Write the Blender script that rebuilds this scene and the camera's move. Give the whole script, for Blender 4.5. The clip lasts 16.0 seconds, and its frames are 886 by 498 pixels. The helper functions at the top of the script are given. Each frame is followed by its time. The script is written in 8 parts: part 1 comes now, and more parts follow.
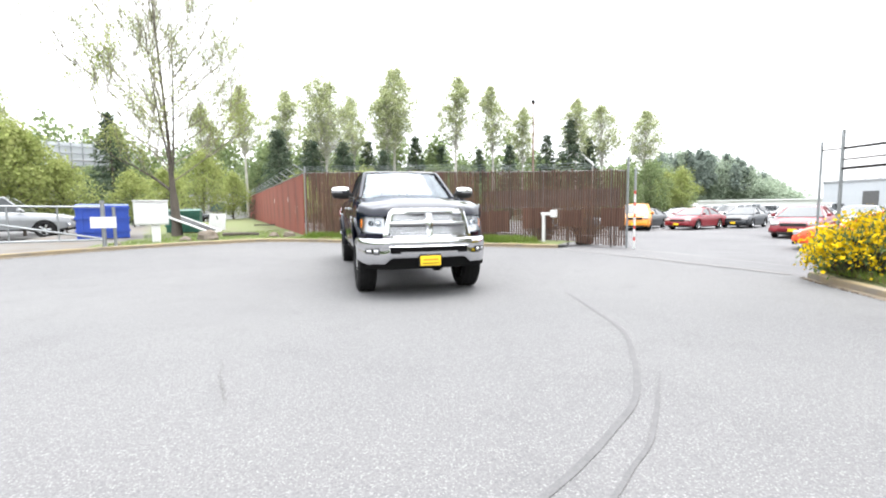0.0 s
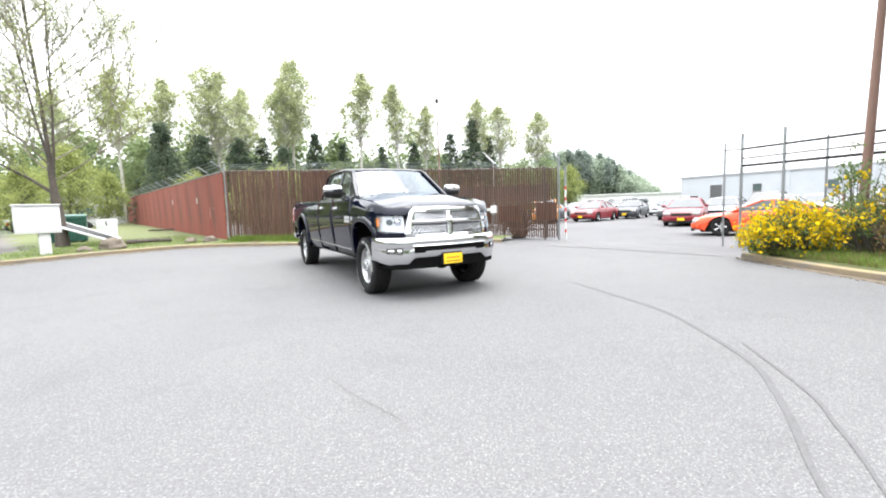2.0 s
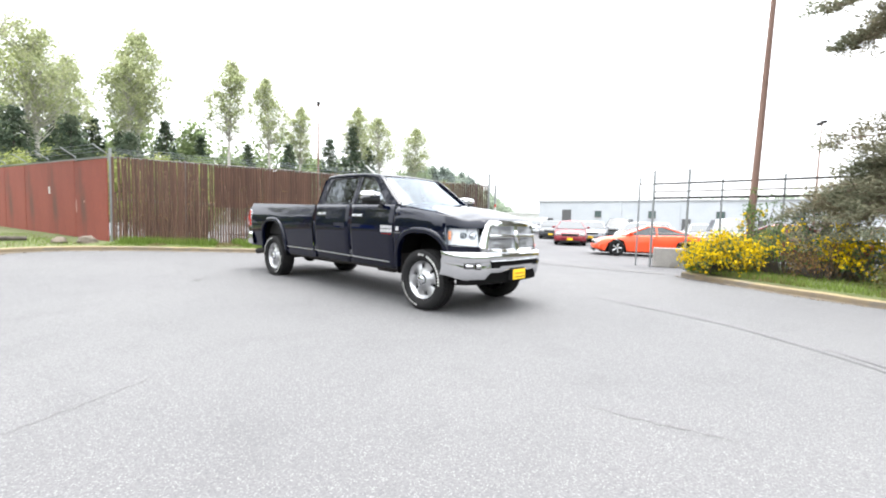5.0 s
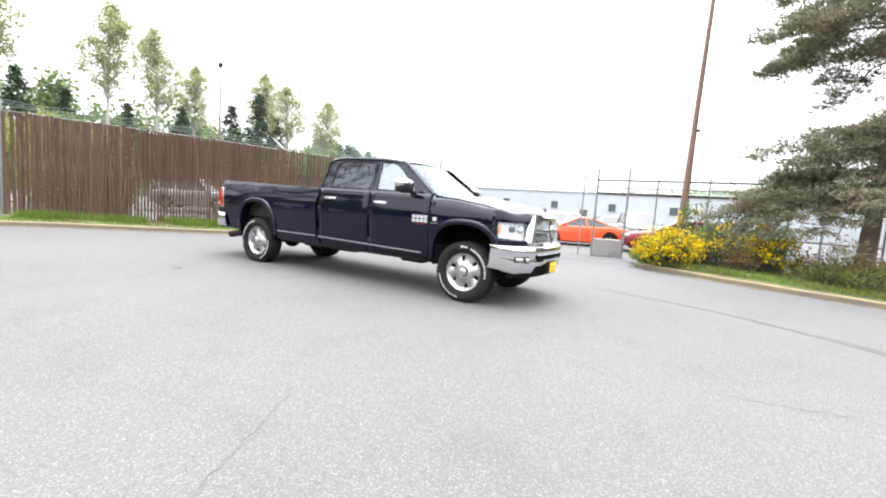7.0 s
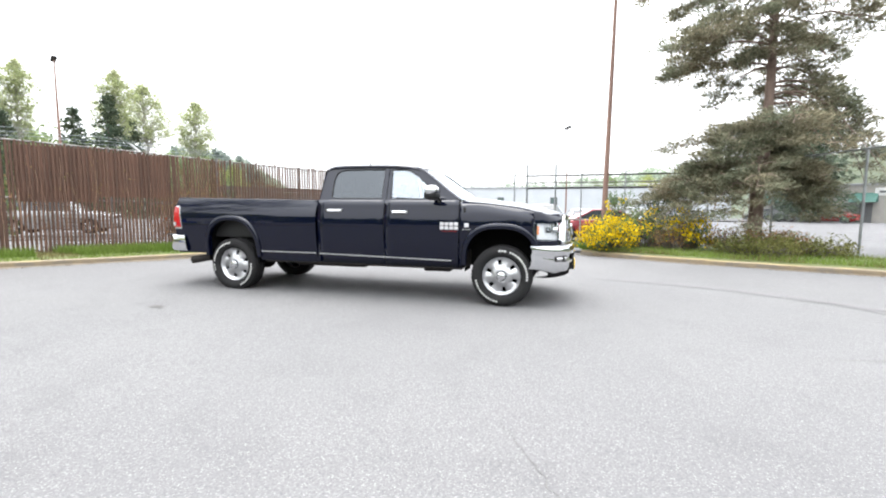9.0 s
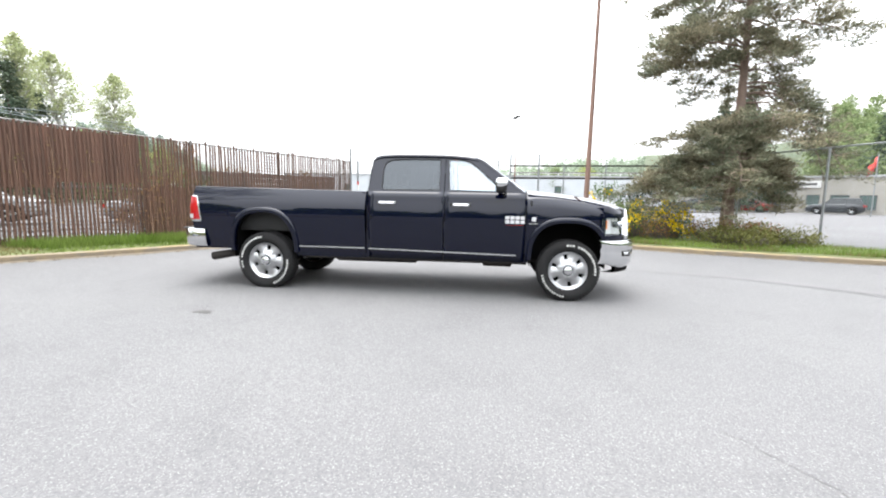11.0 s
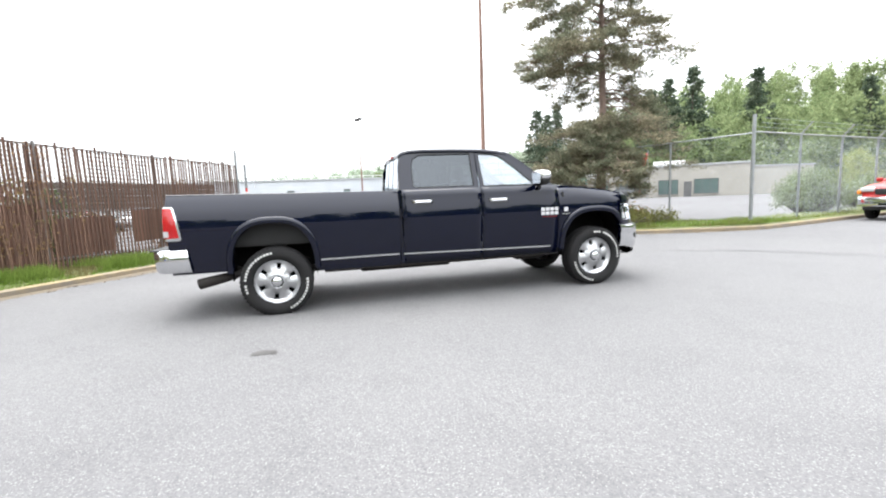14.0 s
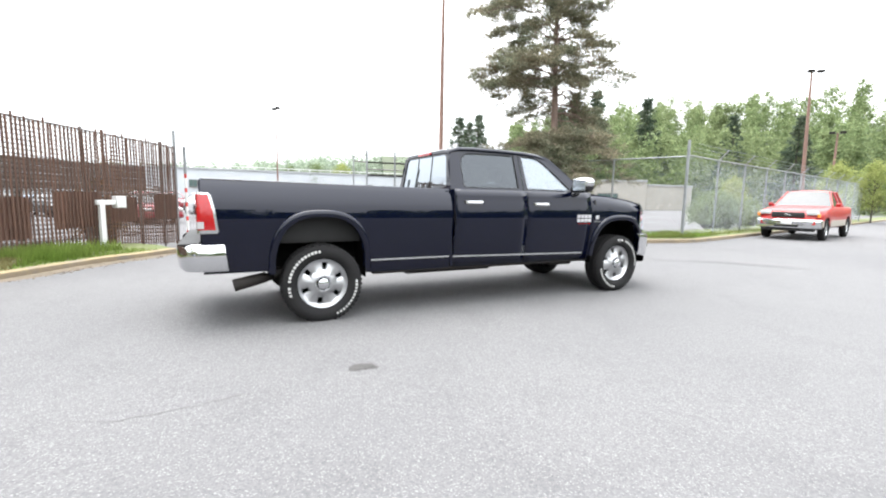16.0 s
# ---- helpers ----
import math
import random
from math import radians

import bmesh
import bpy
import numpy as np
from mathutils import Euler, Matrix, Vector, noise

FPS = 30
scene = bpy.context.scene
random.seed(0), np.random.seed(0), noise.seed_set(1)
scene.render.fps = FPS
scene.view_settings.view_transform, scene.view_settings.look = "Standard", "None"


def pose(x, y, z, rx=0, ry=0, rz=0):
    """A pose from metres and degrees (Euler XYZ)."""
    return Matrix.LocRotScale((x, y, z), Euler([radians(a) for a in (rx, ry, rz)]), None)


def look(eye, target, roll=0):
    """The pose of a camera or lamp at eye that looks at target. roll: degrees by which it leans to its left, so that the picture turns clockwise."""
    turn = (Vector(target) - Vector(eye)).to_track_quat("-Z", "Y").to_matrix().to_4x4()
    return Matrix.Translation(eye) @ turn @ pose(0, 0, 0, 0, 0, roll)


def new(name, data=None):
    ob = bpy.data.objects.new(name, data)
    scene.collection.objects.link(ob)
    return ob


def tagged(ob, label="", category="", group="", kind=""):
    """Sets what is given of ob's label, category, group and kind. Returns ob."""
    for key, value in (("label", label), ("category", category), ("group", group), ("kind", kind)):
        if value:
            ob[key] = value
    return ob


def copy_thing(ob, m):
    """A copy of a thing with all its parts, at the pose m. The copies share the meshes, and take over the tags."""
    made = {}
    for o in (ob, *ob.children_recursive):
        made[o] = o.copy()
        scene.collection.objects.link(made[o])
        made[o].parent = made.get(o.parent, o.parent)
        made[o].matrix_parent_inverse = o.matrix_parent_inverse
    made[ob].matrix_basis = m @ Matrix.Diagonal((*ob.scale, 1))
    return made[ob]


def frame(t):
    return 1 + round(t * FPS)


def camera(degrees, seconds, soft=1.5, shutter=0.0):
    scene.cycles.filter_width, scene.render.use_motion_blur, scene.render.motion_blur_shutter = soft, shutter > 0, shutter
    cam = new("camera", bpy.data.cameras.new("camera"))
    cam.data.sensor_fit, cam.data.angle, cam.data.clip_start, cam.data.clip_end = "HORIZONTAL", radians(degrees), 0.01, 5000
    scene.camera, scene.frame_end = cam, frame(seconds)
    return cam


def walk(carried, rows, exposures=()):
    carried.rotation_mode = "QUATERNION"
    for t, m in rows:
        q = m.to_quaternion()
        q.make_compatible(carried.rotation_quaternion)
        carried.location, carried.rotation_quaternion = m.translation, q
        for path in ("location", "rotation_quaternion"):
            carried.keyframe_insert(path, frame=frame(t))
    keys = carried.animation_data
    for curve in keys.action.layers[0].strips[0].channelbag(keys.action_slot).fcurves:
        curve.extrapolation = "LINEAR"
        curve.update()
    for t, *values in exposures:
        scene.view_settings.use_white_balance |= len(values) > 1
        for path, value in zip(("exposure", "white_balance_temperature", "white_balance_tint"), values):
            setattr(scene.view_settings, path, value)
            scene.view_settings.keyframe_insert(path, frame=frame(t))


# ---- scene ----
cam = camera(90.6, 16.0, soft=2.0)
PATH = [
    (0, (-0.024, 0.286, 1.195), (0.506, 2.208, 1.026), -0.6),
    (0.5, (-0.412, 0.383, 1.203), (0.225, 2.271, 1.02), -1.1),
    (1, (-0.767, 0.574, 1.224), (-0.028, 2.422, 1.03), -1.6),
    (1.5, (-1.191, 0.724, 1.233), (-0.292, 2.501, 1.054), -1.2),
    (2, (-1.576, 0.941, 1.221), (-0.62, 2.687, 1.033), -1.9),
    (2.5, (-1.963, 1.187, 1.242), (-0.952, 2.902, 1.048), -1.0),
    (3, (-2.396, 1.423, 1.249), (-1.254, 3.048, 1.012), -1.6),
    (3.5, (-2.754, 1.737, 1.253), (-1.561, 3.33, 1.063), -2.8),
    (4, (-3.111, 2.08, 1.263), (-1.789, 3.572, 1.1), -2.0),
    (4.5, (-3.386, 2.446, 1.255), (-1.999, 3.878, 1.102), -0.2),
    (5, (-3.67, 2.814, 1.267), (-2.209, 4.173, 1.125), 1.5),
    (5.2, (-3.799, 2.964, 1.255), (-2.274, 4.246, 1.084), 1.4),
    (7.3, (-4.918, 4.637, 1.317), (-3.157, 5.564, 1.123), 2.9),
    (7.5, (-5.015, 4.816, 1.295), (-3.219, 5.678, 1.119), 1.5),
    (8, (-5.21, 5.256, 1.297), (-3.36, 5.979, 1.068), 1.5),
    (8.5, (-5.332, 5.684, 1.335), (-3.462, 6.358, 1.12), 0.8),
    (8.7, (-5.362, 5.937, 1.333), (-3.465, 6.542, 1.138), 0.8),
    (10.8, (-5.473, 7.89, 1.348), (-3.507, 8.162, 1.098), -0.4),
    (11, (-5.48, 8.041, 1.401), (-3.51, 8.28, 1.157), 0.9),
    (11.5, (-5.493, 8.525, 1.383), (-3.511, 8.597, 1.127), -0.1),
    (12, (-5.433, 8.983, 1.378), (-3.449, 9.004, 1.126), -0.3),
    (12.5, (-5.337, 9.425, 1.377), (-3.349, 9.323, 1.179), 0.7),
    (13, (-5.265, 9.893, 1.382), (-3.288, 9.655, 1.193), -0.3),
    (13.5, (-5.112, 10.325, 1.371), (-3.149, 10.014, 1.149), 0.1),
    (14, (-4.985, 10.753, 1.345), (-3.064, 10.25, 1.106), -2.3),
    (14.5, (-4.802, 11.164, 1.337), (-2.901, 10.575, 1.132), -1.2),
    (15, (-4.589, 11.542, 1.338), (-2.723, 10.845, 1.161), 0.4),
    (15.5, (-4.4, 11.943, 1.346), (-2.597, 11.102, 1.138), -0.5),
    (16, (-4.115, 12.299, 1.345), (-2.343, 11.403, 1.109), 1.1),
]
walk(cam, [(t, look(eye, target, roll)) for t, eye, target, roll in PATH], exposures=[(0, 2.64)])

# ---- daylight: bright overcast sky with a weak, wide sun ----
world = bpy.data.worlds.new("overcast")
scene.world = world
world.use_nodes = True
wn, wl = world.node_tree.nodes, world.node_tree.links
wn.clear()
sky = wn.new("ShaderNodeTexSky")
sky.sky_type = 'NISHITA'
sky.sun_disc = False
SUN_EL, SUN_AZ = 80.0, 60.0
sky.sun_elevation, sky.sun_rotation = radians(SUN_EL), radians(SUN_AZ)
sky.air_density, sky.dust_density, sky.ozone_density = 1.0, 3.0, 1.0
pale = wn.new("ShaderNodeHueSaturation")
pale.inputs["Saturation"].default_value = 0.22
pale.inputs["Value"].default_value = 1.0
cloud = wn.new("ShaderNodeTexNoise")
cloud.inputs["Scale"].default_value = 2.2
cloud.inputs["Detail"].default_value = 4
cmix = wn.new("ShaderNodeMapRange")
cmix.inputs[3].default_value, cmix.inputs[4].default_value = 0.85, 1.15
cmul = wn.new("ShaderNodeMix")
cmul.data_type, cmul.blend_type = 'RGBA', 'MULTIPLY'
cmul.inputs[0].default_value = 1.0
wbg = wn.new("ShaderNodeBackground")
wbg.inputs["Strength"].default_value = 0.15
wout = wn.new("ShaderNodeOutputWorld")
wl.new(sky.outputs[0], pale.inputs["Color"])
wl.new(cloud.outputs[0], cmix.inputs[0])
veil = wn.new("ShaderNodeMix")
veil.data_type = 'RGBA'
veil.inputs[0].default_value = 0.8
veil.inputs[7].default_value = (4.6, 4.75, 4.92, 1)
wl.new(pale.outputs[0], veil.inputs[6])
wl.new(veil.outputs[2], cmul.inputs[6])
# overcast sky: brightest overhead, dimmer towards the horizon
wco, wsep, wgrad, wmul = wn.new("ShaderNodeTexCoord"), wn.new("ShaderNodeSeparateXYZ"), wn.new("ShaderNodeMapRange"), wn.new("ShaderNodeMath")
wgrad.inputs[1].default_value, wgrad.inputs[2].default_value = 0.0, 0.9
wgrad.inputs[3].default_value, wgrad.inputs[4].default_value = 0.45, 1.55
wmul.operation = 'MULTIPLY'
wl.new(wco.outputs["Generated"], wsep.inputs[0])
wl.new(wsep.outputs[2], wgrad.inputs[0])
wl.new(cmix.outputs[0], wmul.inputs[0]), wl.new(wgrad.outputs[0], wmul.inputs[1])
wl.new(wmul.outputs[0], cmul.inputs[7])
wl.new(cmul.outputs[2], wbg.inputs["Color"])
wl.new(wbg.outputs[0], wout.inputs[0])
sun = new("sun", bpy.data.lights.new("sun", 'SUN'))
sun.data.energy, sun.data.angle, sun.data.color = 0.55, radians(50), (1.0, 0.97, 0.94)
sun.matrix_world = look((0, 0, 30), (-30 * math.cos(radians(SUN_EL)) * math.sin(radians(SUN_AZ)) / math.sin(radians(SUN_EL)),
                                     -30 * math.cos(radians(SUN_EL)) * math.cos(radians(SUN_AZ)) / math.sin(radians(SUN_EL)), 0))

# ---- materials ----
def surface(name, c1, c2=None, rough=0.7, metal=0.0, scale=6.0, fine=60.0, bump=0.15, coat=0.0, spread=0.0, stain=None, stain_scale=0.7,
            stain_at=0.58, stretch=(1, 1, 1), island=0.0, rough_var=0.1, spec=0.5, coat_ior=1.5):
    """A principled surface: two colours mixed by coarse and fine noise, optional stains, fine relief."""
    m = bpy.data.materials.new(name)
    m.use_nodes = True
    n, l = m.node_tree.nodes, m.node_tree.links
    b = n["Principled BSDF"]
    co = n.new("ShaderNodeTexCoord")
    mp = n.new("ShaderNodeMapping")
    mp.inputs["Scale"].default_value = stretch
    l.new(co.outputs["Object"], mp.inputs[0])
    t1, t2 = n.new("ShaderNodeTexNoise"), n.new("ShaderNodeTexNoise")
    for t, s, d in ((t1, scale, 5), (t2, fine, 3)):
        t.inputs["Scale"].default_value, t.inputs["Detail"].default_value = s, d
        l.new(mp.outputs[0], t.inputs["Vector"])
    add = n.new("ShaderNodeMath")
    add.operation = 'ADD'
    l.new(t1.outputs[0], add.inputs[0]), l.new(t2.outputs[0], add.inputs[1])
    fac = n.new("ShaderNodeMapRange")
    fac.inputs[1].default_value, fac.inputs[2].default_value = 0.72, 1.28
    l.new(add.outputs[0], fac.inputs[0])
    mx = n.new("ShaderNodeMix")
    mx.data_type = 'RGBA'
    mx.inputs[6].default_value = (*c1, 1)
    mx.inputs[7].default_value = (*(c2 or [v * 0.8 for v in c1]), 1)
    l.new(fac.outputs[0], mx.inputs[0])
    col = mx.outputs[2]
    if stain:
        t3 = n.new("ShaderNodeTexNoise")
        t3.inputs["Scale"].default_value, t3.inputs["Detail"].default_value = stain_scale, 6
        l.new(mp.outputs[0], t3.inputs["Vector"])
        r3 = n.new("ShaderNodeMapRange")
        r3.inputs[1].default_value, r3.inputs[2].default_value = stain_at, stain_at + 0.12
        l.new(t3.outputs[0], r3.inputs[0])
        m3 = n.new("ShaderNodeMix")
        m3.data_type = 'RGBA'
        m3.inputs[7].default_value = (*stain, 1)
        l.new(r3.outputs[0], m3.inputs[0]), l.new(col, m3.inputs[6])
        col = m3.outputs[2]
    if spread or island:
        src = n.new("ShaderNodeObjectInfo") if spread else n.new("ShaderNodeNewGeometry")
        hs = n.new("ShaderNodeHueSaturation")
        mr = n.new("ShaderNodeMapRange")
        k = spread or island
        mr.inputs[3].default_value, mr.inputs[4].default_value = 1 - k, 1 + k
        l.new(src.outputs["Random" if spread else "Random Per Island"], mr.inputs[0])
        l.new(mr.outputs[0], hs.inputs["Value"]), l.new(col, hs.inputs["Color"])
        col = hs.outputs[0]
    l.new(col, b.inputs["Base Color"])
    rr = n.new("ShaderNodeMapRange")
    rr.inputs[3].default_value, rr.inputs[4].default_value = max(rough - rough_var, 0.01), min(rough + rough_var, 1)
    l.new(t1.outputs[0], rr.inputs[0]), l.new(rr.outputs[0], b.inputs["Roughness"])
    b.inputs["Metallic"].default_value = metal
    b.inputs["Coat Weight"].default_value = coat
    b.inputs["Coat Roughness"].default_value = 0.03
    b.inputs["Coat IOR"].default_value = coat_ior
    b.inputs["Specular IOR Level"].default_value = spec
    if bump:
        bp = n.new("ShaderNodeBump")
        bp.inputs["Strength"].default_value, bp.inputs["Distance"].default_value = bump, 0.01
        l.new(t2.outputs[0], bp.inputs["Height"]), l.new(bp.outputs[0], b.inputs["Normal"])
    return m


def leafy(name, c1, c2, through_light=0.35, island=0.25):
    """Leaves: diffuse and translucent, two greens by clump."""
    m = bpy.data.materials.new(name)
    m.use_nodes = True
    n, l = m.node_tree.nodes, m.node_tree.links
    n.remove(n["Principled BSDF"])
    co, t = n.new("ShaderNodeTexCoord"), n.new("ShaderNodeTexNoise")
    t.inputs["Scale"].default_value = 0.9
    l.new(co.outputs["Object"], t.inputs["Vector"])
    mr = n.new("ShaderNodeMapRange")
    mr.inputs[1].default_value, mr.inputs[2].default_value = 0.35, 0.65
    l.new(t.outputs[0], mr.inputs[0])
    mx = n.new("ShaderNodeMix")
    mx.data_type = 'RGBA'
    mx.inputs[6].default_value, mx.inputs[7].default_value = (*c1, 1), (*c2, 1)
    l.new(mr.outputs[0], mx.inputs[0])
    g, hs, r2 = n.new("ShaderNodeNewGeometry"), n.new("ShaderNodeHueSaturation"), n.new("ShaderNodeMapRange")
    r2.inputs[3].default_value, r2.inputs[4].default_value = 1 - island, 1 + island
    l.new(g.outputs["Random Per Island"], r2.inputs[0]), l.new(r2.outputs[0], hs.inputs["Value"]), l.new(mx.outputs[2], hs.inputs["Color"])
    d, tr, ms = n.new("ShaderNodeBsdfDiffuse"), n.new("ShaderNodeBsdfTranslucent"), n.new("ShaderNodeMixShader")
    l.new(hs.outputs[0], d.inputs[0]), l.new(hs.outputs[0], tr.inputs[0])
    ms.inputs[0].default_value = through_light
    l.new(d.outputs[0], ms.inputs[1]), l.new(tr.outputs[0], ms.inputs[2])
    l.new(ms.outputs[0], n["Material Output"].inputs[0])
    return m


def clear(name, tint=(1, 1, 1), rough=0.0, ior=1.45):
    m = bpy.data.materials.new(name)
    m.use_nodes = True
    n, l = m.node_tree.nodes, m.node_tree.links
    n.remove(n["Principled BSDF"])
    lw, pw, fr = n.new("ShaderNodeLayerWeight"), n.new("ShaderNodeMath"), n.new("ShaderNodeMapRange")
    tr, gl, ms = n.new("ShaderNodeBsdfTransparent"), n.new("ShaderNodeBsdfGlossy"), n.new("ShaderNodeMixShader")
    lw.inputs[0].default_value = 0.5
    pw.operation = 'POWER'
    pw.inputs[1].default_value = 4.0
    fr.inputs[3].default_value, fr.inputs[4].default_value = 2 * ((ior - 1) / (ior + 1)) ** 2, 1.0
    l.new(lw.outputs["Facing"], pw.inputs[0]), l.new(pw.outputs[0], fr.inputs[0])
    tr.inputs[0].default_value = (*tint, 1)
    gl.inputs[0].default_value = (0.86, 0.93, 1.0, 1)
    gl.inputs["Roughness"].default_value = rough
    l.new(fr.outputs[0], ms.inputs[0]), l.new(tr.outputs[0], ms.inputs[1]), l.new(gl.outputs[0], ms.inputs[2])
    l.new(ms.outputs[0], n["Material Output"].inputs[0])
    return m


def ground_asphalt(name, pale_c, dark_c, speck_c):
    """Worn asphalt: aggregate specks, patches, faint stains."""
    m = bpy.data.materials.new(name)
    m.use_nodes = True
    n, l = m.node_tree.nodes, m.node_tree.links
    b = n["Principled BSDF"]
    co = n.new("ShaderNodeTexCoord")

    def tex(s, d=4, kind="ShaderNodeTexNoise"):
        t = n.new(kind)
        t.inputs["Scale"].default_value = s
        if kind == "ShaderNodeTexNoise":
            t.inputs["Detail"].default_value = d
        l.new(co.outputs["Object"], t.inputs["Vector"])
        return t

    def ramp(src, a, b_, lo=0.0, hi=1.0):
        r = n.new("ShaderNodeMapRange")
        for i, v in enumerate((a, b_, lo, hi)):
            r.inputs[1 + i].default_value = v
        l.new(src, r.inputs[0])
        return r.outputs[0]

    def mix(f, a, c, mode='MIX'):
        x = n.new("ShaderNodeMix")
        x.data_type, x.blend_type = 'RGBA', mode
        l.new(f, x.inputs[0])
        for i, v in ((6, a), (7, c)):
            if isinstance(v, tuple):
                x.inputs[i].default_value = (*v, 1)
            else:
                l.new(v, x.inputs[i])
        return x.outputs[2]

    patch, blot, grain, stones = tex(0.22, 5), tex(1.6, 6), tex(60, 4), tex(150, 2, "ShaderNodeTexVoronoi")
    c = mix(ramp(patch.outputs[0], 0.35, 0.65), pale_c, dark_c)
    c = mix(ramp(blot.outputs[0], 0.52, 0.72, 0, 0.3), c, tuple(v * 0.72 for v in dark_c))
    c = mix(ramp(grain.outputs[0], 0.42, 0.62, 0, 0.5), c, tuple(v * 0.66 for v in dark_c))
    mid = tex(20, 3)
    c = mix(ramp(mid.outputs[0], 0.5, 0.68, 0, 0.28), c, tuple(v * 0.75 for v in dark_c))
    bright = n.new("ShaderNodeSeparateColor")
    l.new(stones.outputs["Color"], bright.inputs[0])
    c = mix(ramp(bright.outputs[0], 0.86, 0.94, 0, 0.45), c, speck_c)
    c = mix(ramp(bright.outputs[1], 0.84, 0.92, 0, 0.4), c, tuple(v * 0.55 for v in dark_c))
    l.new(c, b.inputs["Base Color"])
    b.inputs["Roughness"].default_value = 0.92
    b.inputs["Specular IOR Level"].default_value = 0.25
    bp = n.new("ShaderNodeBump")
    bp.inputs["Strength"].default_value, bp.inputs["Distance"].default_value = 0.5, 0.006
    l.new(stones.outputs["Distance"], bp.inputs["Height"]), l.new(bp.outputs[0], b.inputs["Normal"])
    return m


ASPHALT = ground_asphalt("asphalt", (0.121, 0.119, 0.120), (0.102, 0.1005, 0.103), (0.25, 0.246, 0.243))
LOT_ASPHALT = ground_asphalt("lot_asphalt", (0.125, 0.124, 0.127), (0.096, 0.094, 0.097), (0.20, 0.197, 0.193))
SOIL = surface("far_soil", (0.030, 0.044, 0.018), (0.045, 0.055, 0.025), 0.95, scale=0.4, fine=5, bump=0.3)
LAWN = surface("lawn_soil", (0.0775, 0.0992, 0.0279), (0.093, 0.1023, 0.0372), 0.95, scale=1.5, fine=30, bump=0.5, stain=(0.10, 0.085, 0.05), stain_at=0.6)
DRIVE = surface("worn_yard_paving", (0.108, 0.1008, 0.093), (0.084, 0.0768, 0.069), 0.92, scale=1.5, fine=40, bump=0.3, stain=(0.10, 0.08, 0.06), stain_scale=0.8, stain_at=0.56)
DIRT = surface("dirt", (0.119, 0.091, 0.063), (0.077, 0.063, 0.042), 0.95, scale=4, fine=50, bump=0.5)
CONCRETE = surface("concrete", (0.252, 0.238, 0.217), (0.189, 0.1785, 0.168), 0.9, scale=3, fine=40, stain=(0.16, 0.14, 0.12), stain_scale=1.6)
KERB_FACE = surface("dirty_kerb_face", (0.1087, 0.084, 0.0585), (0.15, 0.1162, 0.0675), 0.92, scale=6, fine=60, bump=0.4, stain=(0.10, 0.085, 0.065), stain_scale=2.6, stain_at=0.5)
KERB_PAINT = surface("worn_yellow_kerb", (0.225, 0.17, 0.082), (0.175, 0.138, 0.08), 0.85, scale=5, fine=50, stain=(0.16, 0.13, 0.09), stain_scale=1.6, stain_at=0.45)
WORN_JOINT = surface("worn_pale_joint", (0.15, 0.147, 0.143), (0.12, 0.117, 0.117), 0.9, scale=3, fine=40)
DRY_LITTER = surface("dry_litter", (0.14, 0.105, 0.07), (0.07, 0.056, 0.042), 0.95, island=0.5)
MARK = surface("tyre_rubber_mark", (0.058, 0.057, 0.058), (0.086, 0.084, 0.086), 0.9, scale=9, fine=90, bump=0.2)
CRACK = surface("crack_shadow", (0.072, 0.07, 0.068), (0.102, 0.099, 0.097), 0.95, scale=9, fine=60)
OIL = surface("oil_stain", (0.022, 0.021, 0.020), (0.055, 0.052, 0.049), 0.7, scale=8, fine=70, bump=0.1)
RUST = surface("rust_brown_slat", (0.092, 0.046, 0.029), (0.055, 0.030, 0.021), 0.85, scale=2.2, fine=35, spread=0.22, stretch=(1, 1, 0.35), stain=(0.15, 0.105, 0.06), stain_scale=2.4, stain_at=0.57)
RUST_SHEET = surface("rust_red_sheet", (0.115, 0.054, 0.034), (0.08, 0.041, 0.029), 0.85, scale=1.6, fine=30, spread=0.12, stretch=(1, 1, 0.25), stain=(0.15, 0.075, 0.05), stain_scale=2.0, stain_at=0.52)
GREY_BOARD = surface("weathered_grey_board", (0.15, 0.118, 0.10), (0.10, 0.08, 0.07), 0.9, scale=3, fine=40, spread=0.15, stretch=(0.3, 1, 1))
RED_WALL = surface("oxide_red_sheet", (0.225, 0.052, 0.033), (0.175, 0.040, 0.028), 0.75, scale=0.8, fine=20, stretch=(1, 1, 0.3), spread=0.04, stain=(0.10, 0.04, 0.03), stain_scale=0.9, stain_at=0.6)
GALV = surface("galvanised_steel", (0.275, 0.286, 0.2915), (0.209, 0.22, 0.2255), 0.45, metal=0.75, scale=5, fine=40, bump=0.05)
DULL_STEEL = surface("weathered_steel", (0.192, 0.186, 0.18), (0.126, 0.114, 0.108), 0.6, metal=0.5, scale=5, fine=40)
WIRE = surface("wire", (0.30, 0.33, 0.36), (0.22, 0.24, 0.26), 0.5, metal=0.6, bump=0)
DARK_WIRE = surface("dark_rusty_wire", (0.045, 0.034, 0.027), (0.03, 0.024, 0.02), 0.85, scale=5, fine=40, bump=0)
WHITE_PAINT = surface("white_paint", (0.5616, 0.5616, 0.5544), (0.4752, 0.4752, 0.4608), 0.55, scale=3, fine=40, bump=0.05)
RED_PAINT = surface("red_paint", (0.5, 0.04, 0.03), (0.38, 0.03, 0.025), 0.5, bump=0.05)
BLUE_STEEL = surface("blue_dumpster_paint", (0.014, 0.055, 0.34), (0.012, 0.04, 0.24), 0.5, scale=3, fine=30, bump=0.1, stain=(0.05, 0.05, 0.09))
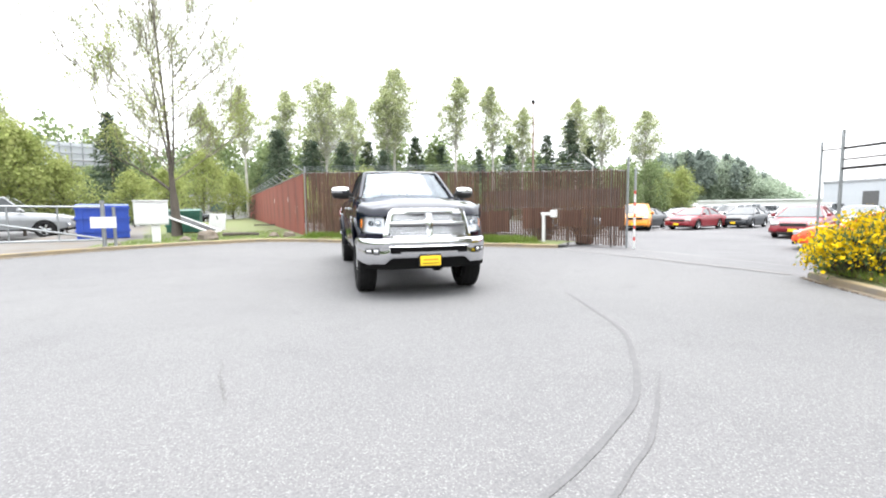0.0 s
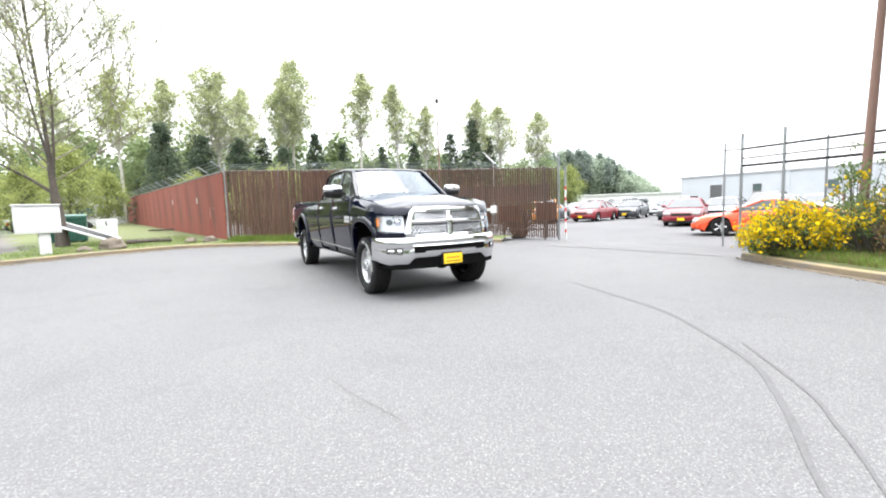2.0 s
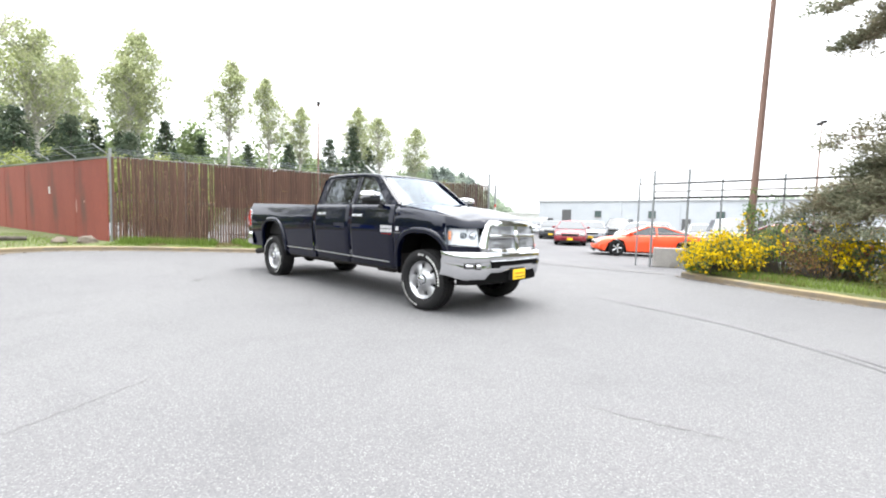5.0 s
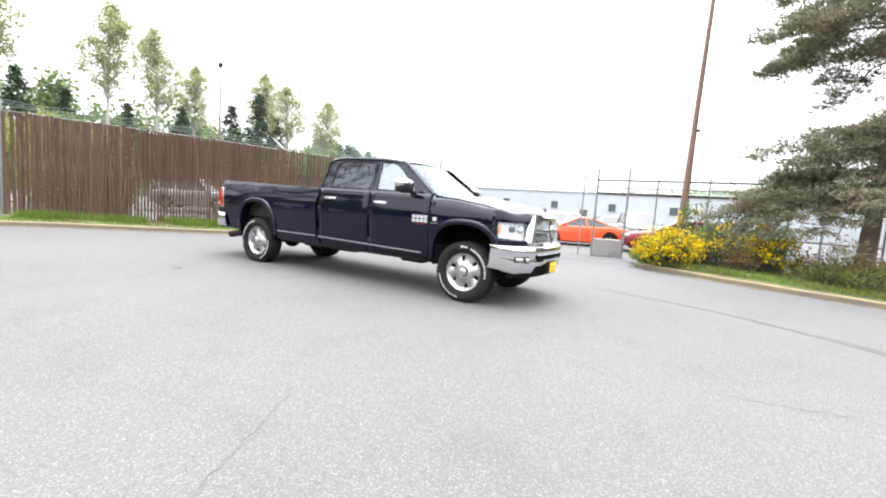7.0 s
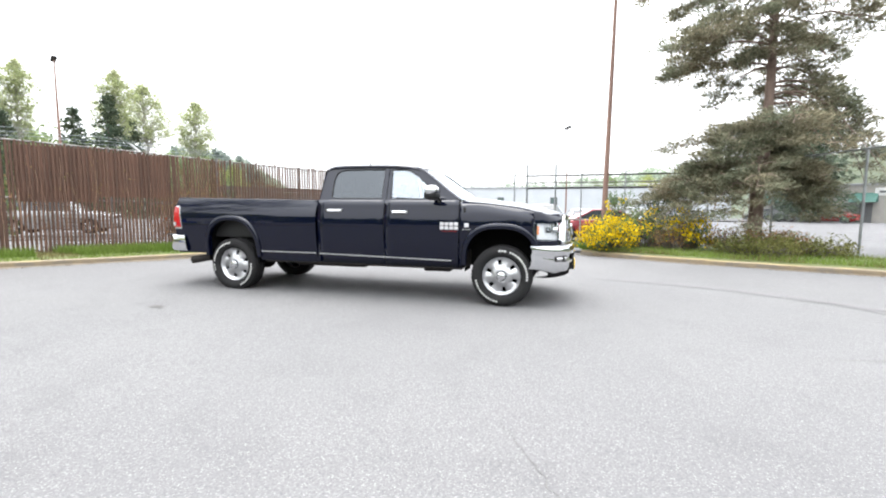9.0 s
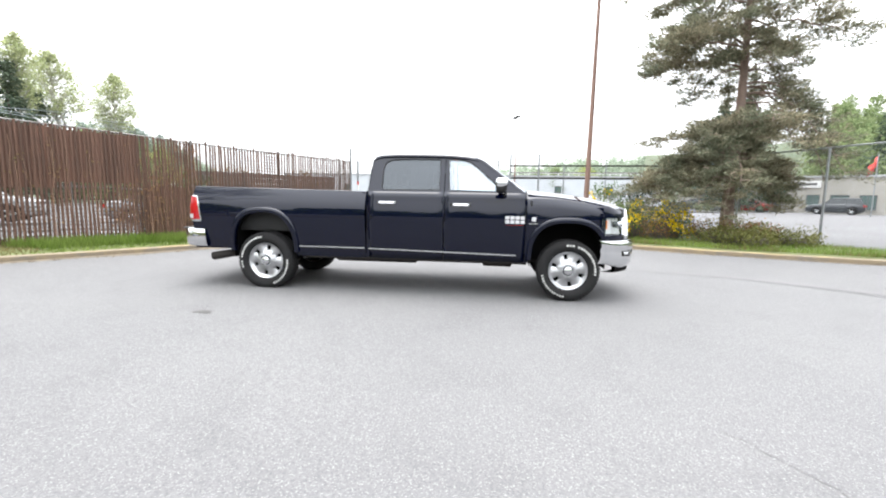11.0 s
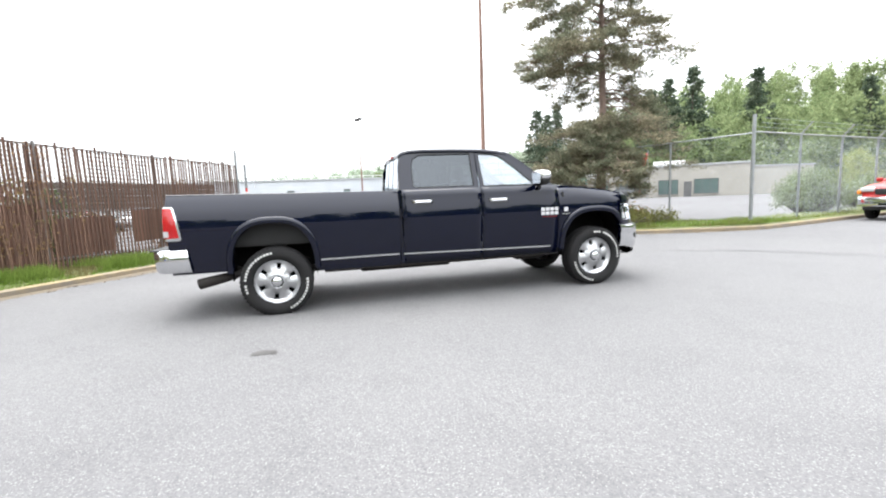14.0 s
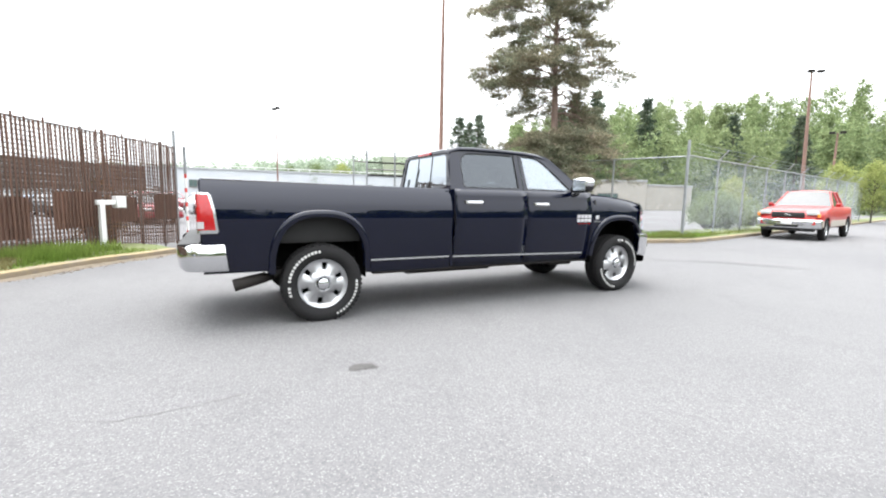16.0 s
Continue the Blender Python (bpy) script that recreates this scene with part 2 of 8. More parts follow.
GREEN_STEEL = surface("green_dumpster_paint", (0.012, 0.09, 0.06), (0.01, 0.06, 0.04), 0.5, scale=3, fine=30, bump=0.1)
POLE_WOOD = surface("brown_pole", (0.189, 0.1148, 0.08775), (0.135, 0.081, 0.06413), 0.85, scale=4, fine=40, stretch=(1, 1, 0.1))
BARK = surface("bark", (0.096, 0.08, 0.064), (0.048, 0.04, 0.0336), 0.95, scale=6, fine=40, bump=0.6, stretch=(1, 1, 0.3))
PALE_BARK = surface("pale_bark", (0.4, 0.384, 0.336), (0.264, 0.248, 0.216), 0.9, scale=3, fine=30, bump=0.3)
ROCK = surface("rock", (0.16, 0.13, 0.10), (0.09, 0.075, 0.06), 0.95, scale=5, fine=40, bump=0.6)
PINE_LEAF = leafy("pine_needles", (0.1344, 0.1456, 0.09856), (0.2072, 0.1848, 0.1254), 0.4, 0.4)
PINE_BARK = surface("pine_bark", (0.20, 0.14, 0.11), (0.11, 0.08, 0.065), 0.95, scale=6, fine=40, bump=0.6, stretch=(1, 1, 0.3))
FIR_LEAF = leafy("fir_needles", (0.06, 0.085, 0.06), (0.10, 0.12, 0.08), 0.4, 0.35)
POPLAR_LEAF = leafy("poplar_leaves", (0.258, 0.294, 0.15), (0.342, 0.36, 0.204), 0.5)
SPRING_LEAF = leafy("spring_leaves", (0.215, 0.255, 0.083), (0.300, 0.325, 0.127), 0.45)
WOOD_LEAF = leafy("woodland_leaves", (0.135, 0.180, 0.085), (0.195, 0.235, 0.115), 0.4)
SLOPE_LEAF = leafy("slope_leaves", (0.160, 0.200, 0.098), (0.205, 0.245, 0.122), 0.4, 0.18)
TWIG = surface("grey_twigs", (0.20, 0.18, 0.14), (0.13, 0.115, 0.09), 0.9, scale=3, fine=30, bump=0.2)
DEAD_VINE = surface("dead_vine_stems", (0.29, 0.185, 0.125), (0.17, 0.10, 0.07), 0.95, scale=2, fine=20, bump=0.2, island=0.35)
DARK_LEAF = leafy("dark_shrub_leaves", (0.085, 0.13, 0.05), (0.15, 0.185, 0.075), 0.4)
# Distance haze is put into these two leaf colours: paler and bluer.
HAZE_LEAF = leafy("far_leaves_with_haze", (0.221, 0.273, 0.205), (0.299, 0.345, 0.260), 0.4, 0.18)
FAR_FIR_HAZE_LEAF = leafy("far_conifer_needles_with_haze", (0.143, 0.176, 0.154), (0.189, 0.221, 0.187), 0.4, 0.2)
OLIVE_LEAF = leafy("olive_shrub_leaves", (0.13, 0.125, 0.045), (0.105, 0.12, 0.04), 0.4)
BRONZE_LEAF = leafy("bronze_shrub_leaves", (0.21, 0.12, 0.065), (0.15, 0.13, 0.06), 0.35)
BROOM_FLOWER = leafy("broom_flowers", (0.56, 0.40, 0.012), (0.47, 0.32, 0.012), 0.3, 0.2)
GRASS = leafy("grass_blades", (0.108, 0.1692, 0.0324), (0.1512, 0.2052, 0.0504), 0.4, 0.3)
DRY_GRASS = leafy("dry_grass", (0.175, 0.154, 0.07), (0.126, 0.119, 0.049), 0.3)
BLACK_PAINT = surface("black_car_paint", (0.0014, 0.0026, 0.0105), (0.001, 0.002, 0.0085), 0.5, coat=0.82, bump=0, rough_var=0.02, spec=0.0, coat_ior=1.48)
LAMP_WHITE = surface("lamp_reflector", (0.6, 0.6075, 0.615), (0.525, 0.5325, 0.5475), 0.3, metal=0.4, bump=0)
CHROME = surface("chrome", (0.64, 0.65, 0.665), (0.60, 0.61, 0.63), 0.08, metal=1.0, bump=0, rough_var=0.02)
SATIN_CHROME = surface("satin_chrome", (0.58, 0.59, 0.60), (0.52, 0.53, 0.54), 0.25, metal=1.0, bump=0, rough_var=0.05)
RIM_METAL = surface("polished_alloy", (0.47, 0.475, 0.485), (0.40, 0.405, 0.415), 0.33, metal=0.9, scale=6, bump=0, rough_var=0.08)
BLACK_PLASTIC = surface("black_plastic", (0.010, 0.010, 0.010), (0.016, 0.016, 0.016), 0.6, fine=200, bump=0.08, spec=0.3)
DARK_METAL = surface("chassis_black", (0.010, 0.0095, 0.009), (0.02, 0.017, 0.015), 0.75, bump=0.2, spec=0.2)
# Near-black for plastic, and for recesses whose shade is put into the colour.
MATT_BLACK = surface("black_plastic_and_shade", (0.004, 0.004, 0.004), (0.006, 0.006, 0.006), 0.95, fine=120, bump=0.05, spec=0.04)
RUBBER = surface("tyre_rubber", (0.010, 0.010, 0.011), (0.017, 0.0165, 0.016), 0.9, fine=120, bump=0.15, spec=0.2)
WHITE_RUBBER = surface("white_sidewall_marks", (0.465, 0.465, 0.45), (0.375, 0.375, 0.36), 0.7, bump=0.05)
BADGE = surface("silver_badge", (0.55, 0.55, 0.56), (0.48, 0.48, 0.49), 0.35, metal=0.4, bump=0)
GLASS = clear("clear_glass", (0.70, 0.79, 0.82), ior=1.95)
WINDSHIELD = clear("windscreen_glass", (0.62, 0.76, 0.84), ior=1.36)
REAR_GLASS = clear("rear_cab_glass", (0.035, 0.04, 0.045), ior=2.3)
TINTED = clear("tinted_glass", (0.07, 0.075, 0.08))
CAR_GLASS = surface("dark_car_glass", (0.02, 0.024, 0.026), (0.03, 0.034, 0.036), 0.05, coat=0.4, bump=0, rough_var=0.02, spec=0.25, coat_ior=1.4)
LENS = clear("headlight_lens", (0.95, 0.96, 0.97))
RED_LENS = surface("red_lens", (0.33, 0.008, 0.010), (0.25, 0.006, 0.008), 0.15, coat=0.4, bump=0, rough_var=0.03)
AMBER_LENS = surface("amber_lens", (0.75, 0.22, 0.03), (0.65, 0.18, 0.025), 0.2, coat=0.6, bump=0)
WHITE_LENS = surface("white_lens", (0.4125, 0.4125, 0.407), (0.341, 0.341, 0.341), 0.2, coat=0.6, bump=0)
YELLOW_PLATE = surface("yellow_plate", (0.80, 0.52, 0.01), (0.74, 0.47, 0.01), 0.5, bump=0)
SEAT_CLOTH = surface("grey_seat_cloth", (0.10, 0.10, 0.105), (0.07, 0.07, 0.072), 0.9, fine=150)
STUCCO = surface("beige_stucco", (0.3024, 0.288, 0.2592), (0.252, 0.2412, 0.216), 0.9, scale=0.5, fine=12, stain=(0.33, 0.31, 0.28))
PALE_SIDING = surface("pale_blue_siding", (0.42, 0.44, 0.455), (0.37, 0.39, 0.41), 0.8, scale=0.5, fine=10)
ROOF_GREY = surface("roof_grey", (0.30, 0.31, 0.31), (0.24, 0.245, 0.25), 0.8, scale=0.6, fine=10)
PANE = surface("window_pane", (0.06, 0.09, 0.09), (0.10, 0.14, 0.13), 0.1, coat=0.4, bump=0, scale=0.6)
DARK_DOOR = surface("dark_door", (0.09, 0.09, 0.09), (0.07, 0.07, 0.07), 0.6)
AWNING = surface("green_awning", (0.02, 0.09, 0.07), (0.015, 0.07, 0.055), 0.8)


def paint(name, c, metal=0.0):
    return surface(name, c, [v * 0.92 for v in c], 0.35, metal=metal, coat=0.3, bump=0, rough_var=0.03, spec=0.25)


ORANGE_CAR, MAROON_CAR, SILVER_CAR = paint("orange_red_paint", (0.75, 0.085, 0.03)), paint("maroon_paint", (0.16, 0.012, 0.018)), paint("silver_paint", (0.25, 0.257, 0.265), 0.5)
WHITE_CAR, DARK_CAR, GREY_CAR = paint("white_car_paint", (0.46, 0.47, 0.48)), paint("charcoal_paint", (0.03, 0.033, 0.037), 0.2), paint("grey_paint", (0.20, 0.21, 0.225), 0.4)
RED_CAR, AMBER_CAR, BLUE_CAR = paint("bright_red_paint", (0.31, 0.011, 0.010)), paint("amber_paint", (0.62, 0.22, 0.02)), paint("blue_grey_paint", (0.10, 0.14, 0.20), 0.4)
TAN_LOWER = paint("beige_lower_paint", (0.34, 0.30, 0.25), 0.2)

# ---- mesh helpers ----
class Build:
    """Collects vertices and faces of one mesh."""

    def __init__(self):
        self.v, self.f, self.m = [], [], []

    def add(self, verts, faces, m=0):
        o = len(self.v)
        self.v.extend(verts)
        self.f.extend([tuple(i + o for i in fc) for fc in faces])
        self.m.extend([m] * len(faces))
        return self

    def box(self, x0, x1, y0, y1, z0, z1, m=0, tr=None):
        vs = [(x, y, z) for z in (z0, z1) for y in (y0, y1) for x in (x0, x1)]
        if tr is not None:
            vs = [tuple(tr @ Vector(p)) for p in vs]
        return self.add(vs, [(0, 2, 3, 1), (4, 5, 7, 6), (0, 1, 5, 4), (2, 6, 7, 3), (0, 4, 6, 2), (1, 3, 7, 5)], m)

    def path(self, pts, radii, n=8, m=0, caps=True):
        """A round tube through points."""
        pts = [Vector(p) for p in pts]
        if not isinstance(radii, (list, tuple)):
            radii = [radii] * len(pts)
        o, ring = len(self.v), []
        side = None
        for i, p in enumerate(pts):
            d = (pts[min(i + 1, len(pts) - 1)] - pts[max(i - 1, 0)]).normalized()
            if side is None:
                side = d.orthogonal().normalized()
            side = (side - d * side.dot(d)).normalized()
            up = d.cross(side)
            self.v.extend([tuple(p + radii[i] * (math.cos(2 * math.pi * k / n) * side + math.sin(2 * math.pi * k / n) * up)) for k in range(n)])
        for i in range(len(pts) - 1):
            for k in range(n):
                a, b = o + i * n + k, o + i * n + (k + 1) % n
                self.f.append((a, b, b + n, a + n))
                self.m.append(m)
        if caps:
            e = o + (len(pts) - 1) * n
            self.f.extend([tuple(o + k for k in range(n))[::-1], tuple(e + k for k in range(n))])
            self.m.extend([m, m])
        return self

    def rings(self, rings, m=0, closed=True, caps=True):
        """Skins a list of rings with equal numbers of points."""
        n, o = len(rings[0]), len(self.v)
        for r in rings:
            self.v.extend([tuple(p) for p in r])
        for i in range(len(rings) - 1):
            for k in range(n if closed else n - 1):
                a, b = o + i * n + k, o + i * n + (k + 1) % n
                self.f.append((a, b, b + n, a + n))
                self.m.append(m)
        if caps and closed:
            e = o + (len(rings) - 1) * n
            self.f.extend([tuple(o + k for k in range(n))[::-1], tuple(e + k for k in range(n))])
            self.m.extend([m, m])
        return self

    def lathe_x(self, profile, n=40, m=0, cx=0.0):
        """Turns a profile of (x, radius) about the x axis."""
        return self.rings([[(cx + x, r * math.cos(2 * math.pi * k / n), r * math.sin(2 * math.pi * k / n)) for k in range(n)] for x, r in profile], m, True, False)

    def mesh(self, name, mats, smooth=35):
        me = bpy.data.meshes.new(name)
        me.from_pydata([tuple(p) for p in self.v], [], self.f)
        for mt in mats:
            me.materials.append(mt)
        if len(mats) > 1:
            me.polygons.foreach_set("material_index", self.m)
        if smooth:
            me.polygons.foreach_set("use_smooth", [True] * len(me.polygons))
            me.set_sharp_from_angle(angle=radians(smooth))
        me.update()
        return me


def part(name, bm, material, parent=None, label="", smooth=35, bevel=0.0, solid=0.0, fix=True):
    """Links a Build (or a mesh) as one mesh object under a thing or part."""
    mats = material if isinstance(material, (list, tuple)) else [material]
    if isinstance(bm, Build):
        me = bm.mesh(name, mats, smooth)
        if fix:
            b2 = bmesh.new()
            b2.from_mesh(me)
            bmesh.ops.recalc_face_normals(b2, faces=b2.faces)
            b2.to_mesh(me)
            b2.free()
    else:
        me = bm
    ob = new(name, me)
    ob.parent = parent
    if label:
        tagged(ob, label)
    if solid:
        s = ob.modifiers.new("thick", 'SOLIDIFY')
        s.thickness, s.offset = solid, -1
    if bevel:
        b = ob.modifiers.new("edge", 'BEVEL')
        b.width, b.segments, b.limit_method, b.angle_limit = bevel, 2, 'ANGLE', radians(40)
        b.harden_normals = False
    return ob


def thing(name, label, category, x=0.0, y=0.0, z=0.0, rz=0.0, group="", kind=""):
    e = new(name)
    e.empty_display_size = 0.2
    e.matrix_basis = pose(x, y, z, 0, 0, rz)
    return tagged(e, label, category, group, kind)


def smooth01(t):
    t = min(max(t, 0.0), 1.0)
    return t * t * (3 - 2 * t)


def lerp(a, b, t):
    return a + (b - a) * t


def curve(keys, x):
    """Piecewise linear value at x of keys (x, value)."""
    if x <= keys[0][0]:
        return keys[0][1]
    for (a, u), (b, w) in zip(keys, keys[1:]):
        if x <= b:
            return lerp(u, w, (x - a) / (b - a))
    return keys[-1][1]


def rounded(pts, steps=6):
    """A smooth open line through points (Catmull-Rom)."""
    out = []
    for i in range(len(pts) - 1):
        p0, p1, p2, p3 = (Vector(pts[max(min(j, len(pts) - 1), 0)]) for j in (i - 1, i, i + 1, i + 2))
        for k in range(steps):
            t = k / steps
            out.append(0.5 * ((2 * p1) + (p2 - p0) * t + (2 * p0 - 5 * p1 + 4 * p2 - p3) * t * t + (3 * p1 - p0 - 3 * p2 + p3) * t ** 3))
    return out + [Vector(pts[-1])]


# ---- the lie of the land ----
def ground_z(x, y):
    z = 0.0
    if y > 8:
        z = smooth01((y - 8) / 10) * min(max(0.10 - 0.022 * (x + 1), -0.12), 0.13)
    d = smooth01((x - 8) / 2.8) * smooth01((y - 2) / 4)
    return z * (1 - d) - 0.15 * d


rng = random.Random(7)
xs = sorted({*[-30 + i * 0.8 for i in range(96)], *[-1500, -900, -500, -300, -200, -140, -100, -80, -60, -45, -36, 55, 70, 90, 120, 160, 220, 320, 500, 900, 1500]})
ys = sorted({*[-24 + i * 0.8 for i in range(76)], *[-1500, -900, -500, -300, -200, -140, -100, -80, -60, -45, -34, 45, 55, 70, 90, 120, 160, 220, 320, 500, 900, 1500]})
g = Build()
g.v = [(x, y, ground_z(x, y)) for y in ys for x in xs]
for j in range(len(ys) - 1):
    for i in range(len(xs) - 1):
        a = j * len(xs) + i
        cx, cy = (xs[i] + xs[i + 1]) / 2, (ys[j] + ys[j + 1]) / 2
        g.f.append((a, a + 1, a + 1 + len(xs), a + len(xs)))
        lot = 9.2 < cx < 75 and -60 < cy < 62
        g.m.append(1 if lot else (0 if -60 < cx < 75 and -70 < cy < 62 else 2))
ground = part("ground", g, [ASPHALT, LOT_ASPHALT, SOIL], smooth=60, fix=False)
tagged(ground, "pale worn asphalt turning circle with specks and stains", "ground", kind="structure")

# kerb lines: asphalt edge of the turning circle
KERB_BACK = [(-30, 2.5), (-16, 8.5), (-9.6, 12.9), (-8.3, 14.2), (-6.8, 15.65), (-5.2, 16.7), (-3.9, 17.5), (-2.0, 18.15), (-0.4, 17.9), (1.2, 17.05), (2.6, 16.3), (3.9, 15.6), (5.0, 15.05), (6.0, 14.5), (6.8, 13.8), (7.5, 13.25)]
KERB_RIGHT = [(7.9, 5.75), (7.62, 5.3), (7.15, 4.4), (6.7, 3.55), (6.28, 2.6), (5.92, 1.6), (5.58, 0.6), (5.25, -0.5), (5.08, -1.6), (5.2, -2.6), (5.9, -6.2), (10.7, -30), (17, -60)]
FENCE_A, FENCE_B = Vector((-0.68, 19.95)), Vector((10.27, 13.36))
FENCE_DIR = (FENCE_B - FENCE_A).normalized()
FENCE_LEN = (FENCE_B - FENCE_A).length


def kerb(name, line, label, side, paint_from=0.0):
    """A raised kerb with a rounded yellow top along a line; side: where the verge lies."""
    pts = rounded(line, 5)
    prof = [(-0.01, -0.12), (0.0, 0.07), (0.012, 0.10), (0.035, 0.115), (0.12, 0.12), (0.15, 0.11), (0.15, -0.12)]
    rings = []
    for i, p in enumerate(pts):
        d = (pts[min(i + 1, len(pts) - 1)] - pts[max(i - 1, 0)]).normalized()
        nrm = Vector((-d.y, d.x)) * side
        z = ground_z(p.x, p.y)
        wob = 0.012 * noise.noise(Vector((p.x * 1.3, p.y * 1.3, 3)))
        rings.append([(p.x + nrm.x * a, p.y + nrm.y * a, z + h + (wob if h > 0 else 0)) for a, h in prof])
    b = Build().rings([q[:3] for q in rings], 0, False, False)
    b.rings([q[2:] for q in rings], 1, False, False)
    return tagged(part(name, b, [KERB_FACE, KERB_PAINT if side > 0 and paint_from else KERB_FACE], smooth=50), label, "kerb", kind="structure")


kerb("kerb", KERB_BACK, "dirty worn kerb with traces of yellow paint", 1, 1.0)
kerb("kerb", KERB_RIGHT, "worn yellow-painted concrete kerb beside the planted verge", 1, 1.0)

# gutter strip and worn joint across the driveway
dr = Build()
for a, b, w, h in (((7.4, 13.2), (8.1, 6.2), 0.05, 0.006), ((10.2, 13.1), (10.35, 7.6), 0.045, 0.006)):
    a, b = Vector(a), Vector(b)
    nrm = Vector((-(b - a).y, (b - a).x)).normalized() * w
    n_ = 16
    dr.rings([[(*(a.lerp(b, i / n_) + nrm * s), ground_z(*a.lerp(b, i / n_)) + h) for s in (-1, 0, 1)] for i in range(n_ + 1)], 0, False, False)
tagged(part("pavement_gutter", dr, WORN_JOINT), "pale worn concrete gutter across the driveway", "gutter", kind="structure")


def yard(x, y):
    """The bare paved yard behind the pipe gate."""
    return x / max(y, 1) < -0.345 and (y > 19.2 or x < -7.0)


def verge(name, front, back, label, zf, zb, mat, rows=8):
    """Raised planted strip between two lines of equal length."""
    bm = Build()
    n_ = len(front)
    for j in range(rows + 1):
        t = j / rows
        for i in range(n_):
            p = front[i].lerp(back[i], t)
            z = lerp(ground_z(p.x, p.y) + zf, zb(p.x, p.y), smooth01(min(t * 3, 1)))
            bm.v.append((p.x, p.y, z + 0.02 * noise.noise(Vector((p.x, p.y, 0))) * (0 < j < rows)))
    for j in range(rows):
        for i in range(n_ - 1):
            a = j * n_ + i
            bm.f.append((a, a + 1, a + 1 + n_, a + n_))
            cx, cy = bm.v[a][0], bm.v[a][1]
            bm.m.append(1 if yard(cx, cy) else 0)
    return tagged(part(name, bm, [mat, DRIVE], smooth=60), label, "verge", kind="structure")


def inset(line, d):
    out = []
    for i, p in enumerate(line):
        t = (line[min(i + 1, len(line) - 1)] - line[max(i - 1, 0)]).normalized()
        out.append(p + Vector((-t.y, t.x)) * d)
    return out


def back_z(x, y):
    s = (Vector((x, y)) - FENCE_A).dot(FENCE_DIR)
    if s < 0:
        return 0.25 + 0.012 * max(y - 20, 0)
    return 0.25 - 0.0145 * s - 0.12 * smooth01((s - 10.5) / 2.2)


kb = inset(rounded(KERB_BACK, 5), 0.14)
kb = [p for p in kb if p.x > -9.8]
back_line = []
for p in kb:
    s = (p - FENCE_A).dot(FENCE_DIR)
    if p.x > -1.6:
        s = max(s, -0.3) * 1.0 + (0.6 if p.x > 6.5 else 0)
        back_line.append(FENCE_A + FENCE_DIR * min(s + 0.15, FENCE_LEN) + Vector((0.15, 0.25)))
    else:
        back_line.append(Vector((lerp(-13.0, -6.5, smooth01((p.x + 9.8) / 8.2)), lerp(30, 64, smooth01((p.x + 9.8) / 7)))))
verge("lawn_verge", kb, back_line, "bright green grass verge in front of the rusty fence", 0.115, back_z, LAWN, 14)

kr = inset(rounded(KERB_RIGHT, 5), 0.14)
right_back = []
for p in kr:
    if p.y > 2.0:
        right_back.append(Vector((lerp(11.2, 10.6, (p.y - 2) / 4), p.y + 0.6)))
    elif p.y > -2.0:
        right_back.append(Vector((lerp(6.6, 11.2, smooth01((p.y + 2.0) / 4)), lerp(-2.0, 1.6, (p.y + 2.0) / 4.0))))
    else:
        right_back.append(p + Vector((1.5, 0.3)))
verge("planted_verge", kr, right_back, "green planted verge with weeds and low shrubs", 0.115, lambda x, y: 0.19 if x < 9 else 0.10, LAWN, 8)


def strip_mark(name, pts, w, mat, label, cat, h=0.004, steps=6, jitter=0.0):
    ln = rounded([Vector(p) for p in pts], steps)
    r = random.Random(len(pts))
    rings = []
    for i, p in enumerate(ln):
        d = (ln[min(i + 1, len(ln) - 1)] - ln[max(i - 1, 0)]).normalized()
        nn = Vector((-d.y, d.x))
        p = p + nn * r.uniform(-jitter, jitter)
        ww = w * (1 + (r.uniform(-0.5, 0.4) if jitter else 0)) * min(1, 0.25 + 4 * min(i, len(ln) - 1 - i) / len(ln))
        rings.append([(p.x + nn.x * ww * s, p.y + nn.y * ww * s, ground_z(p.x, p.y) + h) for s in (-0.5, 0.5)])
    return tagged(part(name, Build().rings(rings, 0, False, False), mat), label, cat, kind="structure")


strip_mark("tyre_mark", [(3.4, 5.9), (3.18, 5.1), (2.85, 4.0), (2.42, 3.28), (1.9, 2.6), (1.5, 2.28), (1.12, 2.02), (0.75, 1.8), (0.3, 1.5)], 0.042, MARK, "dark curved tyre skid mark on the asphalt", "skid mark")
strip_mark("tyre_mark", [(2.35, 2.9), (1.88, 2.4), (1.58, 2.1), (1.32, 1.92), (1.1, 1.76), (0.6, 1.45)], 0.026, MARK, "dark curved tyre skid mark on the asphalt", "skid mark", 0.0045)
strip_mark("crack", [(-0.84, 4.1), (-0.79, 3.8), (-0.73, 3.55), (-0.67, 3.35), (-0.66, 3.2)], 0.008, CRACK, "thin irregular crack in the asphalt", "crack", 0.004, 8, 0.02)
strip_mark("crack", [(-1.1, 13.2), (-1.2, 12.8), (-1.15, 12.4), (-1.08, 12.0)], 0.005, CRACK, "thin irregular crack in the asphalt", "crack", 0.004, 8, 0.025)
strip_mark("crack", [(-2.75, 6.64), (-2.85, 6.58), (-3.05, 6.47), (-3.26, 6.36), (-3.45, 6.27), (-3.63, 6.17), (-3.75, 6.1)], 0.005, CRACK, "thin irregular crack in the asphalt", "crack", 0.004, 8, 0.02)
st = Build()
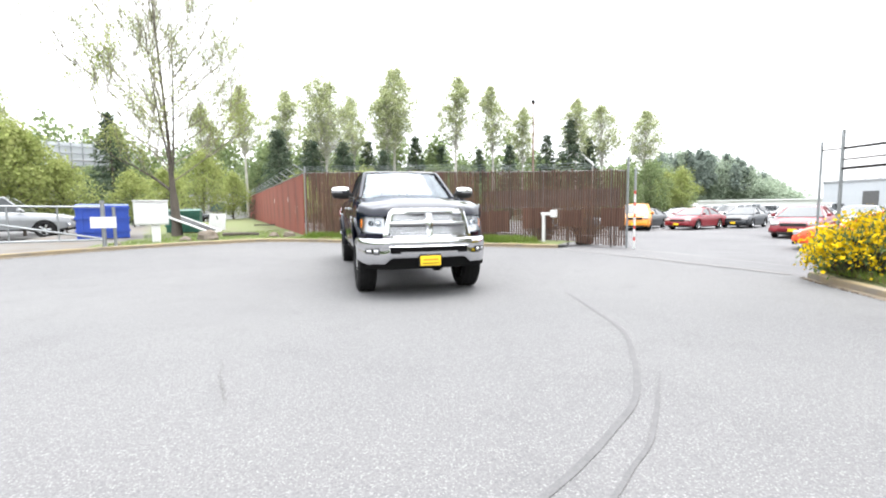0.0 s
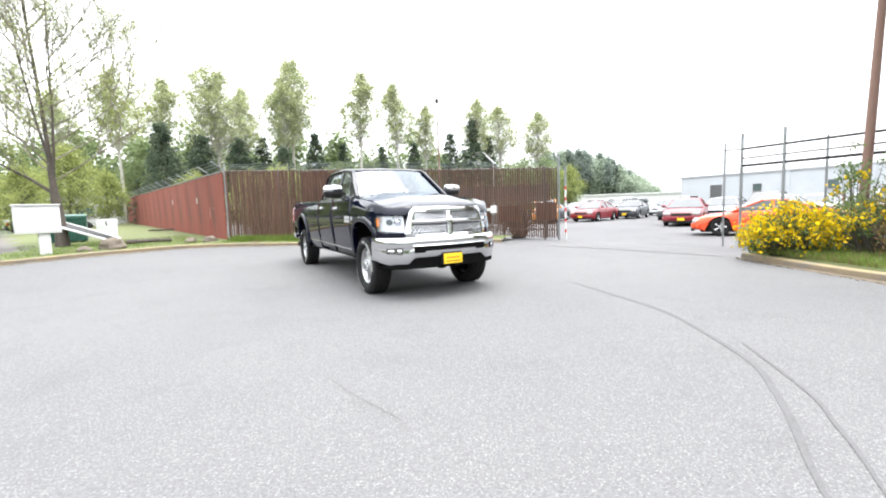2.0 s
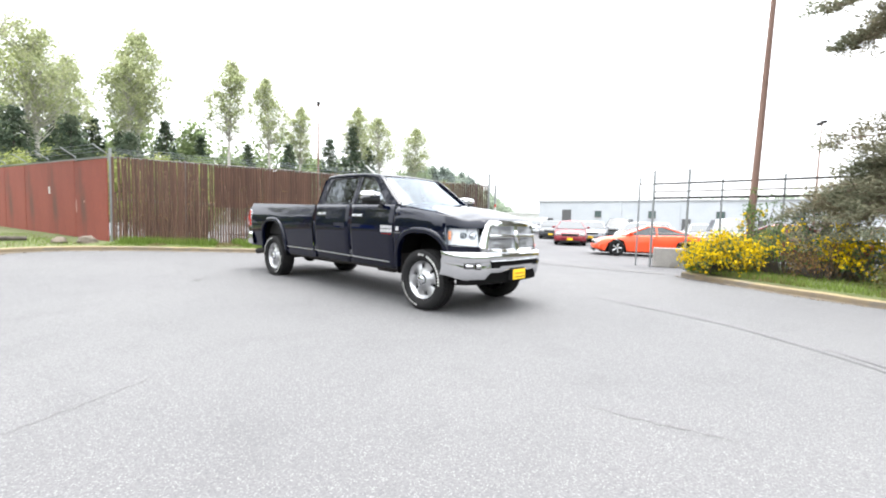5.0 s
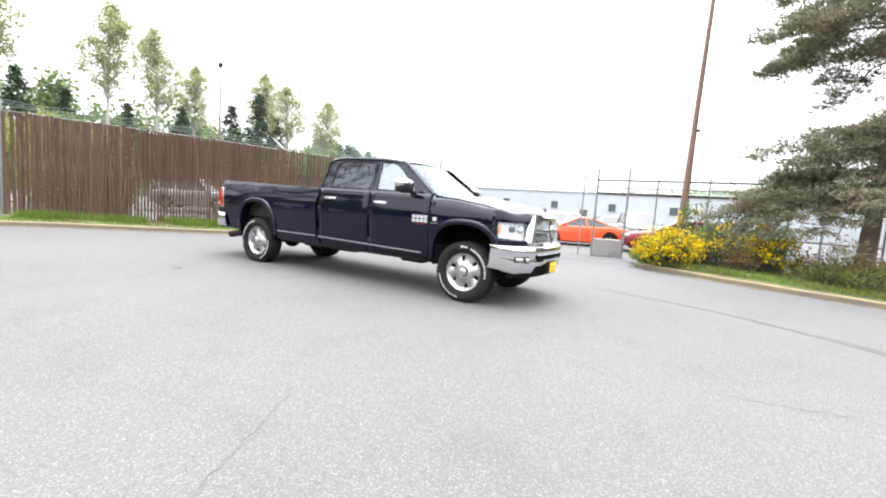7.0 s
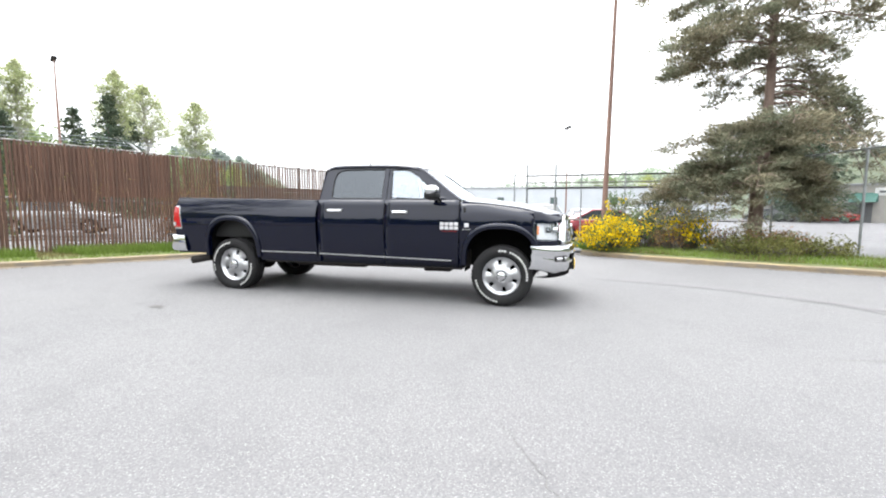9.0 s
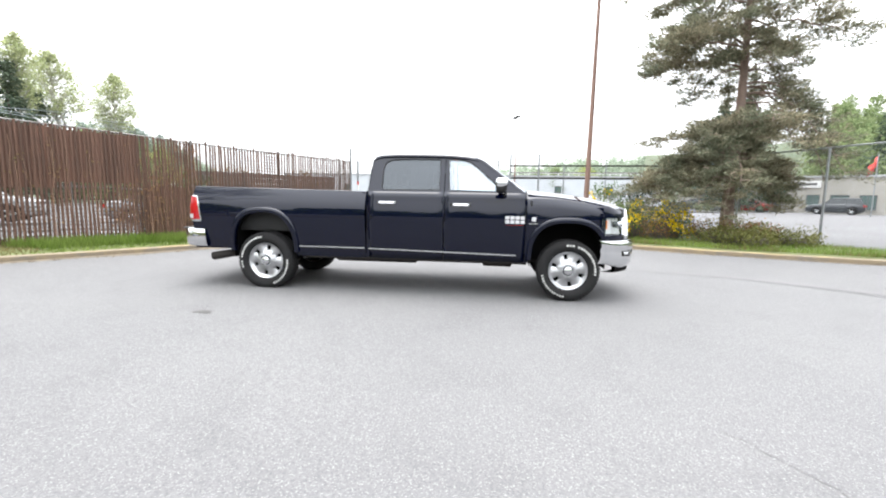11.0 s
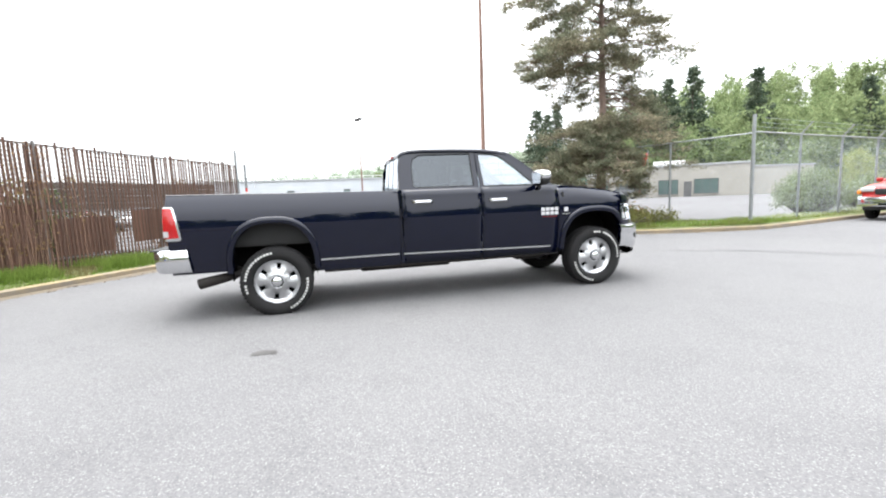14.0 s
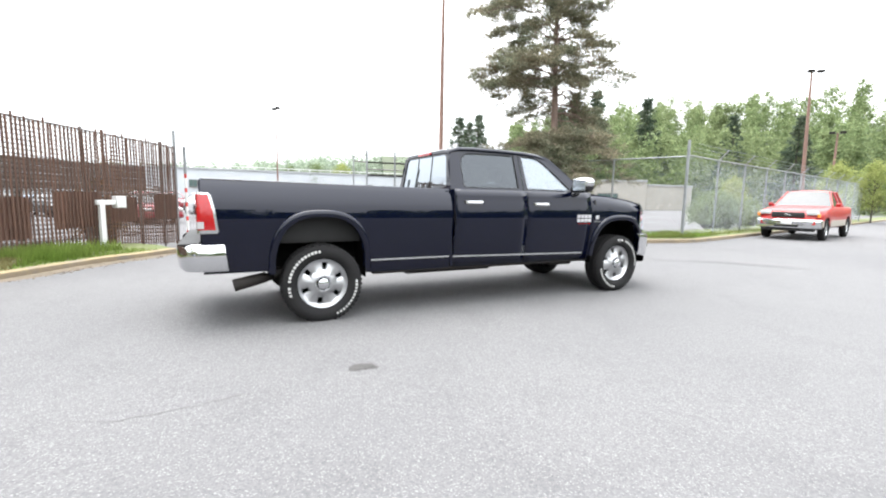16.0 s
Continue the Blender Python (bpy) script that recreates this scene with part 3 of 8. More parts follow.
for k in range(20):
    a = 2 * math.pi * k / 20
    r_ = 0.085 * (1 + 0.9 * noise.noise(Vector((math.cos(a) * 2, math.sin(a) * 2, 5))))
    sx_, sy_ = -0.93 + r_ * math.cos(a) * 0.8, 11.36 + r_ * math.sin(a) * 1.3
    st.v.append((sx_, sy_, ground_z(sx_, sy_) + 0.004))
st.f, st.m = [tuple(range(20))], [0]
tagged(part("oil_stain", st, OIL), "dark oil stain on the asphalt", "stain", kind="structure")

strip_mark("crack", [(7.25, 13.1), (7.4, 11.6), (7.55, 9.8), (7.75, 8.0), (7.95, 6.4)], 0.03, CRACK, "dark worn joint across the driveway", "crack", 0.004, 8, 0.02)
strip_mark("crack", [(10.05, 12.9), (10.12, 11.0), (10.2, 9.2), (10.25, 7.8)], 0.025, CRACK, "dark worn joint across the driveway", "crack", 0.004, 8, 0.02)


def dirt_edge(name, line, label, side, lo, hi, seed):
    """Ragged strip of washed-up soil and litter at the foot of a kerb."""
    pts = rounded(line, 9)
    rings, bits, r = [], Build(), random.Random(seed)
    for i, p in enumerate(pts):
        d = (pts[min(i + 1, len(pts) - 1)] - pts[max(i - 1, 0)]).normalized()
        nn = Vector((-d.y, d.x)) * side
        w = lerp(lo, hi, 0.5 + 0.9 * noise.noise(Vector((p.x * 1.1, p.y * 1.1, seed))))
        w = max(w, 0.015)
        rings.append([(p.x + nn.x * 0.02, p.y + nn.y * 0.02, ground_z(p.x, p.y) + 0.022), (p.x - nn.x * w * 0.6, p.y - nn.y * w * 0.6, ground_z(p.x, p.y) + 0.008), (p.x - nn.x * w, p.y - nn.y * w, ground_z(p.x, p.y) + 0.0035)])
        for _ in range(5):
            q = p - nn * w * r.uniform(0.1, 1.6) + d * r.uniform(-0.2, 0.2)
            s, z, a = r.uniform(0.006, 0.02), ground_z(q.x, q.y), r.uniform(0, 6.28)
            bits.rings([[(q.x + s * math.cos(a + k * 1.57) * (1.6 if k % 2 else 0.8), q.y + s * math.sin(a + k * 1.57), z + h) for k in range(4)] for h in (0.0, s * 0.7)])
    tagged(part(name, Build().rings(rings, 0, False, False), DIRT, smooth=60), label, "dirt", kind="structure")
    tagged(part("litter", bits, DRY_LITTER, smooth=0, fix=False), "small stones and dry leaf litter along the kerb", "litter", kind="stuff")


dirt_edge("dirt_strip", KERB_BACK[2:], "brown soil washed against the kerb", 1, 0.06, 0.30, 3)
dirt_edge("dirt_strip", KERB_RIGHT[:9], "thin brown soil line against the kerb", 1, 0.02, 0.12, 8)

# ---- slatted fence along the back of the circle ----
slat_fence = thing("slat_fence", "rusty brown slatted fence with gaps and patches", "fence", FENCE_A.x, FENCE_A.y, 0, math.degrees(math.atan2(FENCE_DIR.y, FENCE_DIR.x)), kind="structure")


def fence_base(s):
    return 0.24 - 0.0145 * s - 0.15 * smooth01((s - 10.0) / 2.5)


def fence_top(s):
    return curve([(0, 2.92), (5, 2.80), (8, 2.68), (12.8, 2.58)], s)


for s in (0.0, 2.1, 4.7, 7.29, 9.88, 12.25, 12.78):
    hgt = {0.0: 3.18, 12.78: 3.03}.get(s, fence_top(s) + 0.04)
    part("post", Build().path([(s, 0.06, fence_base(s) - 0.3), (s, 0.06, hgt)], 0.04 if s in (0.0, 12.78) else 0.03, 10), GALV if s in (0.0, 12.78) else DULL_STEEL, slat_fence,
         "tall pale steel end post" if s in (0.0, 12.78) else "")
for dz in (0.0, -1.32, -2.3):
    part("rail", Build().path([(i * 0.85, 0.075, fence_top(i * 0.85) + dz - 0.02) for i in range(16)], 0.021, 6), DULL_STEEL, slat_fence)
for k, dz in enumerate((0.08, 0.16, 0.25)):
    part("barbed_wire", Build().path([(i * 0.425, 0.02 + 0.07 * k, fence_top(i * 0.425) + dz + 0.03 * math.sin(i * 1.7 + k)) for i in range(30)], 0.006, 4), WIRE, slat_fence)

mesh_ = Build()
for sgn in (1, -1):
    k = 3.2 - 2.4
    while k < 12.78 + 2.4:
        q = []
        for j in range(13):
            sv = k + sgn * 2.4 * j / 12 if sgn > 0 else k + 2.4 - 2.4 * j / 12
            if 3.2 < sv < 12.75:
                q.append((sv, 0.045, lerp(fence_base(sv) + 0.05, fence_top(sv) - 0.02, j / 12)))
        if len(q) > 1:
            mesh_.path([q[0], q[-1]], 0.0058, 3, 0, False)
        k += 0.085
part("woven_wire", mesh_, DARK_WIRE, slat_fence, "rusty woven diamond wire", smooth=0, fix=False)

# painted and rusted sheets bolted low on the fence
for s0, s1, z0, z1 in ((7.42, 8.66, 0.42, 1.2), (9.15, 10.2, 0.55, 1.31), (10.5, 11.3, 0.62, 1.2), (11.9, 12.7, 0.62, 1.28), (2.95, 4.45, 1.42, 2.74), (4.47, 6.08, 1.56, 2.70), (6.15, 7.3, 0.35, 1.5)):
    sheet_ = Build()
    n_ = max(6, int((s1 - s0) / 0.12))
    sheet_.rings([[(lerp(s0, s1, i / n_), 0.03 + (0.006 if i % 2 else 0.0) + t_, z_ + 0.02 * noise.noise(Vector((i * 0.7, s0, z_)))) for z_, t_ in ((z0, 0), (z1, 0), (z1, 0.004), (z0, 0.004))] for i in range(n_ + 1)])
    part("sheet", sheet_, RUST_SHEET, slat_fence, "rusty red-brown metal sheet", smooth=20)
# rusty screen of boards standing close behind the open end of the fence
screen = thing("board_screen", "weathered grey-brown board screen behind the rusty slats", "screen", FENCE_A.x, FENCE_A.y, 0, math.degrees(math.atan2(FENCE_DIR.y, FENCE_DIR.x)))
for k in range(4):
    part("board", Build().box(7.5, 12.6, 0.80, 0.83, 1.36 + k * 0.16, 1.51 + k * 0.16), GREY_BOARD, screen)
for s in (7.65, 9.2, 10.8, 12.45):
    part("post", Build().box(s - 0.04, s + 0.04, 0.835, 0.91, -0.2, 2.0), DULL_STEEL, screen)

# ---- oxide-red sheet wall running away from the corner ----
WALL_DIR = Vector((-0.195, 0.981))
red_wall = thing("red_sheet_wall", "long oxide-red painted sheet wall with wire arms on top", "fence", FENCE_A.x - 0.05, FENCE_A.y + 0.1, 0, math.degrees(math.atan2(WALL_DIR.y, WALL_DIR.x)), kind="structure")


def wall_z(s):
    return 0.24 + 0.011 * s


panel = Build().box(0.004, 2.436, -0.02, 0.02, -0.15, 2.62)
pm = panel.mesh("panel", [RED_WALL])
for k in range(18):
    o = part("panel", pm, RED_WALL, red_wall)
    o.matrix_basis = pose(k * 2.44, 0.01 * math.sin(k * 2.1), wall_z(k * 2.44) + 0.02 * math.sin(k * 1.3))
    part("wire_arm", Build().path([(k * 2.44 + 0.05, -0.04, wall_z(k * 2.44) + 2.55), (k * 2.44 + 0.05, -0.04, wall_z(k * 2.44) + 2.75), (k * 2.44 + 0.05, 0.36, wall_z(k * 2.44) + 3.02)], 0.022, 6), GALV, red_wall)
for k in range(3):
    part("barbed_wire", Build().path([(s * 2.44, 0.08 + 0.13 * k, wall_z(s * 2.44) + 2.84 + 0.08 * k) for s in range(18)], 0.006, 4), WIRE, red_wall)
part("cap_rail", Build().box(0, 43.9, -0.03, 0.03, 0, 0.05, 0, Matrix(((1, 0, 0, 0), (0, 1, 0, 0), (0.011, 0, 1, 2.87), (0, 0, 0, 1)))), GALV, red_wall)
for s, z in ((4.65, 1.78), (11.2, 1.9)):
    part("notice", Build().box(s, s + 0.16, 0.024, 0.03, z, z + 0.26), WHITE_PAINT, red_wall, "small white notice plate")

PALE_SMEAR = surface("faded_paint_smear", (0.34, 0.20, 0.17), (0.27, 0.13, 0.10), 0.8, scale=9, fine=60)
for s, z, w_, h_ in ((2.35, 1.35, 0.07, 0.5), (2.5, 1.62, 0.05, 0.22), (1.7, 1.5, 0.06, 0.08), (2.9, 1.05, 0.05, 0.18)):
    part("paint_smear", Build().rings([[(s + w_ * math.cos(a) * q * (1 + 0.4 * noise.noise(Vector((a, s, z)))), 0.0245 + (1 - q) * 0.002, z + h_ * 0.5 * math.sin(a) * q) for a in [2 * math.pi * k / 14 for k in range(14)]] for q in (1.0, 0.02)], 0, True, False), PALE_SMEAR, red_wall, "faded pale paint smear")

# striped bollard post at the gateway
gate_post = thing("gate_post", "red and white striped steel gate post beside the slatted fence", "post", 10.42, 13.18, ground_z(10.42, 13.18))
for k in range(10):
    z0 = 0.4 * (k // 2) + (0.28 if k % 2 else 0)
    part("band", Build().path([(0, 0, z0), (0, 0, z0 + (0.12 if k % 2 else 0.28))], 0.035 if k % 2 else 0.036, 12), RED_PAINT if k % 2 else WHITE_PAINT, gate_post, "worn red band" if k % 2 else "white band")
part("pole", Build().path([(0, 0, 2.0), (0, 0, 2.75)], 0.04, 12), GALV, gate_post)

# white wooden letterbox post on the verge
mail = thing("mailbox_post", "white painted wooden post with an arm and a small box", "mailbox", 7.72, 14.62, back_z(7.72, 14.62), 40)
part("post", Build().box(-0.05, 0.05, -0.05, 0.05, -0.2, 1.02), WHITE_PAINT, mail, bevel=0.006)
part("arm", Build().box(-0.04, 0.04, -0.42, 0.1, 0.93, 1.03), WHITE_PAINT, mail, bevel=0.006)
part("box", Build().box(-0.09, 0.09, -0.47, -0.27, 0.86, 1.12), WHITE_PAINT, mail, "small white box", bevel=0.01)

# ---- chain-link fence on the right ----
def chain_link(name, pts, label, h, base_z, arms, tops=()):
    """Posts, top rail, woven wire and barbed-wire arms along straight runs."""
    e = thing(name, label, "fence", kind="structure")
    for i, p in enumerate(pts):
        z = base_z(*p)
        tall = tops[i] if i < len(tops) and tops[i] else h + 0.05
        part("post", Build().path([(*p, z - 0.2), (*p, z + tall)], 0.05 if tall > h + 0.1 else 0.032, 10), GALV, e, "thick corner post" if tall > h + 0.1 else "")
        if arms and tall <= h + 0.1:
            part("wire_arm", Build().path([(*p, z + h), (p[0] - 0.30, p[1] - 0.06, z + h + 0.36)], 0.022, 6), GALV, e)
    for a, b in zip(pts, pts[1:]):
        za, zb = base_z(*a), base_z(*b)
        part("rail", Build().path([(*a, za + h), (*b, zb + h)], 0.024, 8), GALV, e)
        if arms:
            for k in (0.35, 0.65, 0.98):
                part("barbed_wire", Build().path([(a[0] - 0.3 * k, a[1] - 0.06 * k, za + h + 0.36 * k), (b[0] - 0.3 * k, b[1] - 0.06 * k, zb + h + 0.36 * k)], 0.006, 4), WIRE, e)
        run, wires = (Vector(b) - Vector(a)), Build()
        ln = run.length
        u = run / ln
        gap = 0.075 if ln < 4 else 0.11
        for sgn in (1, -1):
            k = -h
            while k < ln + h:
                lo, hi = (k, k + h) if sgn > 0 else (k + h, k)
                t0, t1 = 0.0, 1.0
                for edge in (0.0, ln):
                    if (lo - edge) * (hi - edge) < 0:
                        tt = (edge - lo) / (hi - lo)
                        inside_lo = 0 <= lo <= ln
                        t0, t1 = (t0, min(t1, tt)) if inside_lo else (max(t0, tt), t1)
                if max(lo, hi) > 0 and min(lo, hi) < ln and t1 > t0 + 0.01:
                    q = []
                    for tt in (t0, t1):
                        s = lerp(lo, hi, tt)
                        q.append((a[0] + u.x * s + 0.01 * u.y, a[1] + u.y * s - 0.01 * u.x, lerp(za, zb, s / ln) + 0.03 + tt * (h - 0.03)))
                    wires.path(q, 0.0017, 3, 0, False)
                k += gap
        part("woven_wire", wires, WIRE, e, "grey woven diamond wire", smooth=0, fix=False)
    return e


def rz_(x, y):
    return 0.18


road_u = Vector((0.198, -0.98))
south_pts = [(5.62, -1.82)] + [(5.62 + road_u.x * 2.75 * k + 0.06, -1.82 + road_u.y * 2.75 * k) for k in range(1, 12)]
chain_link("chain_link_fence", south_pts, "tall galvanised chain-link fence with barbed wire arms", 2.72, rz_, True, (3.22,))
chain_link("chain_link_fence", [(5.62, -1.82), (8.0, -0.98), (10.6, -0.05), (13.4, 0.95)], "galvanised chain-link fence behind the pine tree", 2.68, rz_, False, (0.0, 2.7))
gate_pts = [(11.4, 7.58), (11.31, 6.55), (11.22, 5.65), (11.08, 4.2), (10.89, 2.2), (10.7, 0.2)]
gate_fence = thing("gate_fence", "steel pipe gate frame with three rails and wire", "fence", kind="structure")
for i, p in enumerate(gate_pts + [(11.45, 8.05)]):
    z = ground_z(*p)
    part("post", Build().path([(*p, z - 0.2), (*p, z + (3.1 if i in (0, 1) else 2.75 if i < 6 else 2.9))], 0.036 if i < 2 else 0.026, 10), GALV, gate_fence)
for z, r_, m_ in ((2.68, 0.028, DARK_METAL), (2.43, 0.022, DULL_STEEL), (2.23, 0.032, DARK_METAL), (1.1, 0.02, DULL_STEEL)):
    part("rail", Build().path([(*p, z - 0.15) for p in gate_pts], r_, 8), m_, gate_fence)
part("rail", Build().path([(11.45, 8.05, 2.55), (11.4, 7.58, 2.53)], 0.02, 6), DULL_STEEL, gate_fence)

block = thing("concrete_block", "weathered grey concrete block beside the gate post", "concrete block", 11.85, 7.15, ground_z(11.85, 7.15), -62)
part("block", Build().rings([[(x, y * k, z) for x, y in ((-0.45, -0.24), (0.45, -0.24), (0.45, 0.24), (-0.45, 0.24))] for z, k in ((0, 1.0), (0.12, 1.0), (0.5, 0.8), (0.62, 0.76))]), CONCRETE, block, bevel=0.02)

# ---- poles ----
def timber_pole(label, x, y, h, r=0.13, lamp=False, rz=0, lean=0.0):
    e = thing("utility_pole" if not lamp else "lamp_pole", label, "pole", x, y, ground_z(x, y), rz)
    part("pole", Build().path([(0, 0, -0.3), (lean * 0.5, 0, h * 0.5), (lean, 0, h)], [r, r * 0.75, r * 0.4], 14), POLE_WOOD, e)
    if lamp:
        part("arm", Build().path([(lean - 0.5, 0, h - 0.1), (lean + 0.5, 0, h - 0.1)], 0.04, 6), DULL_STEEL, e)
        for sx in (-0.5, 0.5):
            part("lamp_head", Build().box(sx - 0.28, sx + 0.28, -0.2, 0.25, h - 0.12, h + 0.14), DARK_METAL, e, "dark floodlight head", bevel=0.04)
    return e


timber_pole("tall slim brown pole rising behind the yellow bush", 10.86, 4.9, 12.0, 0.098, rz=-27, lean=0.5)
timber_pole("tall floodlight pole in the parking lot", 55.5, 5.8, 12.0, 0.12, True, 20)
timber_pole("tall floodlight pole among the trees", 28.1, 55.5, 16.0, 0.17, True, 60)
timber_pole("tall brown pole with floodlights behind the fence", 20.5, -42.4, 14.8, 0.22, True, 60, 0.4)
timber_pole("shorter brown pole with a lamp in the woods", 22.2, -52.6, 9.7, 0.2, True, 20)
boom = thing("white_boom", "long white slanting boom above the rusty fence", "boom", 38.9, 57.7, 0)
part("mast", Build().path([(0, 0, 0), (0, 0, 8.0)], 0.09, 8), PALE_BARK, boom)
part("arm", Build().path([(0.1, -0.2, 7.8), (-1.9, 4.5, 12.4)], 0.13, 8), WHITE_PAINT, boom)

# ---- buildings ----
def window_unit(parent, x, z, w, h, tr, name="window", frame_mat=None, pane_mat=None, bars=1):
    """A recessed window on a facade: frame with panes and sill."""
    o = new(name)
    o.parent = parent
    o.matrix_basis = tr @ pose(x, 0, z)
    fr = Build()
    for a, b, c, d in ((-w / 2, -w / 2 + 0.07, 0, h), (w / 2 - 0.07, w / 2, 0, h), (-w / 2 + 0.07, w / 2 - 0.07, 0, 0.07), (-w / 2 + 0.07, w / 2 - 0.07, h - 0.07, h)):
        fr.box(a, b, -0.06, 0.03, c, d)
    for k in range(1, bars + 1):
        xx = -w / 2 + w * k / (bars + 1)
        fr.box(xx - 0.03, xx + 0.03, -0.04, 0.02, 0.07, h - 0.07)
    part("frame", fr, frame_mat or DARK_DOOR, o)
    part("pane", Build().box(-w / 2 + 0.06, w / 2 - 0.06, -0.012, 0.0, 0.06, h - 0.06), pane_mat or PANE, o)
    part("sill", Build().box(-w / 2 - 0.05, w / 2 + 0.05, -0.10, 0.02, -0.08, -0.002), CONCRETE, o)
    return o


def long_building(name, label, a, b, depth, h, wall_mat, base_z, openings, parapet=0.3):
    """A flat-roofed building whose front runs from a to b; openings: (kind, s, z, w, h)."""
    a, b = Vector(a), Vector(b)
    e = thing(name, label, "building", a.x, a.y, base_z, math.degrees(math.atan2((b - a).y, (b - a).x)))
    ln = (b - a).length
    part("wall", Build().box(0, ln, 0.03, depth, -0.5, h), wall_mat, e)
    part("roof", Build().box(-0.1, ln + 0.1, -0.08, depth + 0.1, h, h + parapet), ROOF_GREY, e, bevel=0.02)
    for kind, s, z, w, hh in openings:
        if kind == "window":
            window_unit(e, s, z, w, hh, Matrix.Identity(4), bars=max(1, int(w / 1.2)))
        elif kind == "door":
            part("door", Build().box(s - w / 2, s + w / 2, -0.03, 0.02, z, z + hh), DARK_DOOR, e)
        elif kind == "pier":
            part("pier", Build().box(s - w / 2, s + w / 2, -0.05, 0.028, z, z + hh), wall_mat, e)
        elif kind == "awning":
            part("awning", Build().add([(s - w / 2, 0, z + hh), (s + w / 2, 0, z + hh), (s + w / 2, -1.1, z), (s - w / 2, -1.1, z), (s - w / 2, 0, z), (s + w / 2, 0, z)], [(0, 1, 2, 3), (0, 3, 4), (1, 5, 2), (3, 2, 5, 4)]), AWNING, e)
        elif kind == "sign":
            part("sign_board", Build().box(s - w / 2, s + w / 2, -0.1, 0.0, z, z + hh), WHITE_PAINT, e, "white sign with dark bars of lettering")
            part("lettering", Build().box(s - w * 0.4, s + w * 0.4, -0.11, -0.102, z + hh * 0.35, z + hh * 0.65), DARK_DOOR, e)
    return e


white_open = [("window", s, 2.15, 1.0, 1.0) for s in (10.5, 18.5, 27.0, 35.0, 43.5, 51.0)] + [("door", 5.2, 0.1, 1.6, 3.2), ("door", 23.0, 0, 1.1, 2.1), ("door", 31.5, 0, 0.9, 2.1), ("pier", 14.0, 0, 0.35, 4.5), ("pier", 22.0, 0, 0.35, 4.5), ("pier", 39.5, 0, 0.35, 4.5)]
long_building("pale_warehouse", "long low pale blue-white warehouse with small windows", (63, 42.5), (63, -16), 14, 4.5, PALE_SIDING, -0.15, white_open, 0.25)
rail_e = thing("roof_railing", "pale railing along the warehouse roof edge", "railing", 63.1, 42.5, 4.36, -90)
for k in range(40):
    part("post", Build().box(k * 1.5 - 0.06, k * 1.5 + 0.06, -0.05, 0.05, 0, 0.5), WHITE_PAINT, rail_e)
part("rail", Build().box(-0.1, 58.6, -0.07, 0.07, 0.5, 0.6), WHITE_PAINT, rail_e)
grey_open = [("window", 22.6, 0.35, 2.4, 1.95), ("window", 27.0, 0.35, 2.8, 1.95), ("door", 24.9, 0, 0.9, 2.0), ("sign", 13.5, 2.9, 3.4, 0.8), ("awning", 11.0, 2.2, 2.2, 1.0), ("awning", 3.0, 2.2, 2.2, 1.0), ("window", 16.9, 0.5, 1.6, 1.6), ("window", 19.2, 0.5, 1.4, 1.6), ("window", 14.6, 0.5, 1.2, 1.6), ("window", 7.5, 0.5, 1.5, 1.6), ("window", 5.3, 0.5, 1.5, 1.6), ("door", 11.0, 0, 1.4, 2.1)]
long_building("beige_office_block", "low beige stucco office block with large windows", (59.5, -16.8), (38.7, -41.3), 20, 4.0, STUCCO, 0, grey_open, 0.25)
long_building("beige_annex", "plain beige stucco annex beside the offices", (38.95, -41.7), (38.2, -50.6), 14, 3.5, STUCCO, 0, [], 0.2)
vent = thing("roof_vent", "white roof unit on the beige block", "roof unit", 47.5, -36.5, 4.25, 40)
part("casing", Build().box(-2, 2, -0.8, 0.8, 0, 0.7), WHITE_PAINT, vent, bevel=0.1)
flag = thing("flag", "red and white flag on a short pole at the offices", "flag", 38.0, -25.0, 0)
part("pole", Build().path([(0, 0, 0), (0, 0, 5.6)], 0.05, 8), GALV, flag)
part("cloth", Build().rings([[(0.9 * k / 8, 0.12 * math.sin(k * 1.1), 5.4 - 0.9 * j - 0.12 * k) for j in (0, 1)] for k in range(9)], 0, False, False), [RED_PAINT], flag, "red and white cloth", solid=0.02)
gantry = thing("sign_gantry", "grey steel back of a large roadside sign", "sign gantry", -33.5, 67.5, 0, 24)
part("panel", Build().box(0, 6.6, 0, 0.15, 7.7, 10.6), PALE_SIDING, gantry)
for zz in (8.2, 9.1, 10.0):
    part("rail", Build().box(-0.2, 6.8, -0.32, -0.252, zz, zz + 0.14), GALV, gantry)
for k in range(6):
    part("rib", Build().box(0.4 + k * 1.15, 0.55 + k * 1.15, -0.25, -0.003, 7.5, 10.8), GALV, gantry)
part("catwalk", Build().box(-0.6, 7.2, -1.0, -0.26, 7.25, 7.45), DULL_STEEL, gantry)
part("handrail", Build().path([(-0.6, -0.95, 8.3), (7.2, -0.95, 8.3)], 0.05, 6), DULL_STEEL, gantry)
for sx in (0.6, 6.0):
    part("column", Build().path([(sx, 0.3, 0), (sx, 0.3, 7.7)], 0.25, 10), DULL_STEEL, gantry)
shed = thing("low_white_building", "low white building seen past the maple", "building", -14.5, 58.0, 0.6, 8)
part("wall", Build().box(0, 13, 0, 8, -0.6, 2.6), WHITE_PAINT, shed)
part("roof", Build().box(-0.3, 13.3, -0.3, 8.3, 2.6, 2.9), ROOF_GREY, shed)
for k in range(3):
    window_unit(shed, 2.5 + 3.5 * k, 0.9, 1.6, 1.1, Matrix.Identity(4))
roofs = thing("far_depot", "far low pale depot building behind the parked cars", "building", 120, 118, 0, -45)
part("wall", Build().box(0, 60, 0, 12, -1, 3.6), WHITE_PAINT, roofs)
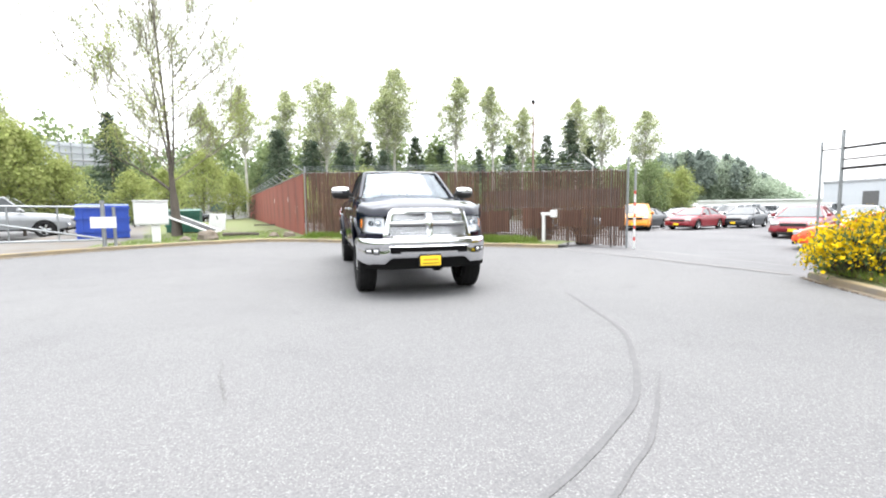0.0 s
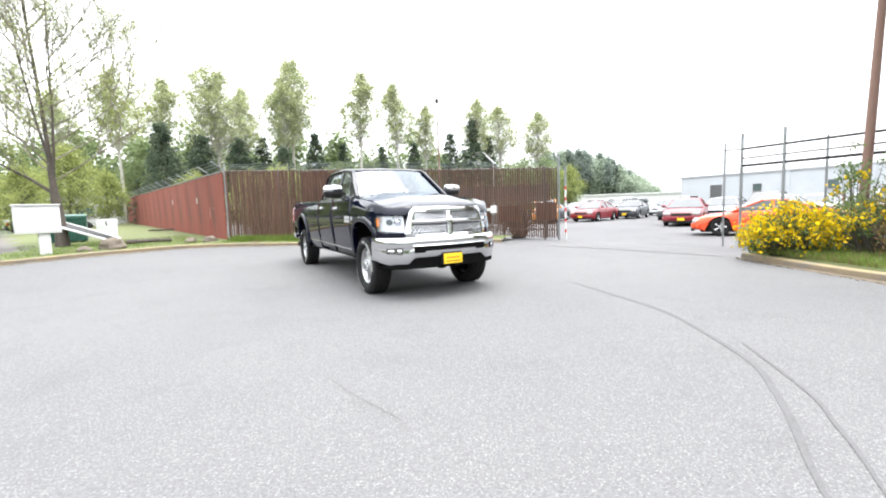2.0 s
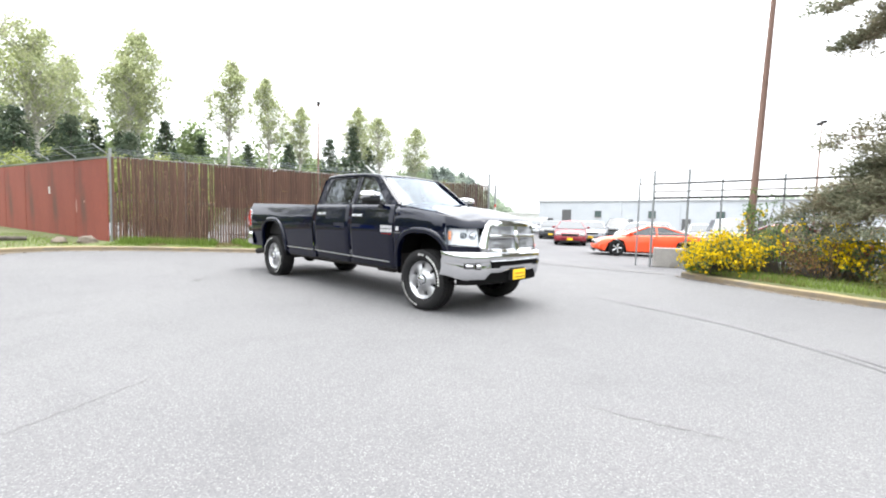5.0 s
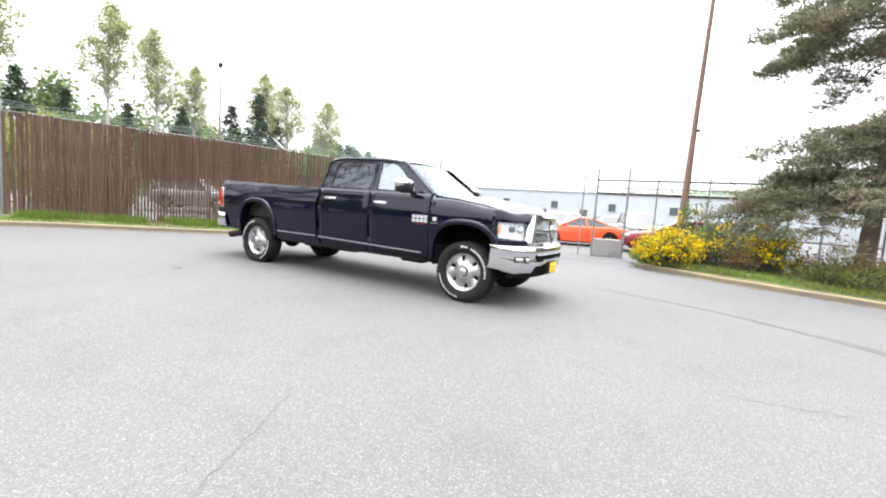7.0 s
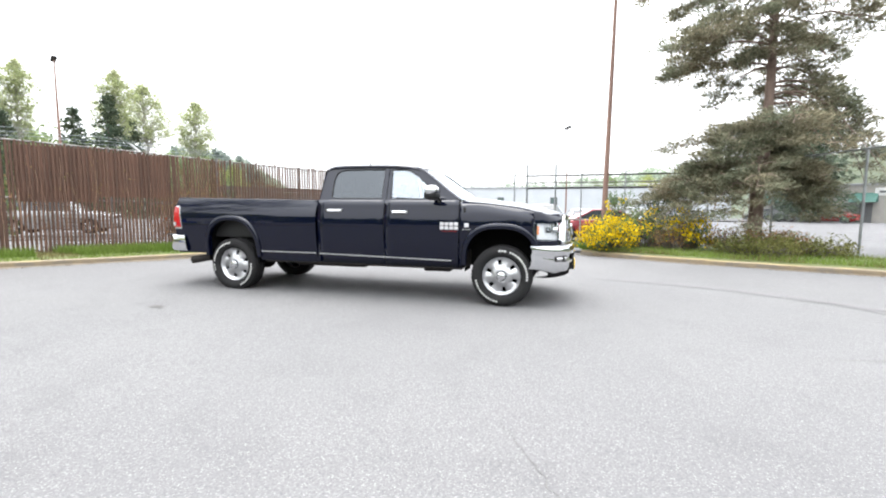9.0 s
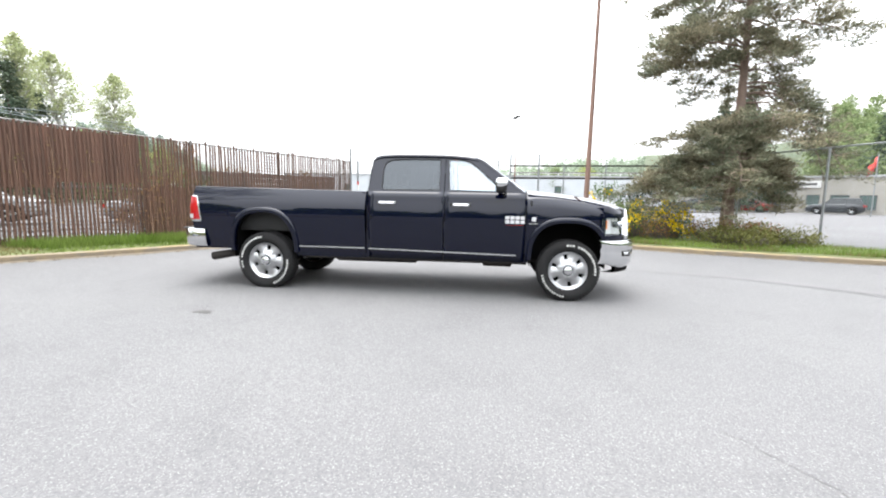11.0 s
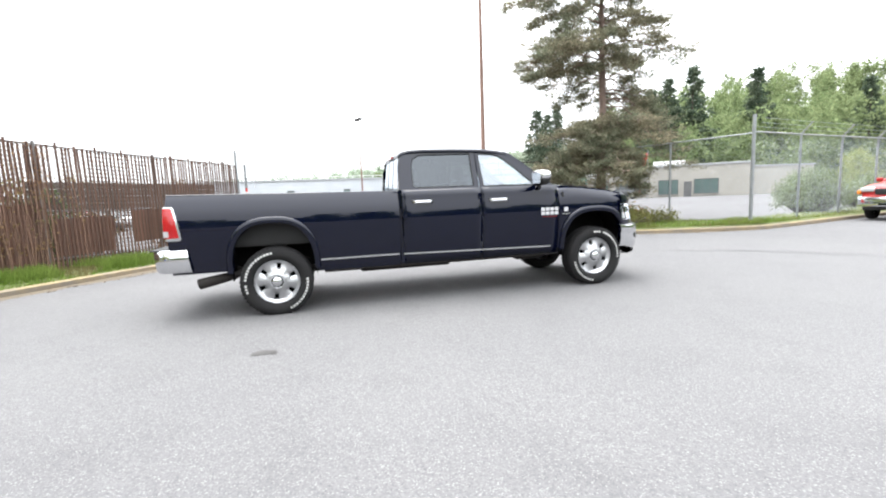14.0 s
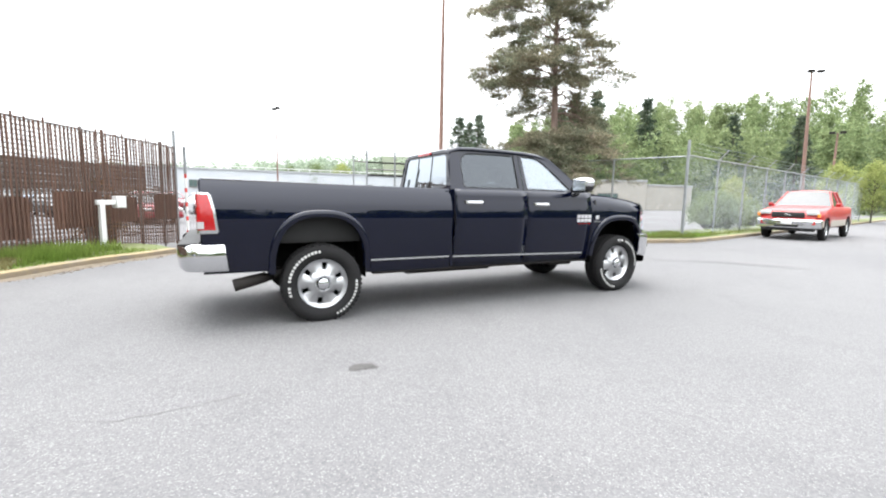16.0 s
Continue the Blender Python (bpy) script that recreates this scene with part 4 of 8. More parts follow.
part("roof", Build().box(-0.5, 60.5, -0.5, 12.5, 3.6, 4.1), WHITE_PAINT, roofs)

# ---- trees and shrubs ----
def add_leaf(bm, p, size, r, thin=1.0, aim=None, m=0):
    """One small leaf, turned at random or along aim."""
    d = Vector((r.gauss(0, 1), r.gauss(0, 1), r.gauss(0, 0.8)))
    if aim is not None:
        d = d * 0.45 + aim
    d.normalize()
    s = d.cross(Vector((r.gauss(0, 1), r.gauss(0, 1), r.gauss(0, 1)))).normalized() * size * 0.5 * thin
    d = d * size
    o = len(bm.v)
    bm.v.extend([tuple(p - d * 0.5), tuple(p + s), tuple(p + d * 0.5), tuple(p - s)])
    bm.f.append((o, o + 1, o + 2, o + 3))
    bm.m.append(m)


def clump(bm, c, rad, n, size, r, thin=0.6, flat=1.0, aim=None, m=0):
    for _ in range(n):
        v = Vector((r.gauss(0, 0.45), r.gauss(0, 0.45), r.gauss(0, 0.45) * flat)) * rad
        add_leaf(bm, Vector(c) + v, size * r.uniform(0.6, 1.3), r, thin, aim, m)


def broadleaf(label, seed, h, crown_lo, width, bark, leaf, clumps=60, per=22, size=0.3, taper=0.75, stems=1, lean=0.0, thin=0.7, cat="tree", name="tree", tight=(0.28, 0.5)):
    """Trunk with limbs, and a loose crown of leaf clumps with gaps. Built at the origin."""
    r = random.Random(seed)
    e = thing(name, label, cat)
    tr, cr = Build(), Build()
    for s in range(stems):
        ox, oy = (r.uniform(-0.8, 0.8), r.uniform(-0.8, 0.8)) if stems > 1 else (0, 0)
        lx, ly = lean + r.uniform(-0.05, 0.05) * h, r.uniform(-0.04, 0.04) * h
        hh = h * r.uniform(0.88, 1) if s else h
        axis = [Vector((ox + lx * t * t, oy + ly * t * t, hh * t - (0.4 if t == 0 else 0))) for t in (0, 0.2, 0.4, 0.6, 0.8, 0.97)]
        tr.path(axis, [h * 0.012 * (1.15 - t) for t in (0, 0.2, 0.4, 0.6, 0.8, 0.97)], 7)
        for _ in range(clumps // stems):
            t = lerp(crown_lo, 1.0, r.random() ** 0.9)
            k = (t - crown_lo) / (1 - crown_lo)
            prof = width * (math.sin(math.pi * min(k * 0.85 + 0.18, 1)) ** taper)
            a, q = r.uniform(0, 6.283), r.uniform(0.25, 1.0)
            base = Vector((ox + lx * t * t, oy + ly * t * t, hh * t))
            tip = base + Vector((math.cos(a) * prof * q, math.sin(a) * prof * q, r.uniform(0.0, 0.09) * hh * (1 - k)))
            if q > 0.35:
                start = base - Vector((0, 0, prof * 0.5))
                tr.path([start, start.lerp(tip, 0.55) + Vector((0, 0, -0.05 * prof)), tip], [h * 0.0032, h * 0.002, h * 0.0008], 4, 0, False)
            clump(cr, tip, width * r.uniform(*tight), per, size, r, thin)
    part("trunk", tr, bark, e, fix=False)
    part("crown", cr, leaf, e, smooth=0, fix=False)
    return e


def conifer(label, seed, h, width, leaf=None, size=0.35, tiers=26):
    """A spire of drooping branches with needle sprays."""
    r = random.Random(seed)
    e = thing("fir_tree", label, "tree")
    tr, cr = Build(), Build()
    tr.path([(0, 0, -0.4), (0, 0, h * 0.5), (0, 0, h)], [h * 0.016, h * 0.01, 0.02], 7)
    for i in range(tiers):
        k = i / tiers
        z = h * (0.10 + 0.9 * k)
        reach = width * (1 - k) ** 0.85 * r.uniform(0.75, 1.1) + 0.12
        for b in range(7 if k < 0.7 else 5):
            a = r.uniform(0, 6.283)
            d = Vector((math.cos(a), math.sin(a), -0.28))
            for q in (0.3, 0.5, 0.7, 0.9, 1.0):
                if r.random() < 0.87:
                    clump(cr, Vector((0, 0, z)) + d * reach * q + Vector((0, 0, r.uniform(-0.1, 0.1))), 0.2 * width * (1.1 - q * 0.5), 6, size, r, 0.32, 0.6, Vector((d.x, d.y, -0.5)))
    part("trunk", tr, BARK, e, fix=False)
    part("crown", cr, leaf or FIR_LEAF, e, smooth=0, fix=False)
    return e


def stand(proto, places):
    """Copies a kind to all its places (x, y, scale, turn, z) and moves the first there."""
    first = None
    for i, (x, y, s, t, z) in enumerate(places):
        m = pose(x, y, z, 0, 0, t) @ Matrix.Diagonal((s * (0.9 + 0.2 * ((i * 37) % 10) / 10), s, s, 1))
        if first is None:
            first = m
        else:
            copy_thing(proto, m)
    proto.matrix_basis = first


def polar(az, d):
    return d * math.sin(radians(az)), d * math.cos(radians(az))


pop_a = broadleaf("tall airy poplar with pale trunk and fresh spring leaves", 3, 22, 0.53, 4.0, PALE_BARK, POPLAR_LEAF, 150, 52, 0.29, 0.55, tight=(0.20, 0.36))
pop_b = broadleaf("tall slender poplar with sparse spring leaves", 5, 22, 0.54, 3.2, PALE_BARK, POPLAR_LEAF, 135, 48, 0.28, 0.65, tight=(0.20, 0.38))
pop_c = broadleaf("group of tall pale-stemmed poplars in new leaf", 9, 22, 0.52, 5.0, PALE_BARK, POPLAR_LEAF, 210, 50, 0.29, 0.5, 3, tight=(0.16, 0.30))
pa, pb, pc = [], [], []
for x, y, top, kind in ((-8.2, 55.9, 16.3, "b"), (0.4, 60.9, 19.9, "c"), (12.3, 75.8, 26.3, "a"), (18.7, 61.1, 20.9, "b"), (27.1, 67.4, 22.1, "b"), (33.9, 70.9, 19.6, "b"), (37.0, 59.3, 18.3, "b"), (42.9, 60.9, 18.1, "a"),
                        (49.9, 60.0, 17.3, "a"), (-5.7, 77.8, 22.0, "b"), (6.1, 81.8, 22.5, "b"), (10.8, 73.0, 21.5, "b"), (-18.2, 82.0, 20.0, "b"), (-30.0, 52.0, 14.6, "c"), (-31.5, 45.0, 14.6, "c")):
    {"a": pa, "b": pb, "c": pc}[kind].append((x, y, top / 23.2, (x * 17 + y * 5) % 360, 0))
for proto, pl in ((pop_a, pa), (pop_b, pb), (pop_c, pc)):
    stand(proto, pl)
fir = conifer("dark green conifer in the tree belt", 11, 12, 3.0, size=0.45)
fl = []
for az, el, d in ((-4.6, 9.9, 72), (-1.4, 9.0, 70), (2.8, 9.2, 74), (12.0, 9.6, 84), (5.9, 9.0, 86), (24.0, 8.4, 70), (28.5, 9.4, 68), (31.2, 11.0, 68), (33.4, 8.8, 72), (-21.1, 10.4, 44), (20, 8.0, 86), (15.3, 8.4, 84), (8.0, 8.0, 86)):
    x, y = polar(az, d)
    fl.append((x, y, (d * math.tan(radians(el)) + 1.3) / 12, az * 31 % 360, 0))
for az, el, d in ((121.0, 10.6, 62), (118.6, 10.2, 66), (119.8, 9.6, 64)):
    x, y = polar(az, d)
    fl.append((x - 4.1, y + 12.3, (d * math.tan(radians(el)) + 1.3) / 12, az * 31 % 360, 0))
for az, el, d in ((133.5, 13.2, 92), (130.9, 12.2, 90), (129.3, 11.2, 94), (139.5, 12.0, 105), (148, 9.6, 88), (153.5, 9.0, 82)):
    x, y = polar(az, d)
    fl.append((x - 5.2, y + 9.5, (d * math.tan(radians(el)) + 1.3) / 12, az * 31 % 360, 0))
stand(fir, fl)
broad_fir = conifer("broad dark green conifer behind the red wall", 17, 10, 3.6, size=0.40, tiers=34)
stand(broad_fir, [(-4.2, 50.5, 1.0, 20, 0), (-0.9, 58.0, 1.02, 140, 0), (2.9, 57.0, 1.0, 250, 0), (8.6, 62.0, 0.98, 75, 0)])
round_a = broadleaf("full spring-green broadleaf tree", 21, 9, 0.22, 3.3, BARK, SPRING_LEAF, 130, 50, 0.25, 0.55, tight=(0.22, 0.40))
round_b = broadleaf("dense mid-green broadleaf tree", 23, 10, 0.15, 3.6, BARK, WOOD_LEAF, 140, 46, 0.28, 0.5, tight=(0.22, 0.40))
ra, rb = [], []
for az, d, h, k in ((-13.0, 48, 6.8, "a"), (-10.0, 52, 6.8, "a"), (-7.2, 58, 7.0, "b"), (-5.0, 60, 7.2, "a"), (2.2, 66, 9.2, "a"), (6.6, 70, 9.5, "a"), (10.2, 76, 10.5, "b"), (14.8, 72, 11.5, "b"), (18.0, 76, 12.5, "b"), (21.5, 74, 8.5, "b"), (26.5, 80, 8.0, "b"), (37.8, 66, 9.5, "b"), (43.6, 80, 9.4, "a"), (42.0, 78, 8.6, "a"), (44.0, 90, 8.0, "b"), (40.5, 72, 11.0, "b"),
                    (-16.5, 42, 6.0, "a"), (-19.5, 36, 5.0, "a"), (-25.0, 34, 5.5, "a"), (-28.0, 33, 7.5, "a"), (-31.0, 32, 8.5, "a"), (-34.0, 30, 8.5, "a"), (-23.0, 52, 7.5, "b"), (-15.0, 64, 9.0, "b")):
    x, y = polar(az, d)
    (ra if k == "a" else rb).append((x, y, h / (9 if k == "a" else 10), az * 13 % 360, 0))
for az, d, h, k in ((150, 46, 4.3, "a"), (158.5, 52, 6.0, "a"), (161.0, 46, 5.5, "a"), (164.0, 44, 6.5, "b"), (100.5, 70, 7.8, "b"), (97.5, 95, 9.0, "b"), (104.0, 84, 8.5, "a"), (92.5, 100, 8.0, "b"), (88, 110, 8.0, "b")):
    x, y = polar(az, d)
    (ra if k == "a" else rb).append((x - 4.1, y + 12.3, h / (9 if k == "a" else 10), az * 13 % 360, 0))
BUSHES = [(0.9, 26.0, 0.36, 40, 0), (2.5, 27.0, 0.40, 130, 0), (4.2, 27.4, 0.34, 260, 0), (-1.6, 38.0, 0.46, 10, 0), (8.5, 40.0, 0.50, 80, 0)]
stand(round_a, ra[:1] + BUSHES + [(x, y, s * 0.78, t, z) for x, y, s, t, z in ra[1:]])
stand(round_b, rb[:1] + [(x, y, s * 0.72, t, z) for x, y, s, t, z in rb[1:]])


def far_wood(name, label, spots, leaf, seed, size, point=0.75):
    """Far woods: many crowns of leaf clumps as one mass."""
    r = random.Random(seed)
    bm = Build()
    for x, y, z, h, w in spots:
        for _ in range(26):
            k = r.random()
            a, q = r.uniform(0, 6.283), r.uniform(0.2, 1) * w * max(1 - (k * k if point < 1 else k) * point, 0.05)
            clump(bm, (x + q * math.cos(a), y + q * math.sin(a), z + h * (0.08 + 0.9 * k)), w * 0.5, 24, size, r, 0.8)
    ob = part(name, bm, leaf, smooth=0, fix=False)
    return tagged(ob, label, "woods", kind="stuff")


# wooded slope to the south: ground rising behind the offices
hill = Build()
HX, HY = 40, 14
for j in range(HY + 1):
    for i in range(HX + 1):
        az, d = 108 + 72 * i / HX, lerp(78, 210, j / HY)
        x, y = polar(az, d)
        hill.v.append((x - 5, y + 10, smooth01((d - 80) / 120) * (19 + 8 * smooth01((az - 112) / 22)) - 0.6))
for j in range(HY):
    for i in range(HX):
        a = j * (HX + 1) + i
        hill.f.append((a, a + 1, a + HX + 2, a + HX + 1))
        hill.m.append(0)
tagged(part("ground_slope", hill, SOIL, smooth=80), "green slope under the woods", "slope", kind="structure")
r_ = random.Random(77)
spots_a, spots_b = [], []
for k in range(560):
    az, d = r_.uniform(124, 178), r_.uniform(82, 190)
    x, y = polar(az, d)
    z = smooth01((d - 80) / 120) * (19 + 8 * smooth01((az - 112) / 22)) - 0.8
    h = r_.uniform(8.5, 14.5) * (0.85 if az < 132 else 1.0)
    (spots_a if noise.noise(Vector((x * 0.04, y * 0.04, 1))) > 0.12 else spots_b).append((x - 5, y + 10, z, h, r_.uniform(1.9, 3.0)))
spots_f = []
for k in range(230):
    az, d = r_.uniform(74, 124), r_.uniform(150, 230)
    x, y = polar(az, d)
    spots_f.append((x - 5, y + 10, 0.5, d * r_.uniform(0.05, 0.092) * curve([(74, 0.45), (88, 0.6), (100, 0.95), (124, 1.15)], az), r_.uniform(4.5, 6.5)))
far_wood("woodland", "far band of green trees behind the warehouse, haze painted into the leaves", spots_f, HAZE_LEAF, 12, 0.9)
far_wood("woodland", "bright green broadleaf woods on the slope", spots_a, SLOPE_LEAF, 5, 0.5)
far_wood("woodland", "mixed mid-green woods on the slope", spots_b, WOOD_LEAF, 6, 0.5)
spots_c = []
for k in range(120):
    t = r_.random()
    az, d = lerp(40.5, 54.2, t), r_.uniform(200, 260)
    x, y = polar(az, d)
    top = d * math.tan(radians(curve([(40, 6.6), (45, 6.8), (49, 5.6), (51.5, 4.0), (53.3, 2.4), (54.5, 1.0)], az))) * r_.uniform(0.6, 1.0)
    spots_c.append((x, y, top * 0.25, top * 0.75, r_.uniform(4, 6)))
# leaf colour carries the haze of the distance
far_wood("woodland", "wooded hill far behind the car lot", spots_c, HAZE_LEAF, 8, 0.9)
spots_g = []
for k in range(60):
    az, d = r_.uniform(41, 51.5), r_.uniform(195, 230)
    x, y = polar(az, d)
    top = d * math.tan(radians(curve([(40, 6.8), (45, 7.2), (49, 5.9), (51.5, 4.4)], az))) * r_.uniform(0.75, 1.0)
    spots_g.append((x, y, top * 0.45, top * 0.55, r_.uniform(2.2, 3.2)))
# needles paled in colour to stand for haze
far_wood("woodland", "dark conifers on the far hill, paled by painted haze", spots_g, FAR_FIR_HAZE_LEAF, 18, 0.8, 1.15)
# Unseen woods, added so the truck's side reflects a dark tree line.
spots_e = []
for k in range(120):
    az, d = r_.uniform(185, 318), r_.uniform(44, 62)
    x, y = polar(az, d)
    spots_e.append((x, y + 6, 0, r_.uniform(5, 9), r_.uniform(2.6, 4.2)))
far_wood("woodland", "unseen green woods added on the street side for reflections", spots_e, WOOD_LEAF, 10, 0.8)
spots_d = []
for k in range(170):
    az, d = r_.uniform(-40, 42), r_.uniform(86, 112)
    x, y = polar(az, d)
    spots_d.append((x, y, 0, r_.uniform(10.5, 17.5) * curve([(-40, 0.9), (22, 1.0), (32, 0.75), (42, 0.6)], az), r_.uniform(3, 4.6)))
far_wood("woodland", "dense woods behind the poplar belt", spots_d, WOOD_LEAF, 9, 0.7)

# sparse maple in young leaf beside the grey cabinet
r_ = random.Random(31)
maple = thing("maple_tree", "half-bare maple with sparse young leaves and fine upright twigs", "tree", -6.05, 21.6, 0.25)
mt, mw, ml, mg = Build(), Build(), Build(), Build()


def twig(p, d, ln, rad, depth, low):
    """A rising twig that forks twice and carries a few small leaves."""
    q = [p]
    for k in range(4):
        d = (d + Vector((r_.gauss(0, 0.09), r_.gauss(0, 0.09), 0.07))).normalized()
        q.append(q[-1] + d * ln / 4)
    mw.path(q, [rad, rad * 0.8, rad * 0.6, rad * 0.45, rad * 0.25], 5 if depth == 0 else 3, 0, False)
    for t in q[1:]:
        if r_.random() < (0.62 if low else 0.75):
            clump(ml if low else mg, t, 0.34 if low else 0.16, 7 if low else 4, 0.07 if low else 0.06, r_, 0.7)
    if depth < 3:
        for k in range((6, 4, 3)[depth]):
            i = r_.choice((1, 2, 2, 3, 3, 4))
            a = r_.uniform(0, 6.283)
            side = Vector((math.cos(a), math.sin(a), r_.uniform(0.1, 0.9)))
            twig(q[i], (d * 0.9 + side * 0.6).normalized(), ln * r_.uniform(0.40, 0.62), rad * 0.66, depth + 1, low)


mt.path([(0, 0, -0.3), (0.0, 0, 0.5), (-0.04, 0, 1.4), (-0.08, 0, 2.2), (-0.12, 0, 4.0), (-0.25, 0.05, 6.5), (-0.4, 0.1, 9.0), (-0.55, 0.1, 12.0)], [0.25, 0.19, 0.165, 0.11, 0.062, 0.042, 0.028, 0.01], 12)
mt.path([(-0.08, 0, 2.3), (0.06, -0.1, 3.4), (0.16, -0.15, 5.0), (0.24, -0.1, 7.4), (0.3, 0, 10.8)], [0.06, 0.045, 0.034, 0.024, 0.008], 9)
mt.path([(-0.1, 0, 3.0), (-0.36, 0.1, 4.4), (-0.62, 0.1, 6.4), (-0.8, 0.1, 9.0)], [0.05, 0.036, 0.026, 0.008], 8)
mt.path([(-0.05, 0, 1.9), (-0.7, 0.1, 2.45), (-1.5, 0.1, 3.0), (-2.3, 0.2, 3.4)], [0.065, 0.05, 0.034, 0.014], 8)
for k in range(46):
    z = lerp(2.4, 10.8, (k / 45) ** 0.9)
    a = k * 2.4 + r_.uniform(-0.4, 0.4)
    up = lerp(0.45, 1.3, k / 45)
    x0 = lerp(-0.08, -0.5, (z - 2.4) / 8.4) if k % 3 else lerp(0.02, 0.3, (z - 2.4) / 8.4)
    twig(Vector((x0, 0.03, z)), Vector((math.cos(a), math.sin(a), up)).normalized(), lerp(4.3, 3.4, (z - 2.4) / 8.4) * r_.uniform(0.75, 1.1), lerp(0.032, 0.017, k / 45), 0, z < 3.5)
for k in range(7):
    twig(Vector((-0.7 - 0.25 * k, 0.1, 2.45 + 0.16 * k)), Vector((r_.uniform(-0.8, 0.2), r_.gauss(0, 0.5), 0.9)).normalized(), r_.uniform(0.9, 1.7), 0.02, 1, True)
part("trunk", mt, BARK, maple, fix=False)
part("branchwork", mw, TWIG, maple, fix=False)
part("crown", ml, SPRING_LEAF, maple, "bright young leaves on the low branches", smooth=0, fix=False)
part("young_leaves", mg, POPLAR_LEAF, maple, "sparse pale young leaves", smooth=0, fix=False)

# large old pine on the planted verge
r_ = random.Random(44)
pine = thing("pine_tree", "large old pine with drooping brownish-green boughs", "tree", 9.35, 0.85, 0.18)
pt, pc_ = Build(), Build()
trunk_pts = [Vector(p) for p in ((0, 0, -0.3), (0.0, 0, 0.6), (0.1, -0.05, 1.6), (0.2, -0.2, 3.0), (0.3, -0.25, 5.0), (0.45, -0.3, 7.5), (0.5, -0.3, 9.5), (0.5, -0.35, 11.5), (0.5, -0.35, 13.0))]
pt.path(trunk_pts, [0.25, 0.19, 0.165, 0.14, 0.115, 0.085, 0.06, 0.04, 0.02], 12)


def trunk_at(z):
    for a, b in zip(trunk_pts, trunk_pts[1:]):
        if z <= b.z:
            return a.lerp(b, (z - a.z) / (b.z - a.z))
    return trunk_pts[-1]


def spray(c, d, n=36, rad=0.29, size=0.14):
    """A tuft of needles fanning out along d and a little upwards."""
    for _ in range(n):
        v = Vector((r_.gauss(0, 1), r_.gauss(0, 1), r_.gauss(0, 0.38))) * rad * 0.45
        add_leaf(pc_, c + v, size * r_.uniform(0.6, 1.3), r_, 0.2, Vector((d.x * 0.6 + v.x * 1.2, d.y * 0.6 + v.y * 1.2, 0.25 + v.z)))


def bough(z, az, ln, droop, tufts, rise=0.0, rad=0.045, start=0.30):
    """A limb that forks into branchlets, each ending in uneven tufts. az: degrees clockwise from +y."""
    p = trunk_at(z)
    d = Vector((math.sin(radians(az)), math.cos(radians(az)), 0))
    side = Vector((d.y, -d.x, 0))
    q = [p + d * ln * k / 7 + Vector((0, 0, rise * math.sin(k / 7 * 2.2) - droop * (k / 7) ** 2)) + Vector((r_.gauss(0, 0.05), r_.gauss(0, 0.05), r_.gauss(0, 0.04))) * (k > 0) for k in range(8)]
    pt.path(q, [rad * (1 - 0.11 * k) for k in range(8)], 5, 0, False)
    for k in range(tufts):
        t = lerp(start, 1.0, (k + r_.random()) / tufts)
        i = min(int(t * 7), 6)
        root = q[i].lerp(q[i + 1], t * 7 - i)
        sgn = 1 if k % 2 else -1
        tip = root + side * sgn * r_.uniform(0.15, 0.42) * ln * (1.1 - 0.6 * t) + d * r_.uniform(0.05, 0.25) * ln + Vector((0, 0, r_.uniform(-0.16, 0.08)))
        pt.path([root, root.lerp(tip, 0.5) + Vector((0, 0, 0.05)), tip], [0.016, 0.011, 0.005], 3, 0, False)
        for j in range(r_.choice((3, 4, 5, 5))):
            spray(root.lerp(tip, r_.uniform(0.35, 1.12)) + Vector((r_.gauss(0, 0.10), r_.gauss(0, 0.10), r_.gauss(0.0, 0.05))), (tip - root).normalized())


# drooping skirt of low boughs, fuller towards the driveway
for k in range(36):
    z = (1.9, 2.45, 3.0, 3.5)[k % 4] + r_.uniform(-0.12, 0.12)
    az = k * 137.5 + r_.uniform(-20, 20)
    toward = 0.5 + 0.5 * math.cos(radians(az + 25))
    bough(z, az, lerp(1.3, 2.7, toward) * r_.uniform(0.65, 1.05), r_.uniform(0.3, 1.2), 9, 0.3, 0.035)
for k in range(9):
    bough(r_.uniform(1.9, 2.9), r_.uniform(-75, 25), r_.uniform(2.2, 3.1), r_.uniform(0.9, 1.7), 9, 0.25, 0.035)
for k in range(7):
    bough(r_.uniform(4.2, 5.4), r_.uniform(150, 230), r_.uniform(1.9, 2.8), r_.uniform(1.6, 3.0), 9, 0.3, 0.035)
# crown above: boughs in uneven tiers, long to the north and south, the trunk bare between them
for tier in range(13):
    zt = 5.3 + tier * 0.62
    for k in range(7):
        az = k * 51 + tier * 23 + r_.uniform(-18, 18)
        west = max(0.0, math.cos(radians(az - 265)))
        ln = curve([(5.3, 3.3), (6.6, 3.4), (8.0, 2.9), (9.5, 2.3), (11.0, 1.6), (12.8, 0.9)], zt) * r_.choice((0.5, 0.75, 0.95, 1.05))
        if zt < 8.5:
            ln *= 1 - 0.62 * west
        bough(zt + r_.uniform(-0.18, 0.18), az, ln, r_.uniform(0.3, 1.25) * (1.0 if zt < 8 else 0.4), max(5, int(ln * 5.6)), r_.uniform(0.2, 0.6), 0.036, 0.42)
part("trunk", pt, PINE_BARK, pine, fix=False)
part("crown", pc_, PINE_LEAF, pine, smooth=0, fix=False)


